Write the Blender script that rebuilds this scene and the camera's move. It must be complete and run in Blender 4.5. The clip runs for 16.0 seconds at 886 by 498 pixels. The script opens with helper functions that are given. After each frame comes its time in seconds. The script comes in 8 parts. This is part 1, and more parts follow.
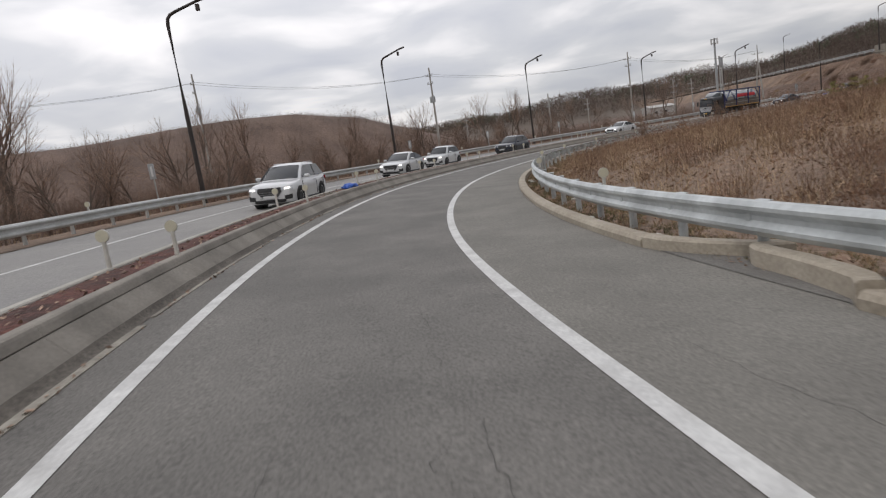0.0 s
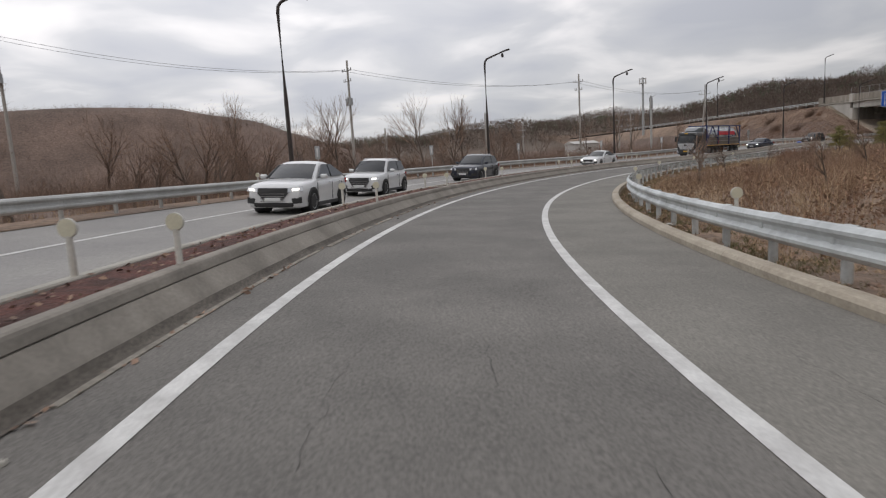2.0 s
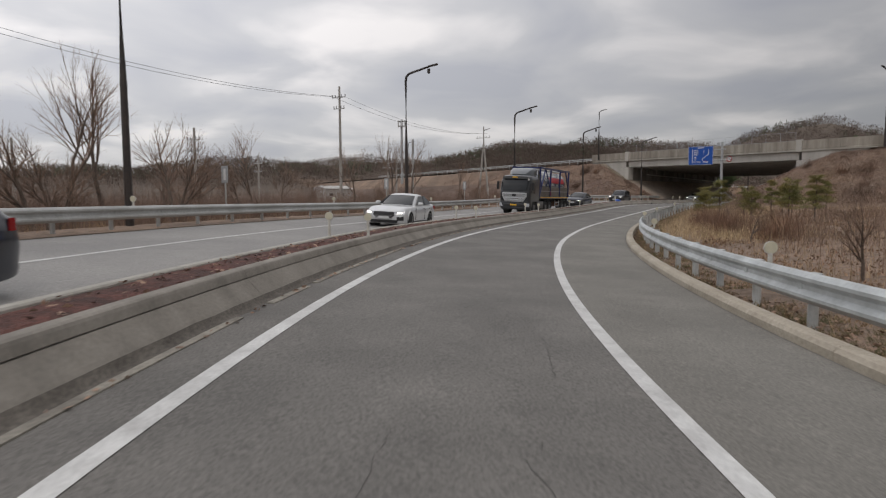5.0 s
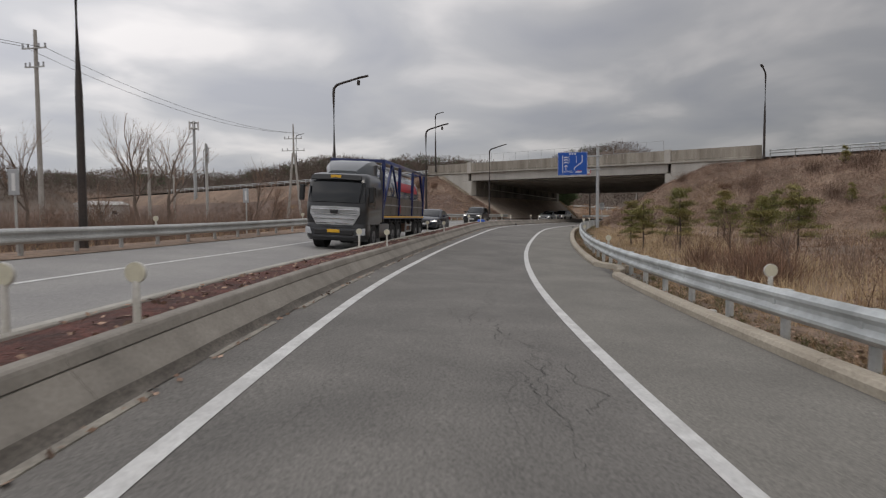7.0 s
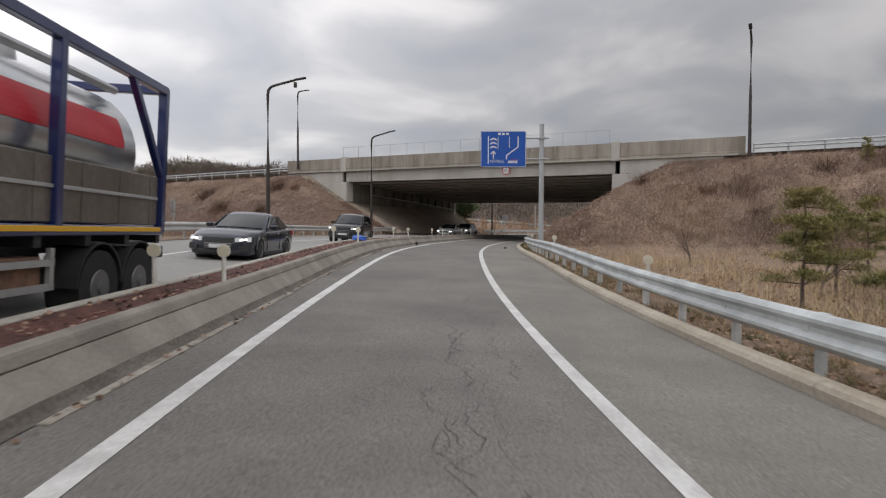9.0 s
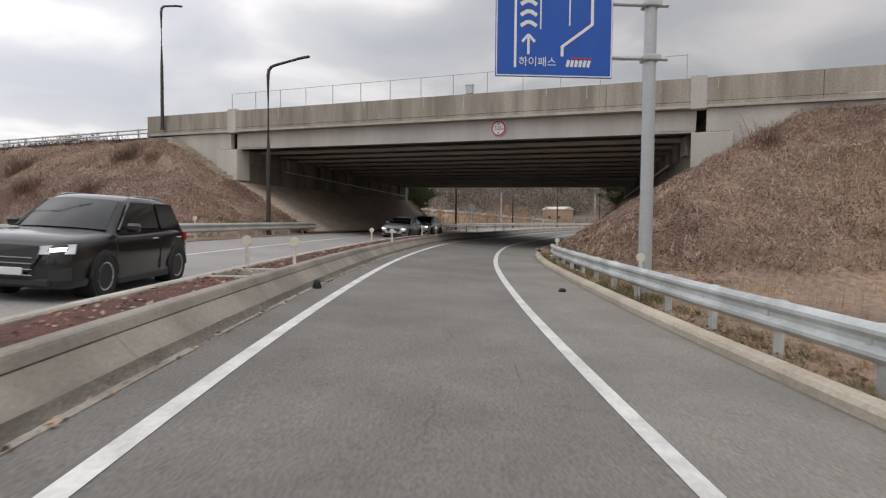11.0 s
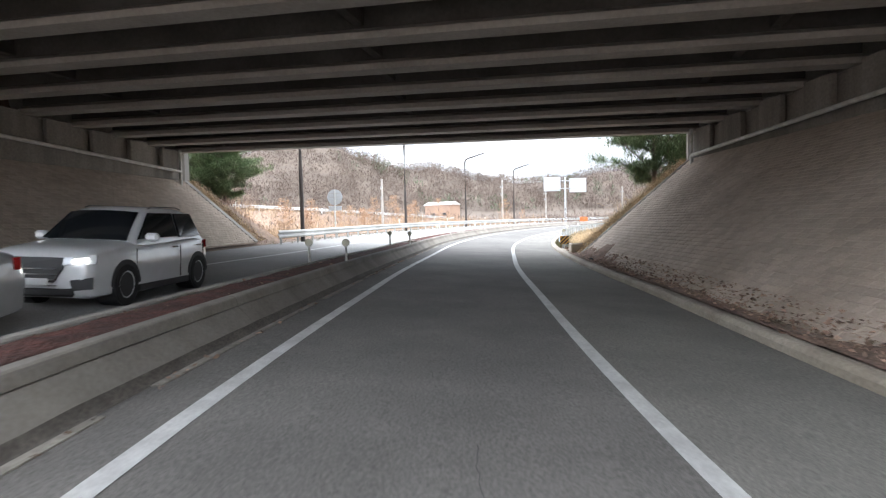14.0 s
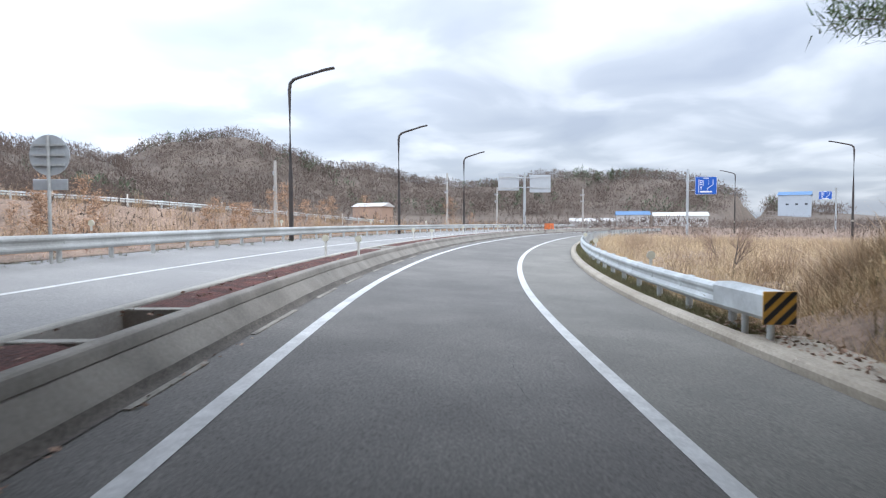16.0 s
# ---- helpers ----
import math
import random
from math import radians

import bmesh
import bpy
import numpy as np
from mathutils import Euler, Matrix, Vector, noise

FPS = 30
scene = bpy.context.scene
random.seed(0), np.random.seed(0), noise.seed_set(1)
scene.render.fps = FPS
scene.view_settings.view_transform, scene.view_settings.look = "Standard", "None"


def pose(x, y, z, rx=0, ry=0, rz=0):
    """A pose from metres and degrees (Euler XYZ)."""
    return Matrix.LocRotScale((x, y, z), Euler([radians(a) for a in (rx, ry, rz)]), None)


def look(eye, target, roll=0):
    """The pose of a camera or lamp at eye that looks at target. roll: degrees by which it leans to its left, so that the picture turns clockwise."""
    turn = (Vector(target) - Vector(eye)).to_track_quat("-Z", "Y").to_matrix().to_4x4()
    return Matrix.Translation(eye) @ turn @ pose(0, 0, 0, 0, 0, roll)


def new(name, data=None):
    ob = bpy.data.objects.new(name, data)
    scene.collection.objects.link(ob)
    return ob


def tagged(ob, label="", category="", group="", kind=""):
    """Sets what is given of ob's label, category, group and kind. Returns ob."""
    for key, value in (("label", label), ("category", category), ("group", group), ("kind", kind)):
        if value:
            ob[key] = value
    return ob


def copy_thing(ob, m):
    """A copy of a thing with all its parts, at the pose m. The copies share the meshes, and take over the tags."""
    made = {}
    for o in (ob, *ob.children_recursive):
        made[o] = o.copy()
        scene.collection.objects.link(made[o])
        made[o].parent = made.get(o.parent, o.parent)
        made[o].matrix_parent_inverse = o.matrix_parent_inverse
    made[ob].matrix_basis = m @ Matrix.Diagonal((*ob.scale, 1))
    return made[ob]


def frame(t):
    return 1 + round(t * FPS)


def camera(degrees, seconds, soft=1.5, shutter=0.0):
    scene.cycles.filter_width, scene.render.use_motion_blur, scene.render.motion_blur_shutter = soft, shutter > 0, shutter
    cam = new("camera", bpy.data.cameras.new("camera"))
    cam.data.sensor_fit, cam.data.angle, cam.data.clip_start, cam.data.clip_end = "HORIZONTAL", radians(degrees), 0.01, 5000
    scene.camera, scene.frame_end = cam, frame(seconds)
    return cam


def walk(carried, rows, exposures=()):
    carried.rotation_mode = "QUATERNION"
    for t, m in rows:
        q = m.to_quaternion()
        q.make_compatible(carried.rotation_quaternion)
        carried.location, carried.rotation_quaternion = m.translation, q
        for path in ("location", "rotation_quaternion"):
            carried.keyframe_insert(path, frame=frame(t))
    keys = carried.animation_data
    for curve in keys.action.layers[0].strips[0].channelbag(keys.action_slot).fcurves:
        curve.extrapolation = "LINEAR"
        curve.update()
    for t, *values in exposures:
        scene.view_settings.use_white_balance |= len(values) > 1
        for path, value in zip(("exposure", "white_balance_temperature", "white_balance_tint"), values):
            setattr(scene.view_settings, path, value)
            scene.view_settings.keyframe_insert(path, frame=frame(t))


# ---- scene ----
cam = camera(72.18, 16.0, soft=1.2, shutter=0.12)
ROWS = [
    (0.0, -0.100, -0.020, 1.781, 0.319, -9.355, 8.407),
    (0.5, -1.111, 5.644, 1.731, -1.841, -9.125, 7.167),
    (1.0, -1.755, 11.366, 1.695, -3.611, -8.645, 6.583),
    (1.5, -1.928, 17.100, 1.680, -5.111, -8.334, 5.828),
    (2.0, -1.688, 22.840, 1.667, -8.583, -8.138, 3.472),
    (2.5, -0.856, 28.548, 1.657, -12.595, -7.498, 1.275),
    (3.0, 0.351, 34.180, 1.613, -16.252, -6.633, 0.180),
    (3.5, 1.917, 39.749, 1.549, -19.559, -6.278, 0.014),
    (4.0, 3.883, 45.237, 1.527, -22.732, -5.336, 0.131),
    (4.5, 6.332, 50.549, 1.525, -27.565, -4.984, 0.258),
    (5.0, 9.164, 55.663, 1.536, -32.070, -4.596, 0.265),
    (5.5, 12.358, 60.589, 1.557, -36.306, -4.168, 0.152),
    (6.0, 15.892, 65.305, 1.588, -40.421, -3.730, 0.039),
    (6.5, 19.737, 69.772, 1.619, -44.537, -3.302, 0.036),
    (7.0, 23.863, 73.979, 1.641, -48.782, -2.914, 0.273),
    (7.5, 28.279, 77.917, 1.642, -53.168, -2.566, 0.740),
    (8.0, 32.942, 81.656, 1.630, -56.613, -2.138, 0.570),
    (8.5, 37.825, 85.225, 1.627, -58.409, -1.820, 0.449),
    (9.0, 42.912, 88.623, 1.682, -60.137, -1.594, -0.231),
    (9.5, 48.056, 91.950, 1.772, -61.517, -1.664, -0.475),
    (10.0, 53.319, 95.127, 1.952, -62.728, -1.924, -0.609),
    (10.5, 58.714, 98.154, 2.142, -63.898, -2.264, -0.633),
    (11.0, 64.249, 101.052, 2.302, -65.169, -2.585, -0.526),
    (11.5, 69.914, 103.821, 2.372, -66.669, -2.785, -0.270),
    (12.0, 75.720, 106.469, 2.362, -68.410, -2.855, 0.126),
    (12.5, 81.561, 108.876, 2.350, -70.080, -2.874, 0.236),
    (13.0, 87.372, 111.114, 2.348, -72.340, -2.893, 0.355),
    (13.5, 93.193, 113.061, 2.356, -74.851, -2.862, 0.414),
    (14.0, 99.049, 114.767, 2.362, -77.266, -2.705, 1.437),
    (14.5, 105.001, 116.201, 2.348, -79.342, -2.437, 1.750),
    (15.0, 111.032, 117.491, 2.354, -80.764, -2.524, 1.653),
    (15.5, 117.136, 118.366, 2.330, -81.992, -2.390, 1.081),
    (16.0, 123.220, 119.160, 2.306, -83.431, -2.346, 0.210),
]
walk(cam, [(t, pose(x, y, z, 90 + p, r, w)) for t, x, y, z, w, p, r in ROWS],
     exposures=[(0.0, -0.28, 6700, 12), (2.5, -0.32, 6750, 12), (3.5, -0.4, 6800, 12), (7.0, -0.42, 6800, 12), (8.0, -0.3, 6750, 12), (9.0, -0.06, 6750, 12), (11.0, 0.14, 6800, 12), (12.0, 0.44, 6850, 12), (12.5, 0.6, 6800, 12), (12.8, 0.85, 6700, 12), (13.5, 1.5, 6150, 9),
                (14.0, 2.15, 6200, 9), (14.5, 2.2, 6000, 9), (15.0, 2.05, 5900, 9), (15.5, 1.6, 5600, 9), (16.0, 1.06, 5850, 9)])

# ---- world: an overcast winter sky, brighter overhead, with broken grey cloud ----
world = bpy.data.worlds.new("overcast_sky")
scene.world = world
world.use_nodes = True
wn, wl = world.node_tree.nodes, world.node_tree.links
wn.clear()
w_out = wn.new("ShaderNodeOutputWorld")
w_bg = wn.new("ShaderNodeBackground")
w_sky = wn.new("ShaderNodeTexSky")
w_sky.sky_type = "NISHITA"
w_sky.sun_disc = False
w_sky.sun_elevation = radians(34)
w_sky.sun_rotation = radians(200)
w_tc = wn.new("ShaderNodeTexCoord")
w_sep = wn.new("ShaderNodeSeparateXYZ")
wl.new(w_tc.outputs["Generated"], w_sep.inputs[0])
# the cloud sheet: direction divided by its height gives a flat layer overhead
w_h = wn.new("ShaderNodeMath"); w_h.operation = "ADD"; w_h.inputs[1].default_value = 0.16
w_hm = wn.new("ShaderNodeMath"); w_hm.operation = "MAXIMUM"; w_hm.inputs[1].default_value = 0.0
wl.new(w_sep.outputs[2], w_hm.inputs[0])
wl.new(w_hm.outputs[0], w_h.inputs[0])
w_dx = wn.new("ShaderNodeMath"); w_dx.operation = "DIVIDE"
w_dy = wn.new("ShaderNodeMath"); w_dy.operation = "DIVIDE"
wl.new(w_sep.outputs[0], w_dx.inputs[0]); wl.new(w_h.outputs[0], w_dx.inputs[1])
wl.new(w_sep.outputs[1], w_dy.inputs[0]); wl.new(w_h.outputs[0], w_dy.inputs[1])
w_com = wn.new("ShaderNodeCombineXYZ")
wl.new(w_dx.outputs[0], w_com.inputs[0]); wl.new(w_dy.outputs[0], w_com.inputs[1])
w_n1 = wn.new("ShaderNodeTexNoise")
w_n1.inputs["Scale"].default_value = 1.5
w_n1.inputs["Detail"].default_value = 5.0
w_n1.inputs["Roughness"].default_value = 0.44
w_n1.inputs["Distortion"].default_value = 0.35
wl.new(w_com.outputs[0], w_n1.inputs["Vector"])
w_ramp = wn.new("ShaderNodeValToRGB")
w_ramp.color_ramp.elements[0].position = 0.34
w_ramp.color_ramp.elements[0].color = (0.50, 0.525, 0.585, 1)
w_ramp.color_ramp.elements[1].position = 0.66
w_ramp.color_ramp.elements[1].color = (0.88, 0.88, 0.90, 1)
e = w_ramp.color_ramp.elements.new(0.5)
e.color = (0.60, 0.62, 0.66, 1)
wl.new(w_n1.outputs["Fac"], w_ramp.inputs[0])
# brighter towards the zenith, as overcast skies are
w_z = wn.new("ShaderNodeMapRange")
w_z.inputs["From Min"].default_value = 0.0
w_z.inputs["From Max"].default_value = 1.0
w_z.inputs["To Min"].default_value = 0.98
w_z.inputs["To Max"].default_value = 2.8
wl.new(w_sep.outputs[2], w_z.inputs["Value"])
w_mul = wn.new("ShaderNodeMix"); w_mul.data_type = "RGBA"; w_mul.blend_type = "MULTIPLY"; w_mul.inputs[0].default_value = 1.0
# the cloud is thinner, and so brighter, towards the north
w_ns = wn.new("ShaderNodeVectorMath"); w_ns.operation = "DOT_PRODUCT"
w_ns.inputs[1].default_value = (-0.55, 0.83, 0.0)
wl.new(w_tc.outputs["Generated"], w_ns.inputs[0])
w_nn = wn.new("ShaderNodeMath"); w_nn.operation = "MULTIPLY_ADD"
w_nn.inputs[1].default_value, w_nn.inputs[2].default_value = 0.5, 0.5
wl.new(w_ns.outputs["Value"], w_nn.inputs[0])
w_nr = wn.new("ShaderNodeValToRGB")
w_nr.color_ramp.elements[0].position, w_nr.color_ramp.elements[0].color = 0.25, (0.225, 0.225, 0.23, 1)
w_nr.color_ramp.elements[1].position, w_nr.color_ramp.elements[1].color = 0.92, (0.59, 0.59, 0.59, 1)
for pos_, val_ in ((0.40, 0.28), (0.56, 0.39)):
    w_nr.color_ramp.elements.new(pos_).color = (val_, val_, val_, 1)
wl.new(w_nn.outputs[0], w_nr.inputs[0])
w_n2 = wn.new("ShaderNodeMath"); w_n2.operation = "MULTIPLY"; w_n2.inputs[1].default_value = 2.0
wl.new(w_nr.outputs[0], w_n2.inputs[0])
w_zn = wn.new("ShaderNodeMath"); w_zn.operation = "MULTIPLY"
wl.new(w_z.outputs[0], w_zn.inputs[0]); wl.new(w_n2.outputs[0], w_zn.inputs[1])
wl.new(w_ramp.outputs[0], w_mul.inputs[6]); wl.new(w_zn.outputs[0], w_mul.inputs[7])
w_skys = wn.new("ShaderNodeMix"); w_skys.data_type = "RGBA"; w_skys.blend_type = "MULTIPLY"; w_skys.inputs[0].default_value = 1.0
wl.new(w_sky.outputs[0], w_skys.inputs[6]); w_skys.inputs[7].default_value = (0.08, 0.08, 0.08, 1)
w_mix = wn.new("ShaderNodeMix"); w_mix.data_type = "RGBA"; w_mix.inputs[0].default_value = 0.9
wl.new(w_skys.outputs[2], w_mix.inputs[6]); wl.new(w_mul.outputs[2], w_mix.inputs[7])
wl.new(w_mix.outputs[2], w_bg.inputs[0])
w_bg.inputs[1].default_value = 1.0
wl.new(w_bg.outputs[0], w_out.inputs[0])

sun = new("sun", bpy.data.lights.new("sun", "SUN"))
sun.data.energy, sun.data.angle, sun.data.color = 0.6, radians(20), (1.0, 0.96, 0.9)
sun.matrix_world = look((0, 0, 50), (18, 50, 0))

# ---- materials ----


def material(name, base, rough=0.8, metal=0.0, spots=None, amount=0.25, grain=40.0, stain=0.7, bump=0.2, bump_dist=0.01,
             island=0.0, obj=0.0, spec=0.5, streak=False):
    """Colour varied at two scales by world position, with a bumped grain. spots: the colour of stains."""
    m = bpy.data.materials.new(name)
    m.use_nodes = True
    nt = m.node_tree
    n, l = nt.nodes, nt.links
    b = n["Principled BSDF"]
    b.inputs["Roughness"].default_value = rough
    b.inputs["Metallic"].default_value = metal
    b.inputs["Specular IOR Level"].default_value = spec
    geo = n.new("ShaderNodeNewGeometry")
    src = geo.outputs["Position"]
    if streak:
        mp = n.new("ShaderNodeMapping")
        mp.inputs["Scale"].default_value = (1, 1, 0.12)
        l.new(src, mp.inputs[0])
        src = mp.outputs[0]
    big = n.new("ShaderNodeTexNoise")
    big.inputs["Scale"].default_value = stain
    big.inputs["Detail"].default_value = 5
    big.inputs["Roughness"].default_value = 0.6
    fine = n.new("ShaderNodeTexNoise")
    fine.inputs["Scale"].default_value = grain
    fine.inputs["Detail"].default_value = 3
    l.new(src, big.inputs["Vector"])
    l.new(geo.outputs["Position"], fine.inputs["Vector"])
    ramp = n.new("ShaderNodeValToRGB")
    ramp.color_ramp.elements[0].position, ramp.color_ramp.elements[1].position = 0.36, 0.66
    s = spots or tuple(c * (1 - amount * 1.4) for c in base)
    ramp.color_ramp.elements[0].color = (*s, 1)
    ramp.color_ramp.elements[1].color = (*base, 1)
    l.new(big.outputs["Fac"], ramp.inputs[0])
    mr = n.new("ShaderNodeMapRange")
    mr.inputs["From Min"].default_value, mr.inputs["From Max"].default_value = 0.3, 0.7
    mr.inputs["To Min"].default_value, mr.inputs["To Max"].default_value = 1 - amount, 1 + amount
    l.new(fine.outputs["Fac"], mr.inputs["Value"])
    mx = n.new("ShaderNodeMix")
    mx.data_type, mx.blend_type = "RGBA", "MULTIPLY"
    mx.inputs[0].default_value = 1
    l.new(ramp.outputs[0], mx.inputs[6])
    l.new(mr.outputs[0], mx.inputs[7])
    col = mx.outputs[2]
    if island or obj:
        if island:
            rnd, k = geo.outputs["Random Per Island"], island
        else:
            rnd, k = n.new("ShaderNodeObjectInfo").outputs["Random"], obj
        m2 = n.new("ShaderNodeMapRange")
        m2.inputs["To Min"].default_value, m2.inputs["To Max"].default_value = 1 - k, 1 + k
        l.new(rnd, m2.inputs["Value"])
        mx2 = n.new("ShaderNodeMix")
        mx2.data_type, mx2.blend_type = "RGBA", "MULTIPLY"
        mx2.inputs[0].default_value = 1
        l.new(col, mx2.inputs[6])
        l.new(m2.outputs[0], mx2.inputs[7])
        col = mx2.outputs[2]
    l.new(col, b.inputs["Base Color"])
    if bump:
        bp = n.new("ShaderNodeBump")
        bp.inputs["Strength"].default_value, bp.inputs["Distance"].default_value = bump, bump_dist
        l.new(fine.outputs["Fac"], bp.inputs["Height"])
        l.new(bp.outputs[0], b.inputs["Normal"])
    return m


ASPHALT = material("worn_asphalt", (0.19, 0.18, 0.165), 0.85, spots=(0.138, 0.131, 0.121), amount=0.33, grain=38, stain=0.55, bump=0.55, bump_dist=0.006, spec=0.4)
ASPHALT_OPP = material("oncoming_asphalt", (0.31, 0.30, 0.285), 0.85, spots=(0.25, 0.243, 0.235), amount=0.28, grain=36, stain=0.3, bump=0.4, bump_dist=0.006, spec=0.4)
SHOULDER = material("shoulder_asphalt", (0.225, 0.214, 0.191), 0.88, spots=(0.175, 0.166, 0.149), amount=0.28, grain=38, stain=0.5, bump=0.4, bump_dist=0.006, spec=0.35)
CRACK = material("tar_crack", (0.10, 0.095, 0.088), 0.8, amount=0.3, bump=0.1)
PAINT = material("worn_road_paint", (0.68, 0.68, 0.66), 0.6, spots=(0.5, 0.495, 0.48), amount=0.12, grain=28, stain=2.6, bump=0.3, bump_dist=0.004)
CONCRETE = material("barrier_concrete", (0.315, 0.288, 0.25), 0.88, spots=(0.205, 0.187, 0.162), amount=0.12, grain=26, stain=0.9, bump=0.3, streak=True)
CONCRETE_TOP = material("pale_concrete", (0.46, 0.44, 0.395), 0.88, spots=(0.34, 0.32, 0.28), amount=0.14, grain=30, stain=1.1, bump=0.3)
KERB = material("kerb_concrete", (0.45, 0.40, 0.325), 0.9, spots=(0.33, 0.285, 0.225), amount=0.16, grain=22, stain=0.8, bump=0.3)
BRIDGE_CON = material("bridge_concrete", (0.52, 0.50, 0.46), 0.88, spots=(0.41, 0.39, 0.355), amount=0.08, grain=14, stain=0.5, bump=0.15, streak=True)
# darker than the wing walls' concrete, with streaked stains
ABUT_CON = material("dark_abutment_concrete", (0.29, 0.265, 0.23), 0.9, spots=(0.17, 0.153, 0.13), amount=0.14, grain=12, stain=0.7, bump=0.2, streak=True)
PARAPET_CON = material("weathered_parapet", (0.40, 0.365, 0.31), 0.9, spots=(0.23, 0.205, 0.17), amount=0.14, grain=12, stain=1.1, bump=0.25, streak=True)
GIRDER_CON = material("girder_concrete", (0.43, 0.395, 0.35), 0.9, spots=(0.36, 0.328, 0.288), amount=0.09, grain=9, stain=0.6, bump=0.2)
# dark deck concrete; its tone holds the shade under the bridge
SOFFIT = material("shaded_deck_concrete", (0.11, 0.099, 0.088), 0.92, spots=(0.065, 0.058, 0.05), amount=0.12, grain=9, stain=0.5, bump=0.2)
GALV = material("galvanised_steel", (0.62, 0.65, 0.65), 0.5, 0.3, spots=(0.40, 0.42, 0.42), amount=0.07, grain=16, stain=1.2, bump=0.05)
GALV_OLD = material("dull_galvanised_steel", (0.53, 0.54, 0.53), 0.55, 0.35, spots=(0.4, 0.4, 0.385), amount=0.09, grain=14, stain=0.8, bump=0.05)
BLACKSTEEL = material("dark_painted_steel", (0.035, 0.031, 0.030), 0.5, 0.2, spots=(0.055, 0.043, 0.038), amount=0.2, grain=14, stain=2.0, bump=0.05)
GREYPAINT = material("grey_painted_steel", (0.42, 0.44, 0.45), 0.45, 0.3, amount=0.05, grain=18, stain=1.3, bump=0.03)
WHITEPLASTIC = material("white_plastic_post", (0.66, 0.65, 0.61), 0.5, spots=(0.5, 0.48, 0.43), amount=0.08, grain=30, stain=4, bump=0.03)
CREAM = material("cream_reflector", (0.62, 0.59, 0.46), 0.4, amount=0.06, grain=60, stain=8, bump=0.02)
SOIL = material("red_brown_mulch", (0.15, 0.058, 0.045), 0.95, spots=(0.07, 0.036, 0.03), amount=0.45, grain=24, stain=2.2, bump=0.9, bump_dist=0.05)
LITTER = material("dead_leaves", (0.36, 0.25, 0.185), 0.9, spots=(0.22, 0.14, 0.10), amount=0.25, grain=12, stain=1.2, bump=0.1, island=0.55)
GROUND = material("winter_ground", (0.287, 0.201, 0.144), 0.95, spots=(0.172, 0.123, 0.092), amount=0.35, grain=5, stain=0.16, bump=0.9, bump_dist=0.08)
THICKET = material("thicket_floor", (0.207, 0.146, 0.118), 0.95, spots=(0.129, 0.092, 0.074), amount=0.3, grain=3, stain=0.12, bump=0.9, bump_dist=0.1)
FAR_FLOOR = material("far_wood_floor", (0.17, 0.135, 0.108), 0.95, spots=(0.125, 0.1, 0.08), amount=0.15, grain=1.2, stain=0.05, bump=0.6, bump_dist=0.2)
PAVE_MAT = material("paving_joint_soil", (0.3, 0.24, 0.19), 0.95, spots=(0.2, 0.155, 0.12), amount=0.3, grain=14, stain=0.8, bump=0.4)
BLOCK = material("paving_block", (0.55, 0.46, 0.375), 0.9, spots=(0.43, 0.352, 0.28), amount=0.1, grain=30, stain=0.45, bump=0.2, obj=0.1)
BLOCK_J = material("paving_block_far", (0.55, 0.46, 0.375), 0.9, spots=(0.43, 0.352, 0.28), amount=0.1, grain=30, stain=0.45, bump=0.2, island=0.1)

# ---- the road's line ----
ALIGN = [
    (16.754, -41.430, 0.163),
    (9.250, -28.454, 0.179),
    (3.515, -14.575, 0.196),
    (-0.277, -0.052, 0.216),
    (-2.050, 12.853, 0.138),
    (-1.390, 25.839, 0.160),
    (1.414, 38.529, 0.089),
    (6.198, 50.597, 0.041),
    (12.952, 61.712, 0.049),
    (21.412, 71.578, 0.087),
    (31.132, 80.200, 0.101),
    (41.614, 87.897, 0.143),
    (52.607, 94.847, 0.366),
    (64.011, 101.086, 0.741),
    (75.751, 106.667, 0.796),
    (87.811, 111.520, 0.804),
    (100.249, 115.264, 0.842),
    (113.027, 117.667, 0.802),
    (123.218, 119.191, 0.742),
    (138.510, 120.705, 0.820),
    (153.949, 120.366, 0.930),
    (171.079, 118.245, 0.990),
    (191.590, 114.110, 1.000),
    (211.470, 107.530, 0.990),
    (231.410, 98.440, 0.970),
]
CROSSFALL = 0.05


def spline(points, n=26):
    p = np.array(points)
    out = []
    for i in range(len(p) - 1):
        a, b, c, d = p[max(i - 1, 0)], p[i], p[i + 1], p[min(i + 2, len(p) - 1)]
        lb = np.linalg.norm((c - b)[:2])
        la = np.linalg.norm((b - a)[:2]) or lb
        lc = np.linalg.norm((d - c)[:2]) or lb
        m1 = (c - a) / (lb + la) * lb if i else c - b
        m2 = (d - b) / (lb + lc) * lb if i < len(p) - 2 else c - b
        u = (np.arange(n) / n)[:, None]
        out.append((2 * u**3 - 3 * u**2 + 1) * b + (u**3 - 2 * u**2 + u) * m1 + (3 * u**2 - 2 * u**3) * c + (u**3 - u**2) * m2)
    return np.concatenate(out + [p[-1:]])


LINE = spline(ALIGN)
STATION = np.concatenate([[0], np.cumsum(np.linalg.norm(np.diff(LINE[:, :2], axis=0), axis=1))])
STATION -= STATION[3 * 26]
_t = np.gradient(LINE[:, :2], axis=0)
TANGENT = _t / np.linalg.norm(_t, axis=1)[:, None]
S_START, S_END = float(STATION[0]) + 1, float(STATION[-1]) - 1


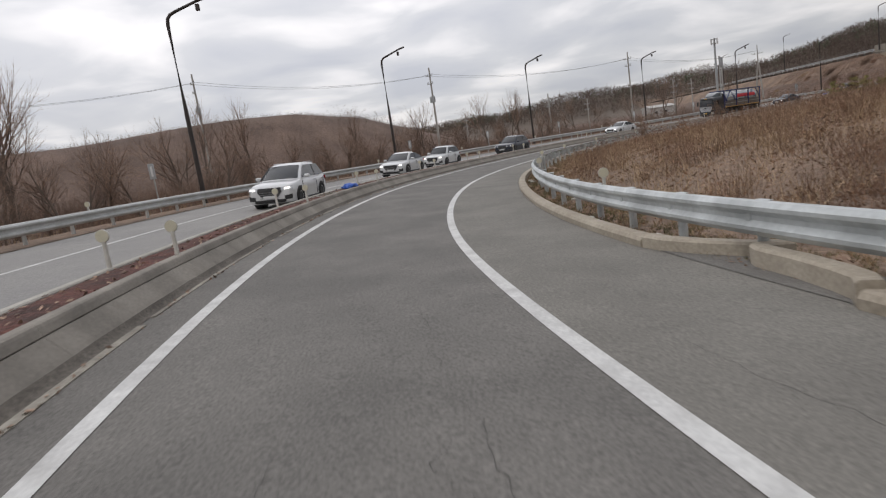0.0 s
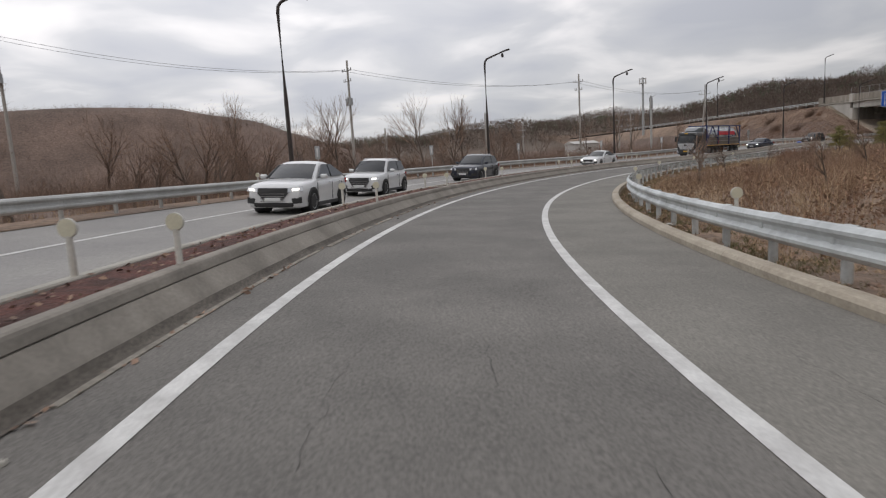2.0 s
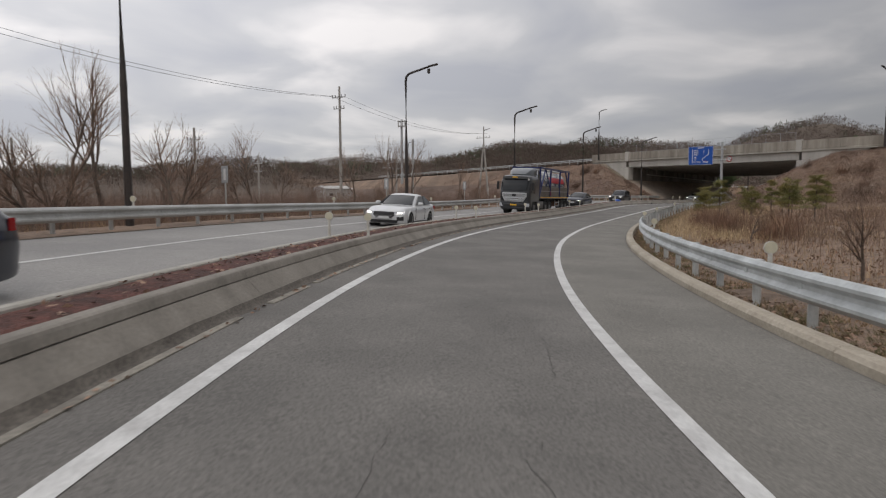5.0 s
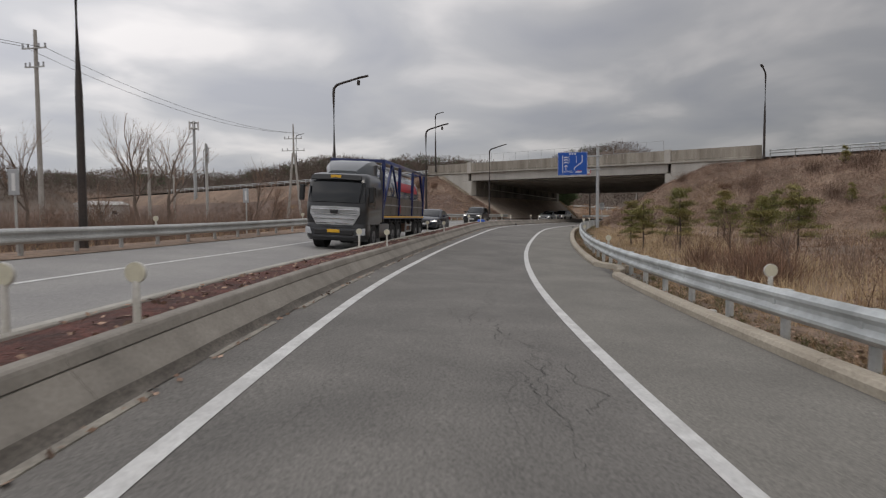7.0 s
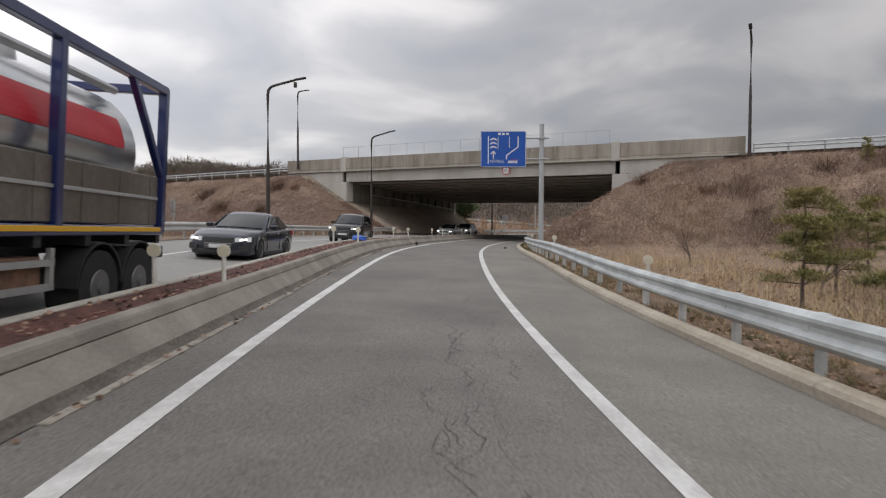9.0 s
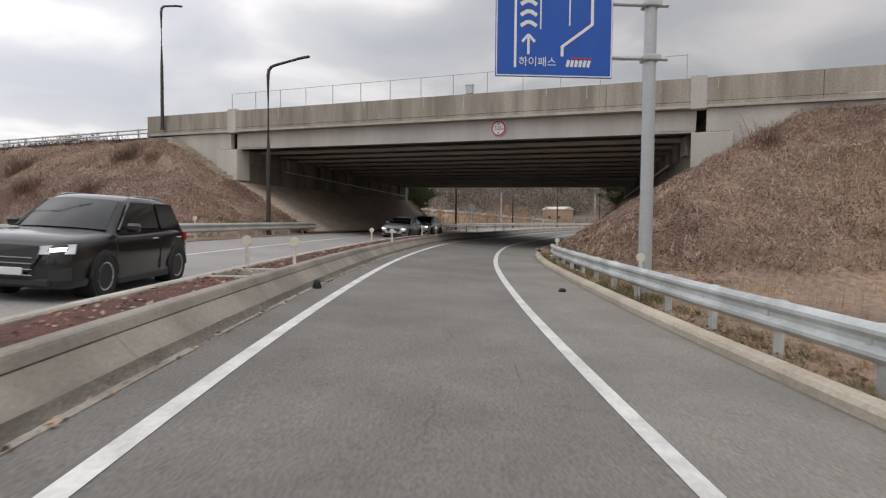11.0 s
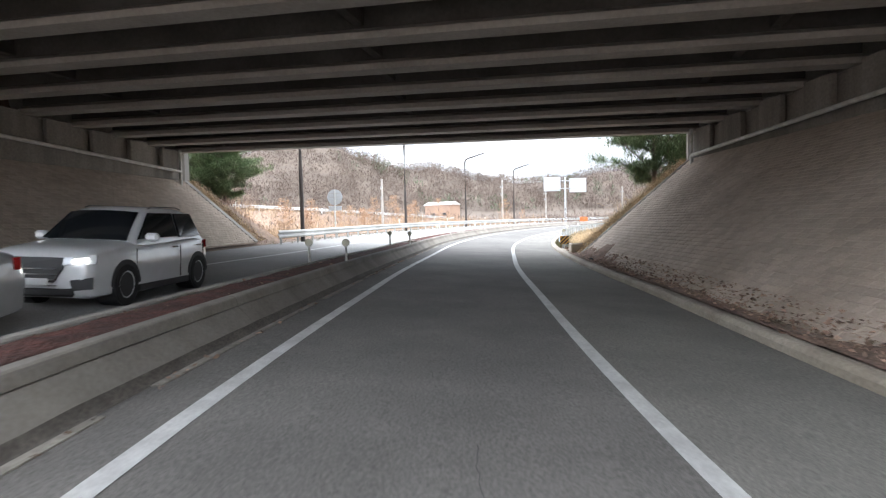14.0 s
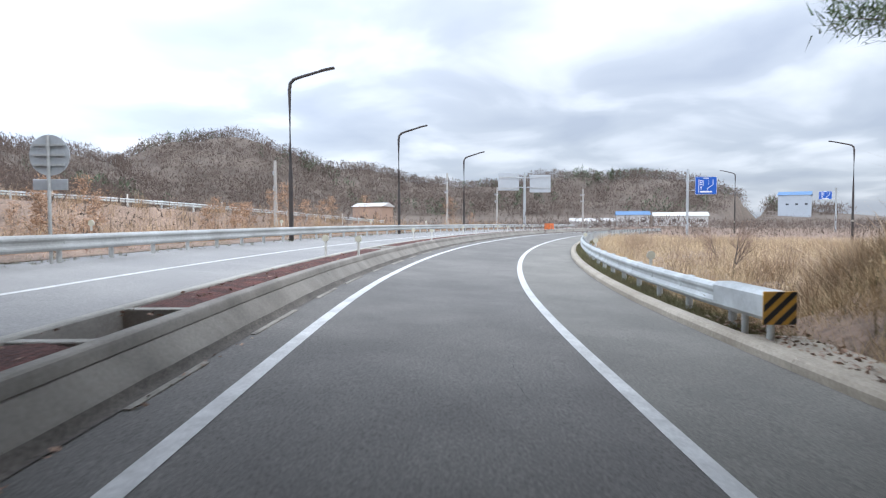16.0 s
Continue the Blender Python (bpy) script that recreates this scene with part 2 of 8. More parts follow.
def on(s, lat=0.0, h=0.0):
    """World place of the station s, lat metres to the left of the lane's middle, h above the cambered road."""
    x, y, z = (np.interp(s, STATION, LINE[:, k]) for k in range(3))
    tx, ty = np.interp(s, STATION, TANGENT[:, 0]), np.interp(s, STATION, TANGENT[:, 1])
    return Vector((x - ty * lat, y + tx * lat, z + CROSSFALL * min(max(lat, -7), 12.5) + h))


def heading(s):
    return math.atan2(np.interp(s, STATION, TANGENT[:, 1]), np.interp(s, STATION, TANGENT[:, 0]))


def station(x, y):
    """Arrays of places to their station and offset."""
    x, y = np.asarray(x, float), np.asarray(y, float)
    best = np.full(x.shape, 1e18)
    k = np.zeros(x.shape, int)
    for i in range(0, len(LINE), 3):
        d = (x - LINE[i, 0]) ** 2 + (y - LINE[i, 1]) ** 2
        m = d < best
        best[m], k[m] = d[m], i
    rx, ry = x - LINE[k, 0], y - LINE[k, 1]
    return STATION[k] + rx * TANGENT[k, 0] + ry * TANGENT[k, 1], -rx * TANGENT[k, 1] + ry * TANGENT[k, 0], LINE[k, 2]


# ---- building helpers ----


def mesh_object(name, verts, faces, mat, parent=None, label="", smooth=False):
    me = bpy.data.meshes.new(name)
    me.from_pydata([tuple(v) for v in verts], [], faces)
    me.materials.append(mat)
    if smooth:
        me.shade_smooth()
    me.update()
    ob = new(name, me)
    if parent is not None:
        ob.parent = parent
    if label:
        tagged(ob, label)
    return ob


def part(name, bm, mat, parent=None, label="", smooth=False):
    me = bpy.data.meshes.new(name)
    bmesh.ops.recalc_face_normals(bm, faces=bm.faces)
    bm.to_mesh(me)
    bm.free()
    me.materials.append(mat)
    if smooth:
        me.shade_smooth()
        me.set_sharp_from_angle(angle=radians(38))
    ob = new(name, me)
    if parent is not None:
        ob.parent = parent
    if label:
        tagged(ob, label)
    return ob


def thing(name, label, category, m=None, group="", kind=""):
    ob = tagged(new(name), label, category, group, kind)
    ob.empty_display_size = 0.2
    if m is not None:
        ob.matrix_world = m
    return ob


def box(bm, sx, sy, sz, m=None, bevel=0.0):
    """A box of these sizes about its middle, bevelled, added to bm."""
    r = bmesh.ops.create_cube(bm, size=1, matrix=(m or Matrix()) @ Matrix.Diagonal((sx, sy, sz, 1)))
    if bevel:
        ed = list({e for v in r["verts"] for e in v.link_edges})
        bmesh.ops.bevel(bm, geom=ed, offset=bevel, segments=1, affect="EDGES", profile=0.5)


def rod(bm, a, b, r1, r2=None, seg=10):
    a, b = Vector(a), Vector(b)
    d = b - a
    m = Matrix.Translation((a + b) / 2) @ d.to_track_quat("Z", "Y").to_matrix().to_4x4()
    bmesh.ops.create_cone(bm, cap_ends=True, segments=seg, radius1=r1, radius2=r1 if r2 is None else r2, depth=d.length, matrix=m)


def tube(bm, points, r, seg=8):
    """A bent round bar through the points."""
    pts = [Vector(p) for p in points]
    rings = []
    for i, p in enumerate(pts):
        d = (pts[min(i + 1, len(pts) - 1)] - pts[max(i - 1, 0)]).normalized()
        q = d.to_track_quat("Z", "Y")
        rr = r[i] if isinstance(r, (list, tuple)) else r
        rings.append([bm.verts.new(p + q @ Vector((rr * math.cos(2 * math.pi * k / seg), rr * math.sin(2 * math.pi * k / seg), 0))) for k in range(seg)])
    for a, b in zip(rings, rings[1:]):
        for k in range(seg):
            bm.faces.new((a[k], a[(k + 1) % seg], b[(k + 1) % seg], b[k]))
    bm.faces.new(rings[0][::-1])
    bm.faces.new(rings[-1])


def sweep(name, profile, s0, s1, mat, step=1.5, closed=True, parent=None, label="", shift=None, jitter=0.0, smooth=False):
    """A section, points (lat, h), swept along the road from station s0 to s1. shift(s) moves it sideways."""
    n = max(2, int(abs(s1 - s0) / step) + 1)
    rnd = random.Random(int(s0 * 10) + len(profile))
    verts, faces, k = [], [], len(profile)
    for s in np.linspace(s0, s1, n):
        dx = shift(s) if shift else 0.0
        for lat, h in profile:
            verts.append(on(s, lat + dx + rnd.uniform(-jitter, jitter) * 0.5, h + rnd.uniform(-jitter, jitter)))
    for i in range(n - 1):
        for j in range(k if closed else k - 1):
            a, b = i * k + j, i * k + (j + 1) % k
            faces.append((a, b, b + k, a + k))
    if closed:
        faces.append(tuple(range(k))[::-1])
        faces.append(tuple(range((n - 1) * k, n * k)))
    return mesh_object(name, verts, faces, mat, parent, label, smooth)


def out_left(s):
    """How far the oncoming side draws in beyond the underpass."""
    return float(np.interp(s, [188, 203], [0.0, -1.3]))


def line_left(s):
    return float(np.interp(s, [188, 203], [0.0, -0.55]))


def kerb_line(s):
    """The kerb's inner face on the lane's right."""
    return float(kerb_min(s))


def rail_line(s):
    """The line that the right guardrail keeps to."""
    return float(np.interp(s, [138, 150, 156, 161, 200, 206], [-3.93, -3.66, -3.47, -3.6, -3.9, -3.88]))


# the highway across: its slab lies between two abutments
BX0, BX1 = 98.0, 128.0


def y_right(x):
    return 102.6 + 0.25 * (x - BX0)


def y_left(x):
    return 133.0 + 0.075 * (x - BX0)


def deck_under(y, x=BX0):
    """Underside of the girders; the deck falls to the far side."""
    return 7.0 + 0.0135 * (y - 102.6) - 0.041 * (x - BX0)


def seat(x):
    """Head of the paved slopes."""
    return 5.0 - 0.009 * np.clip(x - BX0, 0, 30)


HILLS = [(384, 352, 38, 90), (435, 340, 36, 80), (481, 297, 54, 95), (515, 229, 38, 80), (545, 184, 30, 75), (556, 138, 28, 75),
         (556, 83, 34, 80), (540, 37, 33, 75), (530, -5, 13, 95), (220, 175, 4.4, 17), (242, 330, 29, 90), (160, 385, 22, 90), (90, 370, 18, 80),
         (20, 370, 12, 80), (320, 345, 36, 80)]


RAMP = [(168.0, 178.0, 6.1), (170.4, 170.7, 5.75), (171.8, 163.8, 5.45), (175.2, 159.8, 5.2), (179.3, 155.8, 4.9), (184.6, 150.6, 4.43), (191.7, 147.3, 4.05), (209.3, 137.6, 2.9)]


def ground_height(x, y):
    x, y = np.asarray(x, float), np.asarray(y, float)
    s, lat, z = station(x, y)
    near = z + CROSSFALL * np.clip(lat, -7, 12.5) - 0.06
    flat = 0.35 + 0.35 * np.sin(x * 0.021 + 1) * np.cos(y * 0.017)
    wl_, wr_ = np.clip((lat - 13.5) / 14, 0, 1), np.clip((-lat - 7) / 18, 0, 1)
    w = np.maximum(wl_, wr_)
    w = w * w * (3 - 2 * w)
    # a low bank behind the right rail early on, and a ditch behind the left one
    bank = 0.75 * np.exp(-(((s - 22) / 26) ** 2)) * np.clip((-lat - 5.5) / 5, 0, 1) * np.clip((45 + lat) / 20, 0, 1)
    base = near * (1 - w) + flat * w + bank
    base = base - 0.5 * np.clip((lat - 12.6) / 3, 0, 1) * (1 - w) 
    hill = np.zeros_like(base)
    for hx, hy, hh, r in HILLS:
        d2 = ((x - hx) ** 2 + (y - hy) ** 2) / (r * r)
        hill = np.maximum(hill, hh * np.exp(-d2) * (1 + 0.06 * np.sin(x * 0.11) * np.cos(y * 0.09)))
    # a flat-topped spoil heap beyond the field on the left
    uy = 70 + 88 * np.clip((x + 300) / 290, 0, 1)
    far = np.hypot(np.maximum(-300 - x, 0), y - (uy + 34))
    w = np.clip((62 - far) / 34, 0, 1)
    tall = np.interp(x, [-300, -120, -60, -36, -22, -6, 14], [15.5, 14.6, 14.8, 15.6, 13.2, 7.0, 0.0])
    hill = np.maximum(hill, tall * w * w * (3 - 2 * w) * (1 + 0.03 * np.sin(x * 0.09) + 0.02 * np.sin(y * 0.2 + x * 0.05)))
    base = base + hill
    # a ramp that comes down from the highway beyond the reeds
    for (ax, ay, az), (bx, by, bz) in zip(RAMP, RAMP[1:]):
        u = np.clip(((x - ax) * (bx - ax) + (y - ay) * (by - ay)) / ((bx - ax) ** 2 + (by - ay) ** 2), 0, 1)
        far = np.hypot(x - ax - u * (bx - ax), y - ay - u * (by - ay))
        base = np.maximum(base, az + (bz - az) * u - 0.8 - np.maximum(far - 1.6, 0) / 1.9)
    # the highway's embankment, opened for the underpass
    top = np.where(y > 118, 8.75, 8.2) - 0.041 * np.clip(x - BX0, 0, 29)
    dx = np.maximum(np.maximum(BX0 + 0.6 - x, x - BX1 + 0.35), 0)
    dyr, dyl = (y_right(x) - y), (y - y_left(x))
    dy = np.maximum(dyr, dyl)
    # between abutment and road the bank follows the paving's straight slope
    right = dyr > dyl
    edge = np.where(right, kerb_min(s) - 0.75, 11.4)
    d_toe = np.maximum(np.where(right, edge - lat, lat - edge), 0)
    z_toe = z + CROSSFALL * edge + 0.08
    g = np.where(dy > 0, seat(x) + 0.55 * dy, z_toe + (seat(x) - z_toe) * d_toe / (d_toe + np.maximum(-dy, 0) + 0.01)) - 0.03
    inside = (x > BX0 + 0.3) & (x < BX1 - 0.3) & (dy > 1.15)
    under = (x > BX0 + 1.7) & (x < BX1 - 1.5) & (dy <= 1.15)
    e = np.where(x < 113, np.minimum(np.minimum(top, g), top - dx / 1.65), top - np.sqrt((dx / 1.65) ** 2 + (top - np.minimum(top, g)) ** 2))
    e = e + (0.14 * np.sin(x * 0.9 + y * 0.4) * np.sin(y * 0.7 - x * 0.3) + 0.1 * np.sin(x * 2.1) * np.sin(y * 1.9)) * np.clip((dx - 1.9) / 1.5, 0, 1)
    e = np.where(inside, top - 0.4, e) - 0.7 * under
    out = np.maximum(base, e)
    # the carriageways stay clear
    road = (lat > kerb_min(s) - np.where((s > 146) & (s < 168), 0.85, 0.2)) & (lat < 12.2)
    return np.where(road, np.minimum(out, near), out)


def kerb_min(s):
    return np.interp(s, [12, 24, 60, 95, 110, 135, 150, 160, 167, 174, 182, 189, 196, 206],
                     [-4.2, -4.12, -4.1, -4.2, -4.18, -4.0, -3.82, -3.66, -4.02, -4.25, -4.42, -4.4, -4.2, -4.08])



def axis(fine0, fine1, step, far):
    out = list(np.arange(fine0, fine1 + 0.01, step))
    d, p = step, fine1
    while p < far:
        d = min(d * 1.22, 160 if p > 900 else 14 if p < 650 else 60)
        p += d
        out.append(p)
    d, p = step, fine0
    while p > -far:
        d = min(d * 1.22, 160 if p < -700 else 14 if p > -300 else 60)
        p -= d
        out.insert(0, p)
    return np.array(out)


def build_ground():
    gx, gy = axis(-45, 165, 0.9, 2600), axis(-20, 165, 0.9, 2600)
    xx, yy = np.meshgrid(gx, gy)
    zz = ground_height(xx, yy)
    rng = np.random.default_rng(3)
    s, lat, z = station(xx, yy)
    off = (lat < kerb_min(s) - 0.8) | (lat > 12.6)
    zz = zz + rng.normal(0, 0.05, zz.shape) * off * (np.abs(zz) < 14)
    nx, ny = len(gx), len(gy)
    verts = np.stack([xx, yy, zz], -1).reshape(-1, 3)
    i = np.arange(nx * ny).reshape(ny, nx)
    faces = np.stack([i[:-1, :-1], i[:-1, 1:], i[1:, 1:], i[1:, :-1]], -1).reshape(-1, 4)
    ob = mesh_object("ground", verts.tolist(), faces.tolist(), GROUND, smooth=True)
    ob.data.materials.append(THICKET)
    ob.data.materials.append(FAR_FLOOR)
    # thicket and woodland floor: the field on the left, and the hills
    wild = ((lat > 15) & (s < 165) & (xx < 92)) | (zz > 9.6) | (np.hypot(xx - 90, yy - 90) > 230)
    wild |= (xx < 92) & (yy > 110) & (lat > 15)
    far = (np.hypot(xx - 60, yy - 60) > 200) & wild & (xx > -40)
    m = (wild + 0 + far)[:-1, :-1].reshape(-1).astype(np.int32)
    ob.data.polygons.foreach_set("material_index", m)
    return tagged(ob, "brown winter ground with dead grass, embankments and far hills", "ground", kind="structure")


build_ground()

# ---- carriageways ----


def strip(name, lat0, lat1, s0, s1, mat, h=0.0, cols=1, label="", category="road", step=1.0, shift=None, parent=None):
    lats = np.linspace(lat0, lat1, cols + 1)
    ob = sweep(name, [(v, h) for v in lats], s0, s1, mat, step, closed=False, shift=shift, smooth=True, parent=parent)
    if parent is None:
        tagged(ob, label, category, kind="structure")
    return ob


strip("road", -1.89, 2.5, S_START, S_END, ASPHALT, 0.0, 4, "worn grey asphalt ramp lane with fine cracks")
sh_ = []
for s_ in np.arange(S_START, S_END, 1.0):
    for u_ in (0.0, 0.5, 1.0):
        sh_.append(on(s_, -1.89 + (kerb_line(s_) - 0.1 + 1.89) * u_, 0.003))
tagged(mesh_object("road_shoulder", sh_, [(3 * i + j, 3 * i + j + 1, 3 * i + j + 4, 3 * i + j + 3) for i in range(len(sh_) // 3 - 1) for j in (0, 1)], SHOULDER, smooth=True),
       "paler grey asphalt shoulder beside the lane", "road", kind="structure")
for a_, b_ in ((3.8, 8.9), (99.0, 104.0)):
    strip("drain_floor", -4.28, -5.2, a_, b_, ASPHALT, 0.012, 2, "asphalt floor of the drain mouth", "drain")
strip("oncoming_road", 3.86, 11.0, S_START, S_END, ASPHALT_OPP, 0.0, 4, "worn grey asphalt oncoming lane and shoulder")
strip("verge", 11.0, 12.6, S_START, S_END, GROUND, 0.02, 2, "strip of bare soil behind the oncoming shoulder", "verge")
strip("lane_line", 1.677, 1.847, S_START, S_END, PAINT, 0.006, 1, "worn solid white lane line on the asphalt", "road marking")
strip("lane_line", -1.767, -1.937, S_START, S_END, PAINT, 0.006, 1, "solid white lane line beside the shoulder", "road marking")
strip("lane_line", 7.81, 7.96, S_START, S_END, PAINT, 0.006, 1, "thin white edge line of the oncoming lane", "road marking", shift=line_left)

# ---- median: two low concrete walls with a planted bed between ----
median = thing("median", "low concrete median walls with a reddish planted bed", "median", kind="structure")
NEAR_WALL = [(2.48, -0.1), (2.49, 0.015), (2.52, 0.05), (2.58, 0.12), (2.68, 0.22), (2.745, 0.290), (2.772, 0.294), (2.772, 0.304), (2.750, 0.308), (2.775, 0.385), (2.79, 0.412), (2.82, 0.425), (2.93, 0.425), (2.955, 0.40), (2.955, -0.1)]
FAR_WALL = [(3.64, -0.1), (3.64, 0.385), (3.66, 0.405), (3.76, 0.405), (3.785, 0.385), (3.89, 0.02), (3.89, -0.1)]
s = S_START
while s < S_END - 1:
    e_ = min(s + 10.0, S_END)
    sweep("wall_near", NEAR_WALL, s + 0.004, e_ - 0.004, CONCRETE, 1.0, parent=median, label="stained concrete wall with a groove below its cap")
    sweep("wall_far", FAR_WALL, s + 0.004, e_ - 0.004, CONCRETE_TOP, 1.0, parent=median, label="narrow concrete wall of the median")
    s = e_
PITS = [(22.7, 24.6), (49.6, 51.6), (107.6, 109.6), (140.5, 142.0), (197.6, 199.5), (214.0, 216.0)]
s = S_START
for a, b in PITS + [(S_END, S_END)]:
    sweep("bed", [(2.95, 0.0), (2.95, 0.365), (3.10, 0.385), (3.30, 0.395), (3.50, 0.385), (3.65, 0.365), (3.65, 0.0)], s, a - 0.08, SOIL, 0.35, parent=median,
          label="reddish brown mulch bed strewn with dead leaves", jitter=0.012)
    if a < S_END:
        for c in (a, b):
            bm = bmesh.new()
            box(bm, 0.16, 0.72, 0.5, Matrix.Translation(on(c, 3.297, 0.15)) @ Matrix.Rotation(heading(c), 4, "Z"), 0.01)
            part("cross_beam", bm, CONCRETE_TOP, median, "concrete beam across the median bed")
        sweep("bed", [(2.95, -0.1), (2.95, 0.06), (3.30, 0.075), (3.65, 0.06), (3.65, -0.1)], a + 0.08, b - 0.08, SOIL, 0.4, parent=median, label="sunken bed of dark mulch", jitter=0.01)
    s = b + 0.08
# the gutter slab at the wall's foot, broken into lengths
GUTTER_CON = material("worn_gutter_concrete", (0.36, 0.335, 0.285), 0.9, spots=(0.21, 0.193, 0.165), amount=0.2, grain=22, stain=1.6, bump=0.4)
gutter = thing("gutter", "broken pale concrete gutter edge along the median wall", "gutter", kind="structure")
rg = random.Random(5)
s = S_START
while s < S_END - 4:
    d = rg.uniform(1.0, 2.6) if s > 190 else rg.uniform(1.5, 7)
    w = rg.uniform(-0.02, 0.03)
    sweep("slab", [(2.335 + w, -0.05), (2.335 + w, 0.012), (2.42, 0.014), (2.42, -0.05)], s, s + d, GUTTER_CON, 0.8, parent=gutter, jitter=0.003)
    s += d + (rg.uniform(0.6, 1.8) if s > 190 else rg.uniform(0.1, 1.6))
GRIT = material("gutter_grit", (0.16, 0.142, 0.122), 0.95, spots=(0.1, 0.088, 0.075), amount=0.35, grain=30, stain=1.5, bump=0.5)
tagged(sweep("gutter_dirt", [(2.42, 0.008), (2.475, 0.012), (2.505, 0.052), (2.535, 0.088)], S_START, S_END, GRIT, 0.5, closed=False, jitter=0.006, smooth=True),
       "dark dirt gathered at the foot of the wall", "dirt", kind="structure")

# ---- kerb on the right, with two drain gaps ----
kerb = thing("kerb", "weathered pale concrete kerb along the shoulder", "kerb", kind="structure")
KERB_SEC = [(0.0, -0.1), (0.01, 0.10), (-0.03, 0.15), (-0.07, 0.165), (-0.24, 0.165), (-0.26, 0.15), (-0.26, -0.1)]
GAPS = [(4.3, 8.4), (99.5, 103.5)]
s = S_START
for a, b in GAPS + [(S_END, S_END)]:
    while s < a - 0.2:
        e_ = min(s + 8, a)
        sweep("kerb_stone", KERB_SEC, s + 0.006, e_ - 0.006, KERB, 0.8, parent=kerb, shift=kerb_line)
        s = e_
    s = b


def curb_wall(points, h, parent):
    """A low wall with a rounded top along points (station, offset from the kerb's face)."""
    pts = []
    for (s0, o0), (s1, o1) in zip(points, points[1:]):
        for u in (0, 0.25, 0.5, 0.75):
            pts.append((s0 + (s1 - s0) * u, o0 + (o1 - o0) * u))
    pts.append(points[-1])
    ps = [on(s_, kerb_line(s_) + o_, 0) for s_, o_ in pts]
    verts, faces = [], []
    prof = [(-0.11, -0.15), (-0.11, h - 0.03), (-0.08, h), (0.08, h), (0.11, h - 0.03), (0.11, -0.15)]
    for i in range(len(ps)):
        d = ps[min(i + 1, len(ps) - 1)] - ps[max(i - 1, 0)]
        n = Vector((-d.y, d.x, 0)).normalized()
        verts += [ps[i] + n * a + Vector((0, 0, b)) for a, b in prof]
    for i in range(len(ps) - 1):
        for k in range(6):
            faces.append((6 * i + k, 6 * i + (k + 1) % 6, 6 * i + 6 + (k + 1) % 6, 6 * i + 6 + k))
    faces += [tuple(range(6)), tuple(range(6 * len(ps) - 6, 6 * len(ps)))[::-1]]
    mesh_object("side_wall", verts, faces, KERB, parent)


for a, b in GAPS:
    d = thing("drain_inlet", "concrete drain mouth with curved side walls in the kerb", "drain", kind="structure")
    curb_wall([(b + 0.02, -0.12), (b - 0.45, -0.2), (b - 0.95, -0.42), (b - 1.5, -0.78), (b - 1.7, -1.0)], 0.19, d)
    curb_wall([(b - 2.0, -0.98), (b - 1.93, -0.75), (b - 1.98, -0.58), (b - 2.2, -0.50), (b - 2.9, -0.46), (a + 0.55, -0.36), (a + 0.2, -0.27), (a - 0.02, -0.12)], 0.24, d)

# ---- steel beam barriers ----
W_BEAM = [(0.0, 0.33), (0.035, 0.345), (0.085, 0.40), (0.085, 0.445), (0.015, 0.51), (0.015, 0.57), (0.085, 0.635), (0.085, 0.68), (0.035, 0.735), (0.0, 0.75)]


def post_mesh(h, flip):
    bm = bmesh.new()
    rod(bm, (0, 0, -0.4), (0, 0, h), 0.068, seg=12)
    rod(bm, (0, 0, h), (0, 0, h + 0.015), 0.075, seg=12)
    box(bm, 0.10, 0.16, 0.30, Matrix.Translation((0, 0.11 * flip, h - 0.17)), 0.008)
    box(bm, 0.22, 0.24, 0.012, Matrix.Translation((0, 0.05 * flip, h + 0.02)), 0.003)
    me = bpy.data.meshes.new("post")
    bm.to_mesh(me)
    bm.free()
    return me


def beam_barrier(s0, s1, lat, side, mat, label, shift=None, spacing=2.0):
    g = thing("guardrail", label, "guardrail", kind="structure")
    face = [(lat + side * x, h) for x, h in W_BEAM]
    back = [(lat + side * (x - 0.012), h) for x, h in W_BEAM[::-1]]
    s = s0
    while s < s1 - 0.5:
        e_ = min(s + 4.0, s1)
        sweep("beam", face + back, s - 0.04, e_ + 0.04, mat, 1.0, parent=g, shift=shift, label="corrugated steel beam")
        s = e_
    me = post_mesh(0.70, side)
    me.materials.append(mat)
    for s in np.arange(s0 + 0.6, s1, spacing):
        o = new("post", me)
        o.parent = g
        o.matrix_world = Matrix.Translation(on(s, lat - side * 0.16 + (shift(s) if shift else 0), 0.0)) @ Matrix.Rotation(heading(s), 4, "Z")
    return g


beam_barrier(S_START, 158.6, -0.84, 1, GALV, "galvanised steel guardrail behind the kerb", shift=rail_line)
beam_barrier(202.0, S_END, -0.80, 1, GALV, "galvanised steel guardrail beyond the underpass", shift=rail_line)
beam_barrier(S_START, 170.0, 11.45, -1, GALV_OLD, "dull galvanised guardrail beside the oncoming lane")
beam_barrier(199.0, S_END, 11.45, -1, GALV_OLD, "dull galvanised guardrail beside the oncoming lane", shift=out_left)

# ---- underpass bridge ----
bridge = thing("bridge", "grey concrete girder bridge with a fenced parapet over the road", "bridge", kind="structure")


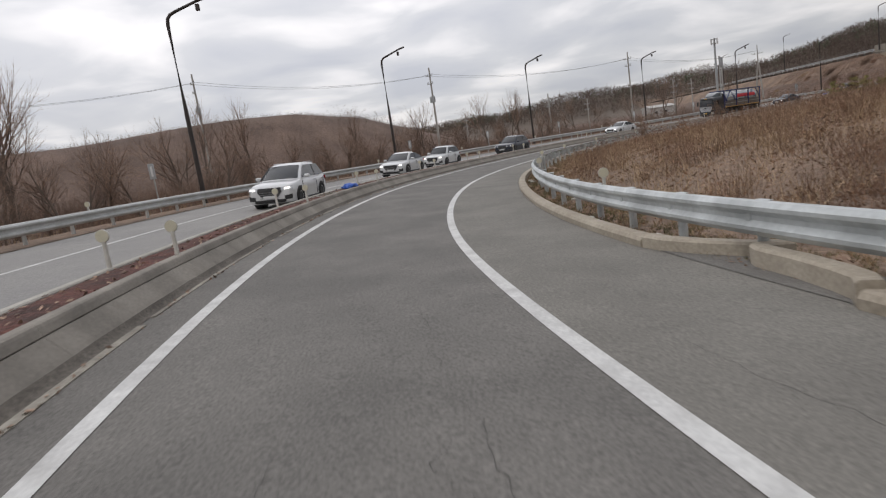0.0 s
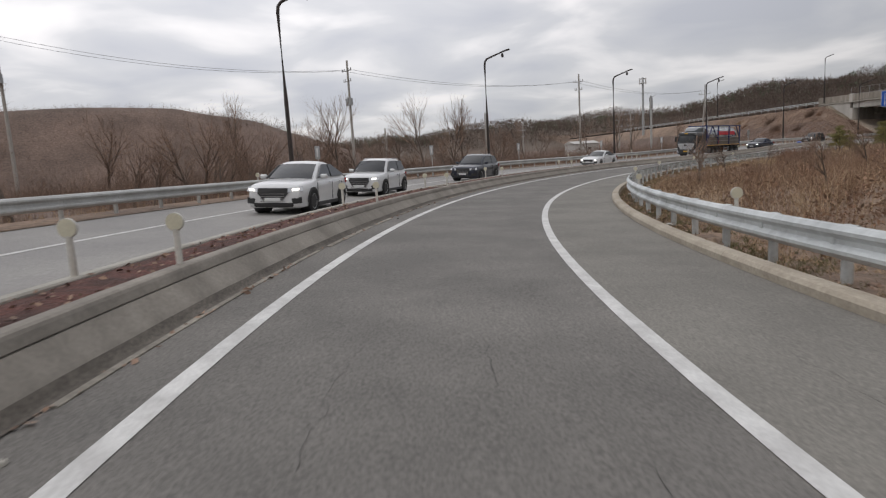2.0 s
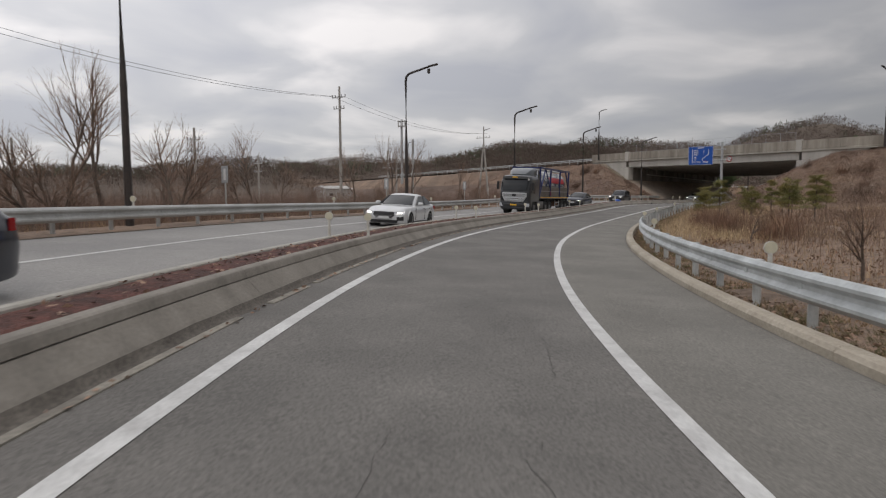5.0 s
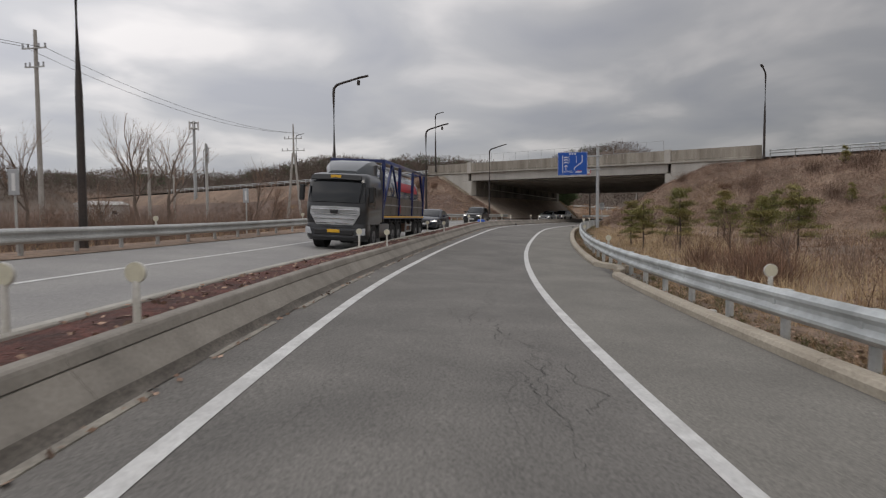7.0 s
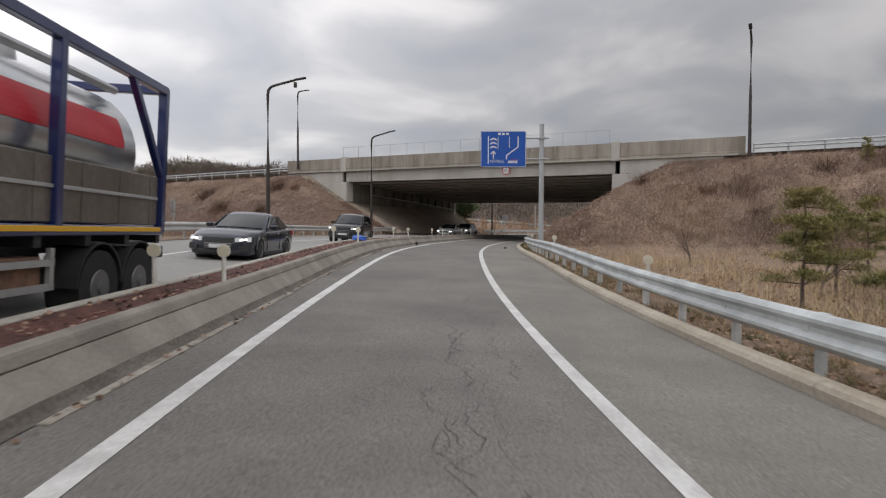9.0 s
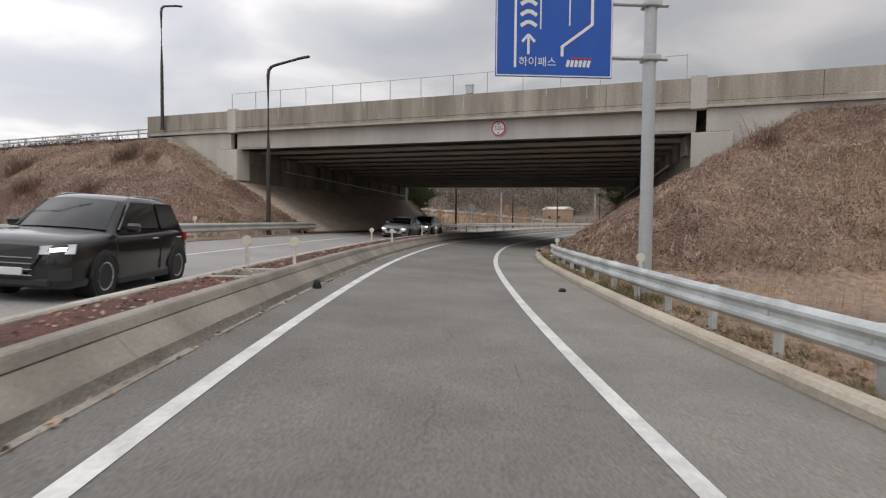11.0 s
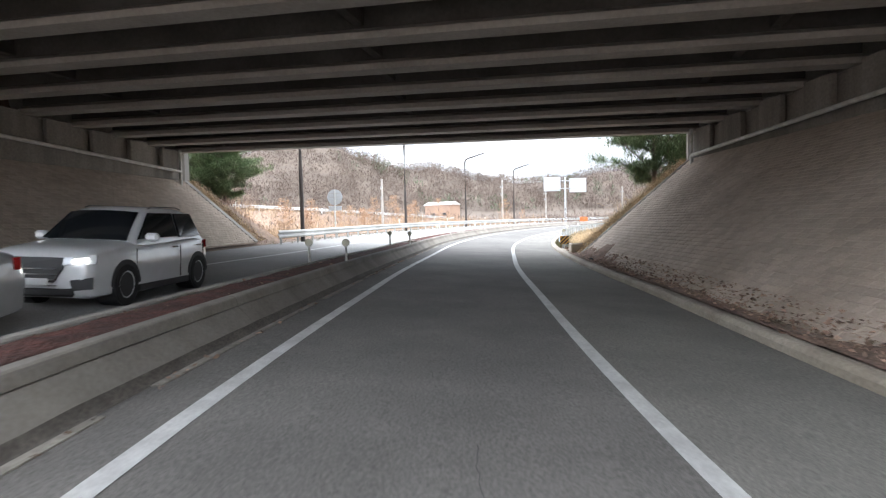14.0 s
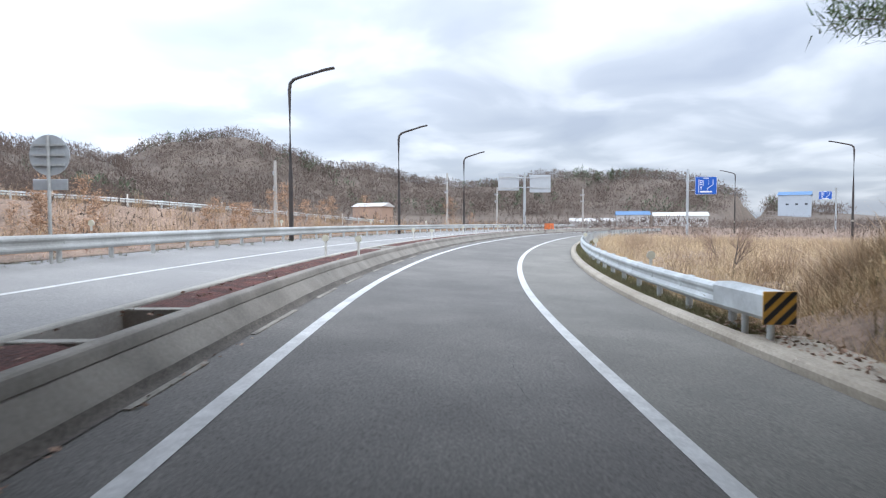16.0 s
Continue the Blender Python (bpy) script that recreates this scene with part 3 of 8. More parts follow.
def prism(bm, section, y0, y1, zf, x):
    """A section (x, z) drawn along y from y0 to y1, lifted by zf(y)."""
    rows = []
    for y in np.linspace(y0, y1, 8):
        rows.append([bm.verts.new((x + a, y, zf(y) + b)) for a, b in section])
    n = len(section)
    for p, q in zip(rows, rows[1:]):
        for k in range(n):
            bm.faces.new((p[k], p[(k + 1) % n], q[(k + 1) % n], q[k]))
    bm.faces.new(rows[0][::-1])
    bm.faces.new(rows[-1])


I_SEC = [(-0.33, 0), (0.33, 0), (0.33, 0.16), (0.10, 0.30), (0.10, 0.95), (0.40, 1.08), (0.40, 1.22), (-0.40, 1.22), (-0.40, 1.08), (-0.10, 0.95), (-0.10, 0.30), (-0.33, 0.16)]
for k in range(13):
    x = BX0 + 0.55 + 2.40 * k
    bm = bmesh.new()
    if k == 0:
        sec = [(-0.33, 0), (0.33, 0), (0.33, 0.16), (0.10, 0.30), (0.10, 1.22), (-0.28, 1.22), (-0.33, 1.15)]
    else:
        sec = I_SEC
    prism(bm, sec, y_right(x) - 0.2, y_left(x) + 0.2, lambda y, x=x: deck_under(y, x), x)
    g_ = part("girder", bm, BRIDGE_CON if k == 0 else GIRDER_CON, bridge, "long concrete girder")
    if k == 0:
        # shade painted on the face girder's inner side and underside
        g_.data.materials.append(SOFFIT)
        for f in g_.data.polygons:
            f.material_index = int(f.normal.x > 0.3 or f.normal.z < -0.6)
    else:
        # webs and top flanges are coloured dark as shade, the feet stay pale
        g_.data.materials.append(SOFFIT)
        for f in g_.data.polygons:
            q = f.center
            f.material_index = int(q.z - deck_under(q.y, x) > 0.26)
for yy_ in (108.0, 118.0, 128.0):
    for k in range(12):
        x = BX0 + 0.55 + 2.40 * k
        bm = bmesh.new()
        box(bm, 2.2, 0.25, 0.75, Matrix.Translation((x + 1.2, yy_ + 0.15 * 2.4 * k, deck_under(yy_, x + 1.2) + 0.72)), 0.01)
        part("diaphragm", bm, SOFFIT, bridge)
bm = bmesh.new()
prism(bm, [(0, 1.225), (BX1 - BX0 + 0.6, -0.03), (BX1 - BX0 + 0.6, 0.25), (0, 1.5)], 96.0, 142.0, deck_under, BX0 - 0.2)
part("deck_slab", bm, SOFFIT, bridge, "concrete deck slab coloured dark for the shade beneath it")
for x, sgn in ((BX0 - 0.05, 1), (BX1 + 0.35, -1)):
    y = 92.0 if sgn > 0 else 100.0
    while y < (142.0 if sgn > 0 else 145.0):
        bm = bmesh.new()
        prism(bm, [(-0.16, 1.18), (-0.12, 1.14), (0.28, 1.14), (0.28, 1.52), (0.14, 1.6), (0.14, 2.68), (-0.12, 2.68), (-0.12, 1.5), (-0.16, 1.46)], y + 0.012, y + 4.988, lambda y_, x=x: deck_under(y_, x), x)
        part("parapet", bm, PARAPET_CON, bridge, "rain-stained concrete parapet")
        y += 5.0
bm = bmesh.new()
prism(bm, [(-0.26, 1.16), (-0.17, 1.16), (-0.17, 1.30), (-0.26, 1.30)], 92.5, 141.5, deck_under, BX0 - 0.05)
part("ledge_pipe", bm, CONCRETE_TOP, bridge, "pale conduit along the parapet's foot")
# thickened ends of the face girder, and lime that has run down the parapet
for y in (y_right(BX0) + 1.35, y_left(BX0) - 1.35):
    bm = bmesh.new()
    box(bm, 0.07, 2.9, 1.0, Matrix.Translation((BX0 + 0.205, y, deck_under(y) + 0.58)) @ Matrix.Rotation(0.0135, 4, "X"), 0.01)
    part("end_block", bm, BRIDGE_CON, bridge, "thickened end of the face girder")
rq_ = random.Random(63)
y = 101.5
while y < 138:
    hh_ = rq_.uniform(0.25, 0.95)
    bm = bmesh.new()
    box(bm, 0.008, rq_.uniform(0.03, 0.07), hh_, Matrix.Translation((BX0 - 0.172, y, deck_under(y) + 2.66 - hh_ / 2)))
    part("lime_streak", bm, CONCRETE_TOP, bridge, "pale lime run down the parapet")
    y += rq_.uniform(1.2, 2.9)
# end pilasters and the bearing blocks
for y in (y_right(BX0) - 0.2, y_left(BX0) + 0.3):
    bm = bmesh.new()
    box(bm, 0.52, 0.75, 1.72, Matrix.Translation((BX0 - 0.06, y, deck_under(y) + 1.95)), 0.03)
    part("pilaster", bm, BRIDGE_CON, bridge, "pale concrete parapet end block")


def abutment(yf, side, name):
    """The wall under the girders' ends; side 1 stands left."""
    a = thing("abutment", "concrete bridge abutment above a paved slope", "abutment", kind="structure")
    p0, p1 = Vector((BX0 - 0.15, yf(BX0), 0)), Vector((BX1 + 0.2, yf(BX1), 0))
    v = p1 - p0
    rot = Matrix.Rotation(math.atan2(v.y, v.x), 4, "Z")

    def zt(x):
        return deck_under(yf(x), x) - 0.05

    def slab(ya, yb, zb, up, back=0.0):
        """A wall along the abutment whose top follows the deck."""
        bm = bmesh.new()
        rows = []
        for x in np.linspace(BX0 - 0.15 + back, BX1 + 0.2 - back, 13):
            y = yf(x)
            rows.append([bm.verts.new(q) for q in ((x, y + side * ya, zb(x)), (x, y + side * ya, zt(x) + up), (x, y + side * yb, zt(x) + up), (x, y + side * yb, zb(x)))])
        for p, q in zip(rows, rows[1:]):
            for k in range(4):
                bm.faces.new((p[k], p[(k + 1) % 4], q[(k + 1) % 4], q[k]))
        bm.faces.new(rows[0][::-1])
        bm.faces.new(rows[-1])
        return bm

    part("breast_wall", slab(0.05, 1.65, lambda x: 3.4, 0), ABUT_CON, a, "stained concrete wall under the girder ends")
    part("back_wall", slab(1.2, 2.2, lambda x: zt(x) - 0.4, 1.25, 0.08), GIRDER_CON, a)
    bm = bmesh.new()
    box(bm, 1.3, 1.95, 2.2, Matrix.Translation((BX0 + 0.43, yf(BX0) + side * 0.86, zt(BX0) - 1.13)), 0.03)
    part("seat_end_block", bm, BRIDGE_CON, a, "pale concrete end block below the girder")
    for k in range(13):
        x = BX0 + 0.55 + 2.40 * k
        bm = bmesh.new()
        box(bm, 0.9, 0.5, 0.30, Matrix.Translation((x, yf(x) + side * 0.32, zt(x) - 0.10)) @ rot, 0.02)
        part("bearing_block", bm, ABUT_CON, a)
    for k in range(12):
        x = BX0 + 1.75 + 2.40 * k
        bm = bmesh.new()
        box(bm, 1.25, 0.22, 1.05, Matrix.Translation((x, yf(x) - side * 0.08, zt(x) - 0.45)) @ rot, 0.03)
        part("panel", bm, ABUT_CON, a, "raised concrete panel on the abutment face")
    # wing walls at both faces, stepped round the girder ends
    for x, d in ((BX0 - 0.1, 0.35), (BX1 + 0.1, -0.35)):
        y, top = yf(x), deck_under(yf(x), x) + 1.16
        bm = bmesh.new()
        for a0, a1, z0, z1 in ((0.02, 9.0, 3.2, zt(x)), (0.55 if d > 0 else 0.02, 9.0, zt(x), top)):
            box(bm, 0.35, abs(a1 - a0), z1 - z0, Matrix.Translation((x + d / 2, y + side * (a0 + a1) / 2, (z0 + z1) / 2)))
        part("wing_wall", bm, BRIDGE_CON, a, "concrete wing wall at the slope's head")
    # white service pipe on brackets
    off = -side * 0.32
    bm = bmesh.new()
    tube(bm, [(x, yf(x) + off, zt(x) - 1.0) for x in np.linspace(BX0 + 5, BX1 - 1.2, 10)], 0.07, 10)
    part("pipe", bm, WHITEPLASTIC, a, "white service pipe along the abutment")
    bm = bmesh.new()
    rod(bm, (BX1 - 1.2, yf(BX1 - 1.2) + off, 4.3), (BX1 - 1.2, yf(BX1 - 1.2) + off, zt(BX1 - 1.2) + 0.1), 0.075)
    part("pipe_riser", bm, WHITEPLASTIC, a)
    return a


abutment(y_right, -1, "right")
abutment(y_left, 1, "left")


def toe(x, side):
    """Where the paved slope meets the verge."""
    ss, ll, zz_ = station(np.array([x]), np.array([y_right(x) + 8 if side < 0 else y_left(x) - 6]))
    lat = kerb_line(float(ss[0])) - 0.75 if side < 0 else 11.4
    p = on(float(ss[0]), lat, 0.12)
    # step along the road until the x agrees
    q = float(ss[0])
    for _ in range(8):
        q += (x - p.x) / math.cos(heading(q))
        lat = kerb_line(q) - 0.75 if side < 0 else 11.4
        p = on(q, lat, 0.12)
    return p


def head(x, side):
    return Vector((x, (y_right if side < 0 else y_left)(x), float(seat(x))))


def paved_slope(side, x0, x1, nearest):
    """Block paving between the abutment and the road's edge."""
    g = thing("paved_slope", "slope of small concrete paving blocks beneath the bridge", "paved slope", kind="structure")
    xs = np.linspace(x0, x1, 40)
    verts, faces = [], []
    for x in xs:
        a, b = toe(x, side), head(x, side)
        d = (b - a)
        for u in np.linspace(-0.02, 1.0, 7):
            verts.append(a + d * u + Vector((0, 0, 0.03)))
    for i in range(len(xs) - 1):
        for j in range(6):
            k = i * 7 + j
            faces.append((k, k + 1, k + 8, k + 7))
    mesh_object("bed", verts, faces, PAVE_MAT, g, "soil bed of the paving", smooth=True)
    bw, bh, gap = 0.30, 0.165, 0.011
    jv, jf, count = [], [], 0
    tw = [toe(x, side) for x in np.linspace(x0, x1, 60)]
    hw = [head(x, side) for x in np.linspace(x0, x1, 60)]
    rp = random.Random(9)
    rows = int((hw[30] - tw[30]).length / bh)
    cols = int((x1 - x0) / bw)
    for r in range(rows):
        u0, u1 = r / rows, (r + 1) / rows
        for c in range(cols):
            xa = x0 + (c + (0.5 if r % 2 else 0)) * bw
            if xa + bw > x1:
                continue
            p = []
            lift = 0.05 + rp.uniform(-0.004, 0.004)
            for xx_, u, in ((xa + gap / 2, u0 + 0.035 / rows), (xa + bw - gap / 2, u0 + 0.035 / rows), (xa + bw - gap / 2, u1 - 0.035 / rows), (xa + gap / 2, u1 - 0.035 / rows)):
                f = (xx_ - x0) / (x1 - x0) * 59
                i0 = min(int(f), 58)
                w_ = f - i0
                t_ = tw[i0].lerp(tw[i0 + 1], w_)
                h_ = hw[i0].lerp(hw[i0 + 1], w_)
                p.append(t_.lerp(h_, u))
            nrm = (p[1] - p[0]).cross(p[3] - p[0]).normalized()
            if nrm.z < 0:
                nrm = -nrm
            topv = [q + nrm * lift for q in p]
            ins = [(q.lerp(sum(topv, Vector()) / 4, 0.07)) + nrm * 0.008 for q in topv]
            vs = [q + nrm * 0.0 for q in p] + topv + ins
            fs = [(0, 1, 5, 4), (1, 2, 6, 5), (2, 3, 7, 6), (3, 0, 4, 7), (4, 5, 9, 8), (5, 6, 10, 9), (6, 7, 11, 10), (7, 4, 8, 11), (8, 9, 10, 11)]
            if nearest and nearest[0] < xa < nearest[1] and r < nearest[2] and count < 300:
                mesh_object("block", vs, fs, BLOCK, g)
                count += 1
            else:
                k = len(jv)
                jv += vs
                jf += [tuple(i + k for i in f_) for f_ in fs]
    tagged(mesh_object("blocks", jv, jf, BLOCK_J, g), kind="stuff")
    a, b = toe(x1 + 0.12, side), head(x1 + 0.12, side)
    bm = bmesh.new()
    box(bm, (b - a).length, 0.34, 0.12, Matrix.Translation((a + b) / 2 + Vector((0, 0, 0.03))) @ (b - a).to_track_quat("X", "Z").to_matrix().to_4x4(), 0.02)
    part("edge_strip", bm, CONCRETE_TOP, g, "pale concrete edging of the paving")
    return g


# ---- street lamps ----


def lamp_mast(h, arm, label, group, camera_box=True):
    t = thing("street_lamp", label, "street lamp", group=group)
    bm = bmesh.new()
    rod(bm, (0, 0, 0), (0, 0, 1.2), 0.145, 0.13, 12)
    tube(bm, [(0, 0, 1.15), (0, 0, h * 0.5), (0, 0, h - 0.55), (0, -0.05, h - 0.25), (0, -0.22, h - 0.05), (0, -0.5, h + 0.06), (0, -arm * 0.8, h + 0.06 + arm * 0.17)], [0.13, 0.112, 0.094, 0.09, 0.086, 0.08, 0.07], 10)
    part("mast", bm, BLACKSTEEL, t)
    bm = bmesh.new()
    rod(bm, (0, 0, -0.05), (0, 0, 0.05), 0.2, 0.18, 10)
    part("base_plate", bm, BLACKSTEEL, t)
    bm = bmesh.new()
    m = Matrix.Translation((0, -arm * 0.92, h + 0.06 + arm * 0.2)) @ Matrix.Rotation(radians(-12), 4, "X")
    box(bm, 0.26, 0.75, 0.11, m, 0.03)
    part("lamp_head", bm, BLACKSTEEL, t, "flat dark lamp head")
    if camera_box:
        bm = bmesh.new()
        box(bm, 0.16, 0.2, 0.34, Matrix.Translation((0, -arm * 0.78, h + arm * 0.05)), 0.02)
        part("floodlight", bm, BLACKSTEEL, t, "small dark box hung below the arm")
    bm = bmesh.new()
    box(bm, 0.012, 0.16, 0.24, Matrix.Translation((0.112, 0, 2.2)), 0.004)
    part("tag", bm, CREAM, t, "small pale tag plate")
    return t


lamp_a = lamp_mast(10.4, 2.2, "tall dark steel street lamp with a bent arm beside the guardrail", "lamps along the ramp")
lamp_b = lamp_mast(10.4, 2.2, "tall dark steel street lamp with a bare bent arm", "lamps along the ramp", False)
LAMPS = [(-13.6, 33.2, 0.35), (-4.9, 58.0, 0.35), (11.1, 78.7, 0.3), (30.9, 95.4, 0.35), (50.6, 107.3, 0.4), (71.0, 117.6, 0.5), (92.2, 125.2, 0.8),
         (132.3, 130.8, 0.5), (154.5, 130.9, -0.4), (172.7, 128.5, -0.6), (193.5, 124.8, -0.4)]
for i, (x, y, z) in enumerate(LAMPS):
    s = float(station(np.array([x]), np.array([y]))[0][0])
    m = Matrix.Translation((x, y, z)) @ Matrix.Rotation(heading(s) + radians(12), 4, "Z")
    if i == 0:
        lamp_a.matrix_world = m
    elif i == 6:
        lamp_b.matrix_world = m
    else:
        copy_thing(lamp_a if i < 6 else lamp_b, m)
for x, y, z in ((193.8, 82.6, 0.3), (230.9, 82.0, 0.3)):
    copy_thing(lamp_b, Matrix.Translation((x, y, z)) @ Matrix.Rotation(radians(150), 4, "Z"))
lamp_h = lamp_mast(9.3, 1.7, "tall dark street lamp on the highway embankment", "lamps along the highway", False)
first = True
for x, y, zt, face in ((97.6, 140.1, 18.5, 180), (97.6, 178.0, 18.6, 180), (97.6, 216.0, 18.7, 180), (97.6, 91.7, 17.4, 0), (130.0, 60.0, 17.4, 0)):
    m = Matrix.Translation((x, y, zt - 9.35)) @ Matrix.Rotation(radians(-90 if face == 0 else 90), 4, "Z")
    if first:
        lamp_h.matrix_world, first = m, False
    else:
        copy_thing(lamp_h, m)

# ---- delineator posts ----


def delineator(label, group, disc_mat, tall=0.5):
    t = thing("delineator_post", label, "road post", group=group)
    bm = bmesh.new()
    rod(bm, (0, 0, 0), (0, 0, tall - 0.08), 0.038, 0.034, 10)
    part("post", bm, WHITEPLASTIC, t)
    bm = bmesh.new()
    m = Matrix.Translation((0, 0, tall)) @ Matrix.Rotation(radians(90), 4, "Y")
    bmesh.ops.create_cone(bm, cap_ends=True, segments=20, radius1=0.095, radius2=0.095, depth=0.05, matrix=m)
    part("reflector", bm, disc_mat, t, "round cream reflector disc")
    bm = bmesh.new()
    bmesh.ops.create_cone(bm, cap_ends=True, segments=20, radius1=0.103, radius2=0.103, depth=0.03, matrix=m)
    part("rim", bm, WHITEPLASTIC, t)
    return t


dm = delineator("white post with a round cream reflector on the median wall", "delineator posts on the median", CREAM)
dr = delineator("short white post with a round reflector on the guardrail", "delineator posts on the guardrail", CREAM, 0.24)
first = True
for s in (0.2, 10.3, 20.0, 29.7, 40.2, 49.5, 59.1, 73.0, 87.2, 101.9, 115.2, 128.8, 143.2, 157.8, 170.0, 183.6, 195.6, 210, 223, 236, 249, 261):
    for lat in (2.90, 3.71):
        m = Matrix.Translation(on(s - (0.6 if lat > 3 else 0), lat, 0.40)) @ Matrix.Rotation(heading(s), 4, "Z")
        if first:
            dm.matrix_world, first = m, False
        else:
            copy_thing(dm, m)
first = True
for s in (1.0, 12, 22.5, 34, 45, 56.3, 68, 79.5, 91, 105, 118.4, 131.3, 144.3, 157, 207.5, 218, 229):
    m = Matrix.Translation(on(s, rail_line(s) - 0.98, 0.72)) @ Matrix.Rotation(heading(s), 4, "Z")
    if first:
        dr.matrix_world, first = m, False
    else:
        copy_thing(dr, m)
for s in np.arange(8.0, 262, 13.5):
    if not 168 < s < 201:
        copy_thing(dr, Matrix.Translation(on(s, 11.62, 0.72)) @ Matrix.Rotation(heading(s) + math.pi, 4, "Z"))

# ---- signs ----
SIGN_BLUE = material("sign_blue", (0.006, 0.085, 0.42), 0.35, amount=0.06, grain=30, stain=1.5, bump=0.02)
SIGN_WHITE = material("sign_white", (0.75, 0.76, 0.76), 0.4, amount=0.04, grain=30, stain=2, bump=0.02)
SIGN_RED = material("sign_red", (0.55, 0.025, 0.03), 0.4, amount=0.06, grain=30, stain=2, bump=0.02)
SIGN_BLACK = material("sign_black", (0.015, 0.015, 0.016), 0.5, amount=0.1, grain=30, stain=2, bump=0.02)
SIGN_YELLOW = material("hazard_yellow", (0.62, 0.33, 0.03), 0.5, spots=(0.45, 0.25, 0.05), amount=0.12, grain=30, stain=3, bump=0.04)
SIGN_BACK = material("sign_back_aluminium", (0.46, 0.48, 0.50), 0.45, 0.4, amount=0.06, grain=12, stain=1, bump=0.02)
CONC_POLE = material("concrete_pole", (0.42, 0.40, 0.37), 0.85, amount=0.12, grain=14, stain=1, bump=0.1)
ORANGE = material("orange_plastic", (0.7, 0.16, 0.03), 0.5, amount=0.1, grain=20, stain=3, bump=0.05)


def words(text, size, mat, parent, m, name="lettering"):
    """Flat lettering from the built-in font, made into a mesh."""
    cu = bpy.data.curves.new(name, "FONT")
    cu.body, cu.size, cu.align_x, cu.align_y, cu.extrude = text, size, "CENTER", "CENTER", 0.004
    tmp = bpy.data.objects.new(name, cu)
    scene.collection.objects.link(tmp)
    me = bpy.data.meshes.new_from_object(tmp.evaluated_get(bpy.context.evaluated_depsgraph_get()))
    bpy.data.objects.remove(tmp)
    me.materials.clear()
    me.materials.append(mat)
    ob = new(name, me)
    ob.parent = parent
    ob.matrix_parent_inverse = Matrix()
    ob.matrix_basis = m
    return ob


FRONT = Matrix(((1, 0, 0, 0), (0, 0, -1, 0), (0, 1, 0, 0), (0, 0, 0, 1)))  # x right, y up, facing -y


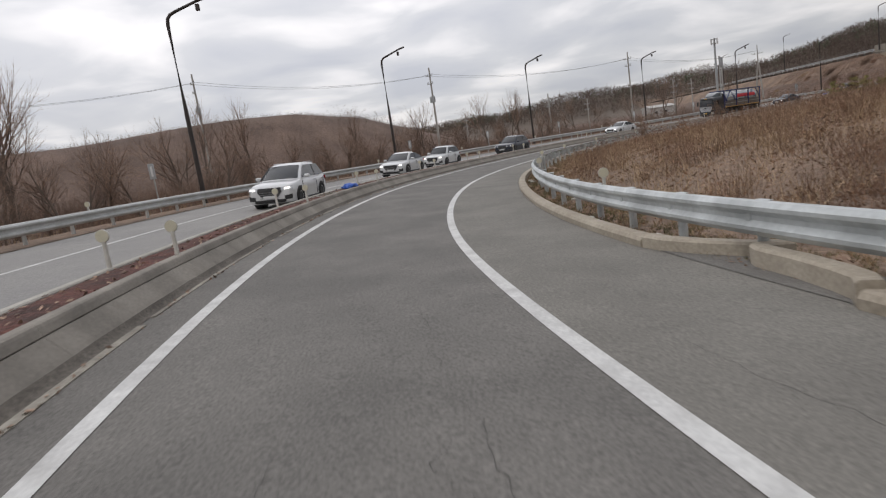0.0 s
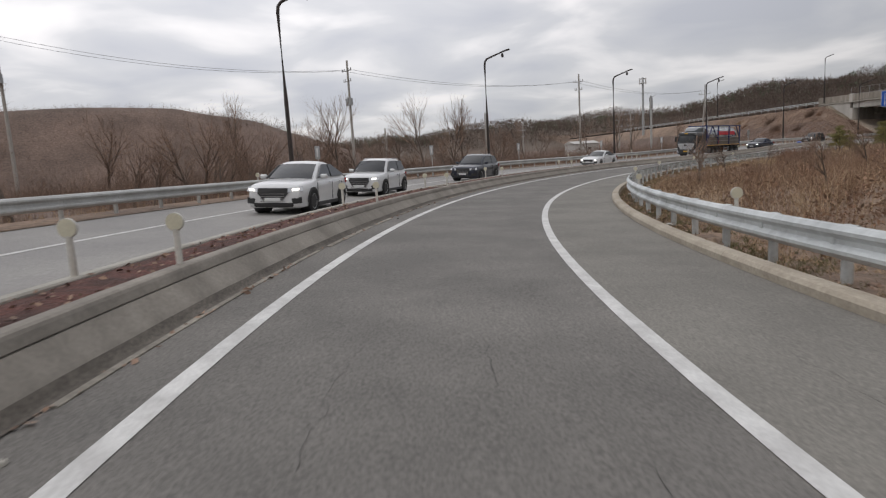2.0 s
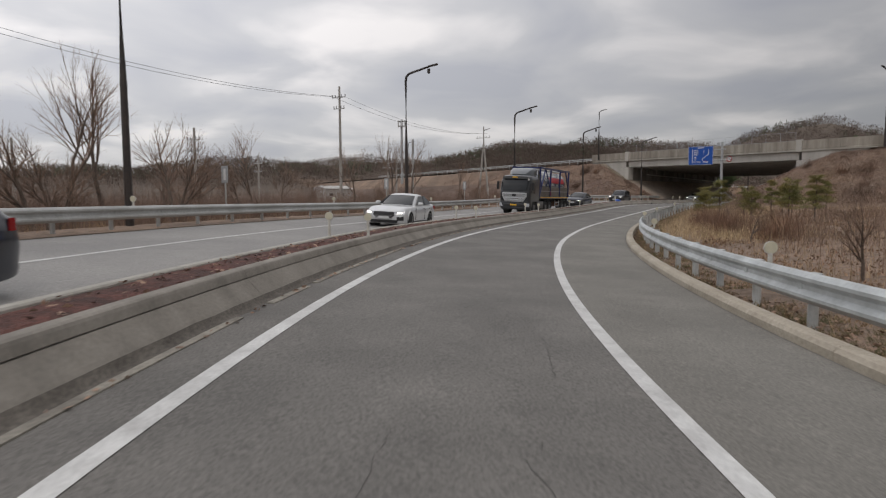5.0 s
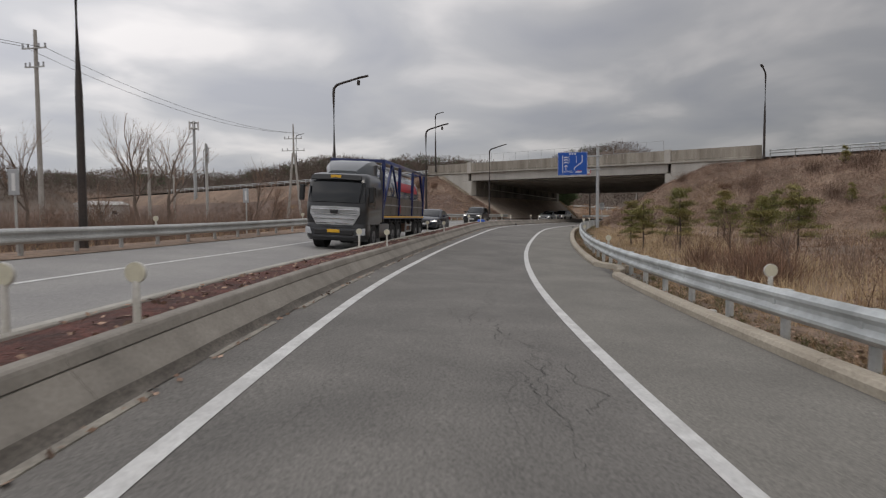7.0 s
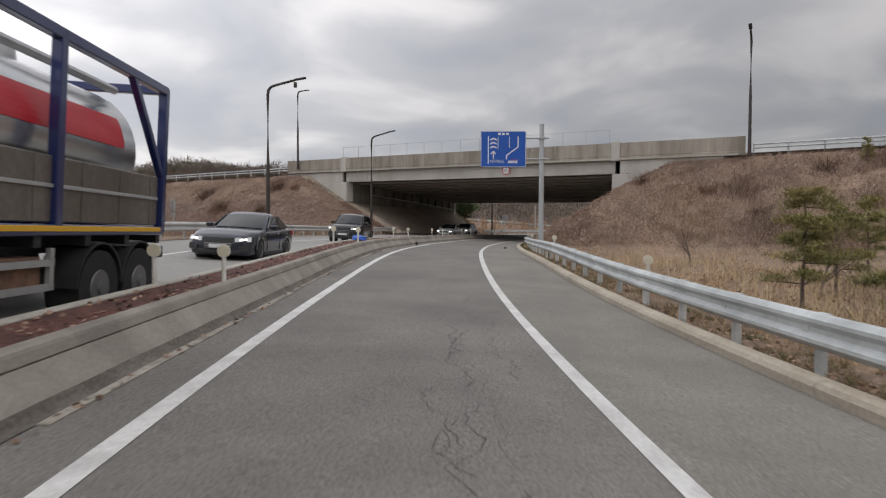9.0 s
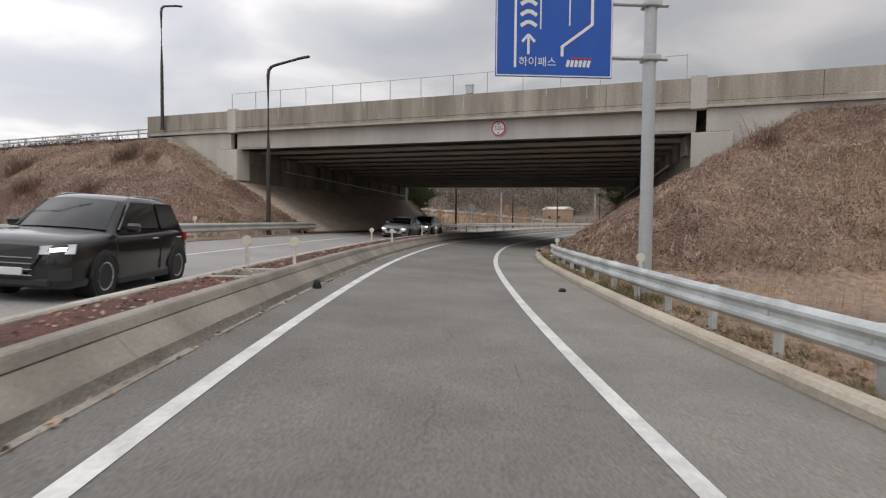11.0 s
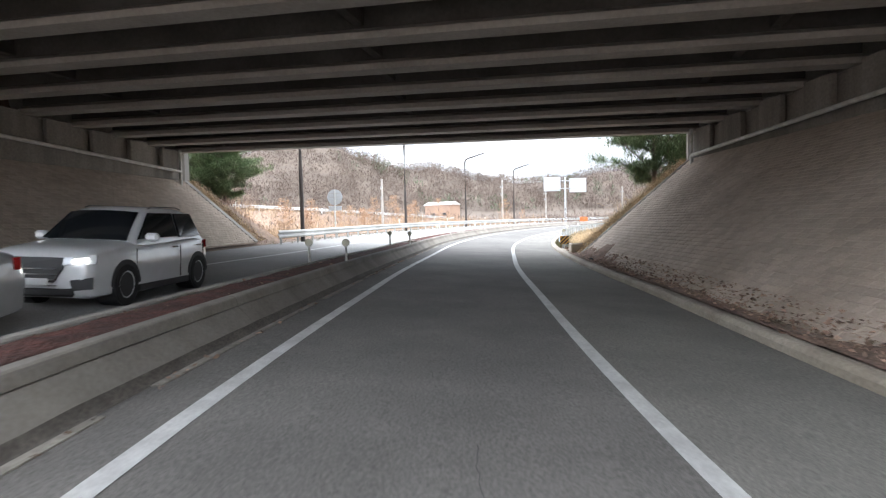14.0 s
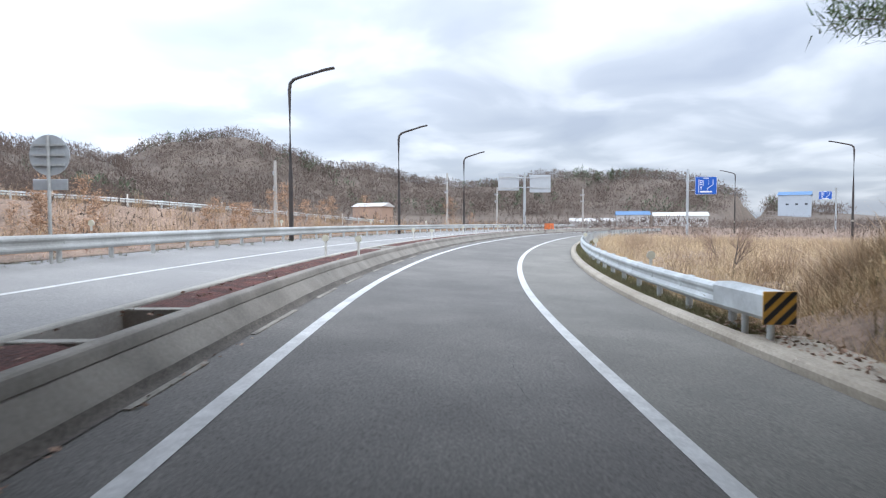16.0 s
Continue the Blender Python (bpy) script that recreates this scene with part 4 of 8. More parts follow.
def lane_sign(x, y, z0, zmid, w, h, yaw, pole_off, pole_h, label, detail=True):
    """A blue panel that faces local -y, hung from a pole at its right."""
    t = thing("direction_sign", label, "road sign", Matrix.Translation((x, y, z0)) @ Matrix.Rotation(yaw, 4, "Z"))
    zc = zmid - z0
    bm = bmesh.new()
    rod(bm, (pole_off, 0.12, -0.3), (pole_off, 0.12, pole_h), 0.17, 0.15, 20)
    part("pole", bm, GREYPAINT, t, "thick grey steel pole")
    bm = bmesh.new()
    rod(bm, (pole_off, 0.12, pole_h), (pole_off, 0.12, pole_h + 0.03), 0.165, seg=20)
    part("pole_cap", bm, GREYPAINT, t)
    for dz in (0.72, -0.62):
        bm = bmesh.new()
        rod(bm, (-w / 2 + 0.2, 0.12, zc + dz), (pole_off + 0.45, 0.12, zc + dz), 0.055, seg=12)
        box(bm, 0.42, 0.42, 0.16, Matrix.Translation((pole_off, 0.12, zc + dz)), 0.03)
        part("arm", bm, GREYPAINT, t, "grey bracket arm")
    bm = bmesh.new()
    box(bm, w, 0.05, h, Matrix.Translation((0, 0, zc)), 0.012)
    part("panel", bm, SIGN_BLUE, t, "blue sign panel")
    yb = -0.031

    def bar(ax, az, bx, bz, th, mat=SIGN_WHITE, nm="marking"):
        bm = bmesh.new()
        d = Vector((bx - ax, 0, bz - az))
        m = Matrix.Translation(((ax + bx) / 2, yb, zc + (az + bz) / 2)) @ Matrix.Rotation(math.atan2(-d.z, d.x), 4, "Y")
        box(bm, d.length, 0.012, th, m)
        part(nm, bm, mat, t)

    f = 0.03
    for a in ((-w / 2 + f, -h / 2 + f, w / 2 - f, -h / 2 + f), (-w / 2 + f, h / 2 - f, w / 2 - f, h / 2 - f), (-w / 2 + f, -h / 2 + f, -w / 2 + f, h / 2 - f), (w / 2 - f, -h / 2 + f, w / 2 - f, h / 2 - f)):
        bar(*a, 0.025, nm="border")
    k = w / 2.95
    bar(-0.98 * k, -0.95 * k, -0.98 * k, 0.82 * k, 0.06)
    bar(-0.35 * k, 0.0, -0.35 * k, 0.78 * k, 0.035)
    bar(0.38 * k, 0.1 * k, 0.38 * k, 0.78 * k, 0.035)
    bar(0.95 * k, 0.12 * k, 0.95 * k, 0.82 * k, 0.07)
    bar(0.95 * k, 0.14 * k, 0.2 * k, -0.42 * k, 0.07)
    bar(0.2 * k, -0.40 * k, 0.2 * k, -0.66 * k, 0.07)
    for q in (0.68, 0.42, 0.16):
        for sgn in (-1, 1):
            bar(-0.65 * k + sgn * 0.2 * k, (q - 0.09) * k, -0.65 * k + sgn * 0.05 * k, q * k, 0.09)
        bar(-0.72 * k, q * k, -0.58 * k, q * k, 0.09)
    bar(-0.65 * k, -0.62 * k, -0.65 * k, -0.2 * k, 0.06)
    for sgn in (-1, 1):
        bar(-0.65 * k + sgn * 0.16 * k, -0.32 * k, -0.65 * k, -0.14 * k, 0.06)
    for q in (-0.26, 0.0, 0.26):
        bar(q * k - 0.08, 0.98 * k, q * k + 0.08, 0.98 * k, 0.14)
    if detail:
        words("하이패스", 0.26, SIGN_WHITE, t, Matrix.Translation((-0.42, yb - 0.004, zc - 0.82)) @ FRONT)
        bm = bmesh.new()
        for q in range(6):
            box(bm, 0.07, 0.01, 0.17, Matrix.Translation((0.35 + 0.105 * q, yb, zc - 0.83)) @ Matrix.Rotation(radians(14), 4, "Y"))
        part("marking", bm, SIGN_WHITE, t, "white slanted mark")
        bar(0.45, -0.70, 0.95, -0.70, 0.03, SIGN_RED)
    else:
        bar(-0.8 * k, -0.85 * k, 0.8 * k, -0.85 * k, 0.2)
    return t


sv = Vector((81.1 - 79.7, 104.3 - 106.9, 0))
lane_sign(79.34, 105.03, 0.6, 7.1, 2.95, 2.35, math.atan2(sv.y, sv.x), 2.5, 8.1, "blue lane direction sign hung from a thick grey pole")
lane_sign(209.4, 93.2, 0.6, 7.4, 2.9, 2.4, radians(-86), -2.4, 9.0, "distant blue lane direction sign on a grey pole", False)
lane_sign(258.5, 54.5, 0.6, 8.0, 2.4, 1.7, radians(-100), 2.0, 8.9, "small far blue direction sign", False)

# height limit disc on the bridge
hs = thing("height_limit_sign", "round white height limit sign with a red rim on the girder", "road sign",
           Matrix.Translation((BX0 + 0.13, 113.2, 7.78)) @ Matrix.Rotation(radians(-90), 4, "Z"))
for nm, r, mat, y0 in (("rim", 0.45, SIGN_RED, 0.0), ("disc", 0.355, SIGN_WHITE, -0.012)):
    bm = bmesh.new()
    bmesh.ops.create_cone(bm, cap_ends=True, segments=40, radius1=r, radius2=r, depth=0.03, matrix=Matrix.Translation((0, y0, 0)) @ Matrix.Rotation(radians(90), 4, "X"))
    part(nm, bm, mat, hs)
bm = bmesh.new()
bmesh.ops.create_cone(bm, cap_ends=True, segments=40, radius1=0.475, radius2=0.475, depth=0.02, matrix=Matrix.Translation((0, 0.012, 0)) @ Matrix.Rotation(radians(90), 4, "X"))
part("white_edge", bm, SIGN_WHITE, hs)
words("5.0", 0.34, SIGN_BLACK, hs, Matrix.Translation((-0.06, -0.032, 0)) @ FRONT)
words("m", 0.2, SIGN_BLACK, hs, Matrix.Translation((0.235, -0.032, -0.04)) @ FRONT)
for sgn in (-1, 1):
    bm = bmesh.new()
    vs = [bm.verts.new((a, y_, sgn * b)) for y_ in (-0.03, -0.036) for a, b in ((-0.08, 0.29), (0.08, 0.29), (0, 0.2))]
    bm.faces.new(vs[:3]); bm.faces.new(vs[3:])
    for i in range(3):
        bm.faces.new((vs[i], vs[(i + 1) % 3], vs[3 + (i + 1) % 3], vs[3 + i]))
    part("arrow", bm, SIGN_BLACK, hs)

# yellow and black hazard board on the guardrail's nose
hz = thing("hazard_board", "yellow and black striped hazard board at the guardrail end", "hazard board",
           Matrix.Translation(on(200.55, -4.56, 0.62)) @ Matrix.Rotation(heading(200.55) - math.pi / 2, 4, "Z") @ Matrix.Scale(0.72, 4))
bm = bmesh.new()
box(bm, 0.62, 0.04, 0.62, Matrix.Translation((0, 0, 0)), 0.01)
part("board", bm, SIGN_YELLOW, hz)
for c in (-0.36, -0.09, 0.18, 0.45):
    bm = bmesh.new()
    lo, hi = -0.305, 0.305
    q = [(c - 0.31 - 0.0, lo), (c - 0.31 + 0.14, lo), (c + 0.31 + 0.14, hi), (c + 0.31, hi)]
    # clip the slanted stripe to the board
    def clip(poly, f):
        out = []
        for i in range(len(poly)):
            a, b = poly[i], poly[(i + 1) % len(poly)]
            fa, fb = f(a), f(b)
            if fa >= 0:
                out.append(a)
            if fa * fb < 0:
                u = fa / (fa - fb)
                out.append((a[0] + (b[0] - a[0]) * u, a[1] + (b[1] - a[1]) * u))
        return out
    poly = clip(clip(q, lambda p: p[0] + 0.305), lambda p: 0.305 - p[0])
    if len(poly) < 3:
        continue
    fr = [bm.verts.new((a, -0.026, b)) for a, b in poly]
    bk = [bm.verts.new((a, -0.02, b)) for a, b in poly]
    bm.faces.new(fr); bm.faces.new(bk[::-1])
    for i in range(len(fr)):
        bm.faces.new((fr[i], fr[(i + 1) % len(fr)], bk[(i + 1) % len(fr)], bk[i]))
    part("stripe", bm, SIGN_BLACK, hz, "black slanted stripe")
bm = bmesh.new()
box(bm, 0.5, 2.3, 0.56, Matrix.Translation((0.0, 1.2, 0.02)), 0.08)
part("nose", bm, GALV, hz, "galvanised steel end box behind the board")
bm = bmesh.new()
for a in (0.3, 1.3):
    rod(bm, (0, a, -0.95), (0, a, -0.2), 0.07)
part("post", bm, GALV, hz)

# round sign seen from behind, marker boards, gantry backs
rs_ = thing("round_sign", "grey back of a round road sign on a pole", "road sign", Matrix.Translation((137.5, 130.9, 0.9)) @ Matrix.Rotation(radians(96), 4, "Z"))
bm = bmesh.new()
rod(bm, (0, 0, -0.4), (0, 0, 3.7), 0.045)
part("pole", bm, GALV_OLD, rs_)
bm = bmesh.new()
bmesh.ops.create_cone(bm, cap_ends=True, segments=32, radius1=0.52, radius2=0.52, depth=0.03, matrix=Matrix.Translation((0, -0.06, 3.2)) @ Matrix.Rotation(radians(90), 4, "X"))
part("disc", bm, SIGN_BACK, rs_, "round grey sign back")
bm = bmesh.new()
box(bm, 0.9, 0.03, 0.28, Matrix.Translation((0, -0.06, 2.45)), 0.01)
part("plate", bm, SIGN_BACK, rs_)
bm = bmesh.new()
for dz in (2.95, 3.2, 3.45):
    box(bm, 0.8, 0.04, 0.05, Matrix.Translation((0, -0.02, dz)))
part("rail", bm, GALV_OLD, rs_)


def round_back(x, y, z, yaw):
    copy_thing(rs_, Matrix.Translation((x, y, z)) @ Matrix.Rotation(yaw, 4, "Z"))


round_back(74.0, 131.0, 0.5, radians(210))

mk = thing("marker_sign", "small grey roadside marker board on a post", "road sign", group="marker boards behind the guardrail")
bm = bmesh.new()
rod(bm, (0, 0, -0.6), (0, 0, 2.3), 0.035)
part("post", bm, GALV_OLD, mk)
bm = bmesh.new()
box(bm, 0.30, 0.03, 0.75, Matrix.Translation((0, -0.05, 2.0)), 0.01)
part("board", bm, SIGN_BACK, mk)
bm = bmesh.new()
box(bm, 0.1, 0.01, 0.5, Matrix.Translation((0, -0.069, 2.0)), 0.002)
part("marking", bm, SIGN_WHITE, mk, "pale bar that cannot be read")
first = True
for s, lat in ((28.0, 13.6), (55.4, 12.9), (68.6, 13.0), (82.0, 13.0), (98.0, 13.0), (112.0, 13.0)):
    m = Matrix.Translation(on(s, lat, 0)) @ Matrix.Rotation(heading(s) - math.pi / 2 + radians(10), 4, "Z")
    if first:
        mk.matrix_world, first = m, False
    else:
        copy_thing(mk, m)

gs = thing("gantry_sign", "two pale sign backs on one tall grey post", "road sign", Matrix.Translation((214.5, 117.5, 0.8)) @ Matrix.Rotation(radians(98), 4, "Z"))
bm = bmesh.new()
rod(bm, (0, 0.25, -0.3), (0, 0.25, 9.0), 0.2, 0.17, 16)
part("pole", bm, GREYPAINT, gs)
for sgn in (-1, 1):
    bm = bmesh.new()
    box(bm, 3.1, 0.06, 2.6, Matrix.Translation((sgn * 2.35, 0, 7.6 + sgn * 0.15)), 0.02)
    part("panel", bm, SIGN_BACK, gs, "pale back of a sign panel")
    for dz in (-0.8, 0.8):
        bm = bmesh.new()
        box(bm, 3.0, 0.1, 0.12, Matrix.Translation((sgn * 2.35, 0.08, 7.6 + dz)))
        part("rail", bm, GALV_OLD, gs)
bm = bmesh.new()
for dz in (6.9, 8.3):
    rod(bm, (-1.2, 0.2, dz), (1.2, 0.2, dz), 0.07)
part("arm", bm, GREYPAINT, gs)

# ---- utility poles, wires, mast ----
INSUL = material("grey_insulator", (0.25, 0.25, 0.26), 0.4, amount=0.1, grain=20, stain=2, bump=0.05)


def utility_pole(x, y, z, h, yaw, label, box_=False, aframe=False):
    t = thing("utility_pole", label, "utility pole", Matrix.Translation((x, y, z)) @ Matrix.Rotation(yaw, 4, "Z"), group="utility poles")
    bm = bmesh.new()
    if aframe:
        for sgn in (-1, 1):
            rod(bm, (sgn * 1.1, 0, -0.5), (sgn * 0.12, 0, h * 0.72), 0.19, 0.14, 12)
        rod(bm, (0, 0, h * 0.70), (0, 0, h), 0.14, 0.08, 12)
    else:
        rod(bm, (0, 0, -0.5), (0, 0, h), 0.2, 0.12, 12)
    part("pole", bm, CONC_POLE, t, "tapered grey concrete pole")
    arms = ((h - 1.3, 2.0), (h - 2.6, 1.6)) if not aframe else ((h - 2.0, 2.6), (h - 3.6, 3.4))
    for az, w in arms:
        bm = bmesh.new()
        box(bm, w, 0.09, 0.09, Matrix.Translation((0, 0.14, az)), 0.01)
        part("crossarm", bm, GALV_OLD, t)
        for q in (-0.46, -0.2, 0.24, 0.46):
            bm = bmesh.new()
            for k in range(3):
                rod(bm, (q * w, 0.14, az + 0.05 + 0.1 * k), (q * w, 0.14, az + 0.12 + 0.1 * k), 0.07, 0.05, 8)
            part("insulator", bm, INSUL, t)
    if box_:
        for q in (-0.34, 0.34):
            bm = bmesh.new()
            rod(bm, (q, 0.1, h - 5.6), (q, 0.1, h - 4.7), 0.27, seg=12)
            rod(bm, (q, 0.1, h - 4.7), (q, 0.1, h - 4.45), 0.06, seg=8)
            part("transformer", bm, GREYPAINT, t, "grey can transformer")
    return t


UP = [(-34.4, 88.9, 0.4, 16.9), (-1.1, 103.1, 0.4, 14.7), (37.7, 124.2, 0.4, 14.6), (72.7, 143.5, 0.5, 13.9)]
for i, (x, y, z, h) in enumerate(UP):
    utility_pole(x, y, z, h, radians(125 if i < 2 else 120), ("concrete utility pole with transformers and crossarms", "slim concrete utility pole with crossarms", "twin-legged concrete pole with wide crossarms")[0 if i < 2 else 1 if i == 2 else 2], i < 2, i == 3)
for x, y, h in ((22.0, 128.0, 9.5), (52.0, 140.0, 9.0), (64.0, 160.0, 10.0), (5.0, 135.0, 8.0), (35.0, 150.0, 8.5)):
    utility_pole(x, y, float(ground_height(np.array([x]), np.array([y]))[0]), h, radians(120), "thin far concrete utility pole")
for x, y, h in ((175.0, 140.0, 7.0), (205.0, 128.0, 8.0), (232.0, 122.0, 8.0), (250.0, 105.0, 8.0), (145.0, 152.0, 9.0)):
    utility_pole(x, y, float(ground_height(np.array([x]), np.array([y]))[0]), h, radians(20), "thin pale utility pole in the far field")


def wire(a, b, sag, name="power_line"):
    bm = bmesh.new()
    a, b = Vector(a), Vector(b)
    tube(bm, [a.lerp(b, u) - Vector((0, 0, sag * 4 * u * (1 - u))) for u in np.linspace(0, 1, 14)], 0.016, 4)
    tagged(part(name, bm, SIGN_BLACK), "thin dark overhead power line between poles", "power line", group="overhead wires")


pts_ = [(-75.0, 74.0, 17.0)] + [(x, y, z + h - 1.2) for x, y, z, h in UP]
for a, b in zip(pts_, pts_[1:]):
    for d in (-0.7, 0.6):
        wire((a[0] + d, a[1] - d * 0.5, a[2]), (b[0] + d, b[1] - d * 0.5, b[2]), 1.3)

tw_ = thing("telecom_mast", "slim grey telecom mast with antenna panels on top", "telecom mast", Matrix.Translation((94.8, 215.0, 3.0)))
bm = bmesh.new()
rod(bm, (0, 0, -3), (0, 0, 22), 0.45, 0.3, 12)
part("mast", bm, GREYPAINT, tw_)
for k in range(6):
    a = k * math.pi / 3
    bm = bmesh.new()
    box(bm, 0.35, 0.2, 1.9, Matrix.Translation((1.1 * math.cos(a), 1.1 * math.sin(a), 20.9)) @ Matrix.Rotation(a, 4, "Z"), 0.03)
    part("antenna", bm, SIGN_WHITE, tw_)
for dz in (20.2, 21.6):
    bm = bmesh.new()
    bmesh.ops.create_cone(bm, cap_ends=True, segments=16, radius1=1.0, radius2=1.0, depth=0.12, matrix=Matrix.Translation((0, 0, dz)))
    part("platform", bm, GALV_OLD, tw_)

# sign bridge back far left on the highway
sb = thing("gantry_sign", "dark back of a highway sign frame on two posts", "road sign", Matrix.Translation((88.0, 196.0, 6.0)) @ Matrix.Rotation(radians(60), 4, "Z"))
bm = bmesh.new()
for dz in (8.0, 9.0, 10.0, 11.0):
    box(bm, 9.0, 0.12, 0.16, Matrix.Translation((0, 0, dz)))
for q in (-4.4, -2.2, 0, 2.2, 4.4):
    box(bm, 0.12, 0.1, 3.2, Matrix.Translation((q, 0.1, 9.5)))
part("frame", bm, GALV_OLD, sb)
bm = bmesh.new()
for q in (-2.5, 2.5):
    rod(bm, (q, 0.2, -6), (q, 0.2, 11), 0.2, 0.18, 10)
part("post", bm, GALV_OLD, sb)
bm = bmesh.new()
box(bm, 8.6, 0.05, 3.0, Matrix.Translation((0, -0.12, 9.5)))
part("panel", bm, SIGN_BACK, sb)

# ---- parapet fence and the highway's own barriers ----
fence = thing("parapet_fence", "light wire mesh fence on the bridge parapet", "fence")
FENCE = material("fence_mesh_wire", (0.40, 0.41, 0.42), 0.5, 0.4, amount=0.05, grain=20, stain=2, bump=0)
for i, y in enumerate(np.arange(103.0, 133.6, 2.18)):
    bm = bmesh.new()
    zb = deck_under(y) + 2.66
    rod(bm, (BX0 + 0.02, y, zb), (BX0 + 0.02, y, zb + 1.28), 0.024, seg=8)
    part("fence_post", bm, FENCE, fence)
for dz in (0.06, 1.26):
    bm = bmesh.new()
    tube(bm, [(BX0 + 0.02, y, deck_under(y) + 2.66 + dz) for y in (103.0, 112, 122, 133.5)], 0.016, 6)
    part("fence_rail", bm, FENCE, fence)
bm = bmesh.new()
for y in np.arange(103.1, 133.4, 0.24):
    zb = deck_under(y) + 2.7
    rod(bm, (BX0 + 0.02, y, zb), (BX0 + 0.02, y, zb + 1.2), 0.0012, seg=3)
for dz in np.arange(0.25, 1.25, 0.25):
    tube(bm, [(BX0 + 0.02, y, deck_under(y) + 2.66 + dz) for y in (103.0, 118, 133.5)], 0.0012, 3)
tagged(part("mesh", bm, FENCE, fence), "fine wire mesh", kind="stuff")


def highway_rail(x, y0, y1, z):
    g = thing("guardrail", "galvanised guardrail along the highway embankment", "guardrail", kind="structure")
    d = 1 if y1 > y0 else -1
    for zz_ in (0.42, 0.72):
        bm = bmesh.new()
        tube(bm, [(x, y, z + zz_) for y in np.linspace(y0, y1, 12)], 0.075, 8)
        part("beam", bm, GALV, g)
    me = bpy.data.meshes.new("post")
    bm = bmesh.new()
    box(bm, 0.1, 0.12, 1.3, Matrix.Translation((0, 0, 0.2)), 0.01)
    bm.to_mesh(me); bm.free()
    me.materials.append(GALV)
    for y in np.arange(y0, y1, 2.5 * d):
        o = new("post", me)
        o.parent = g
        o.location = (x + 0.12, y, z)


def ramp_rail(points):
    """A pale steel rail on stout posts that follows a ramp down."""
    g = thing("guardrail", "pale galvanised guardrail along a ramp beyond the reeds", "guardrail", kind="structure")
    for off, r in ((-0.12, 0.09), (-0.34, 0.09)):
        bm = bmesh.new()
        tube(bm, [(x, y, z + off) for x, y, z in points], r, 8)
        part("beam", bm, GALV, g)
    me = bpy.data.meshes.new("post")
    bm = bmesh.new()
    box(bm, 0.14, 0.14, 1.3, Matrix.Translation((0, 0, -0.62)), 0.01)
    bm.to_mesh(me); bm.free()
    me.materials.append(GALV)
    mt = bpy.data.meshes.new("marker_post")
    bm = bmesh.new()
    box(bm, 0.16, 0.1, 1.5, Matrix.Translation((0, 0, -0.35)), 0.02)
    bm.to_mesh(mt); bm.free()
    mt.materials.append(WHITEPLASTIC)
    run = 0.0
    for a, b in zip(points, points[1:]):
        a, b = Vector(a), Vector(b)
        ln = (b - a).length
        while run < ln:
            k = int(round(run * 10)) % 3
            o = new("post" if k else "marker_post", me if k else mt)
            o.parent = g
            o.location = a.lerp(b, run / ln)
            run += 3.1
        run -= ln


ramp_rail(RAMP)
highway_rail(99.3, 142.5, 240.0, 8.85)
highway_rail(99.3, 91.5, 10.0, 8.3)
highway_rail(127.0, 146.0, 240.0, 7.7)
highway_rail(127.0, 99.0, 10.0, 7.15)
tagged(mesh_object("highway", [(99.0, -400, 8.3), (127.2, -400, 7.15), (127.2, 103, 7.15), (99.0, 97, 8.3)], [(0, 1, 2, 3)], ASPHALT), "grey asphalt highway on the embankment", "road", kind="structure")
tagged(mesh_object("highway", [(99.0, 141, 8.85), (127.2, 141, 7.7), (127.2, 620, 7.7), (99.0, 620, 8.85)], [(0, 1, 2, 3)], ASPHALT), "grey asphalt highway on the embankment", "road", kind="structure")

# guardrail of a side road on a low bank beyond the field
g = thing("guardrail", "pale guardrail of a side road beyond the reeds", "guardrail", kind="structure")
pts_ = [(158.0, 160.5), (167.0, 163.5), (180.0, 168.0), (192.0, 171.0), (206.0, 173.0), (221.0, 175.0)]
line_ = [(x, y, float(ground_height(np.array([x]), np.array([y]))[0])) for x, y in pts_]
for dz in (0.42, 0.72):
    bm = bmesh.new()
    tube(bm, [(x, y, z + dz) for x, y, z in line_], 0.085, 6)
    part("beam", bm, GALV, g)
for (x0, y0, z0), (x1, y1, z1) in zip(line_, line_[1:]):
    for k in range(4):
        u = k / 4
        bm = bmesh.new()
        rod(bm, (x0 + (x1 - x0) * u, y0 + (y1 - y0) * u, z0 + (z1 - z0) * u - 0.6), (x0 + (x1 - x0) * u, y0 + (y1 - y0) * u, z0 + (z1 - z0) * u + 0.95), 0.07)
        part("post", bm, GALV, g)

# narrow concrete stairs beside the left wing wall
st_ = thing("stairs", "narrow weathered concrete stairs down the embankment beside the wing wall", "stairs", kind="structure")
for k in range(11):
    y = y_left(BX0) + 5.6 - 0.5 * k
    z = float(seat(BX0)) + 0.55 * (y - y_left(BX0)) + 0.02
    bm = bmesh.new()
    box(bm, 0.85, 0.5, 0.34, Matrix.Translation((BX0 - 0.62, y, z)), 0.02)
    part("step", bm, KERB, st_)

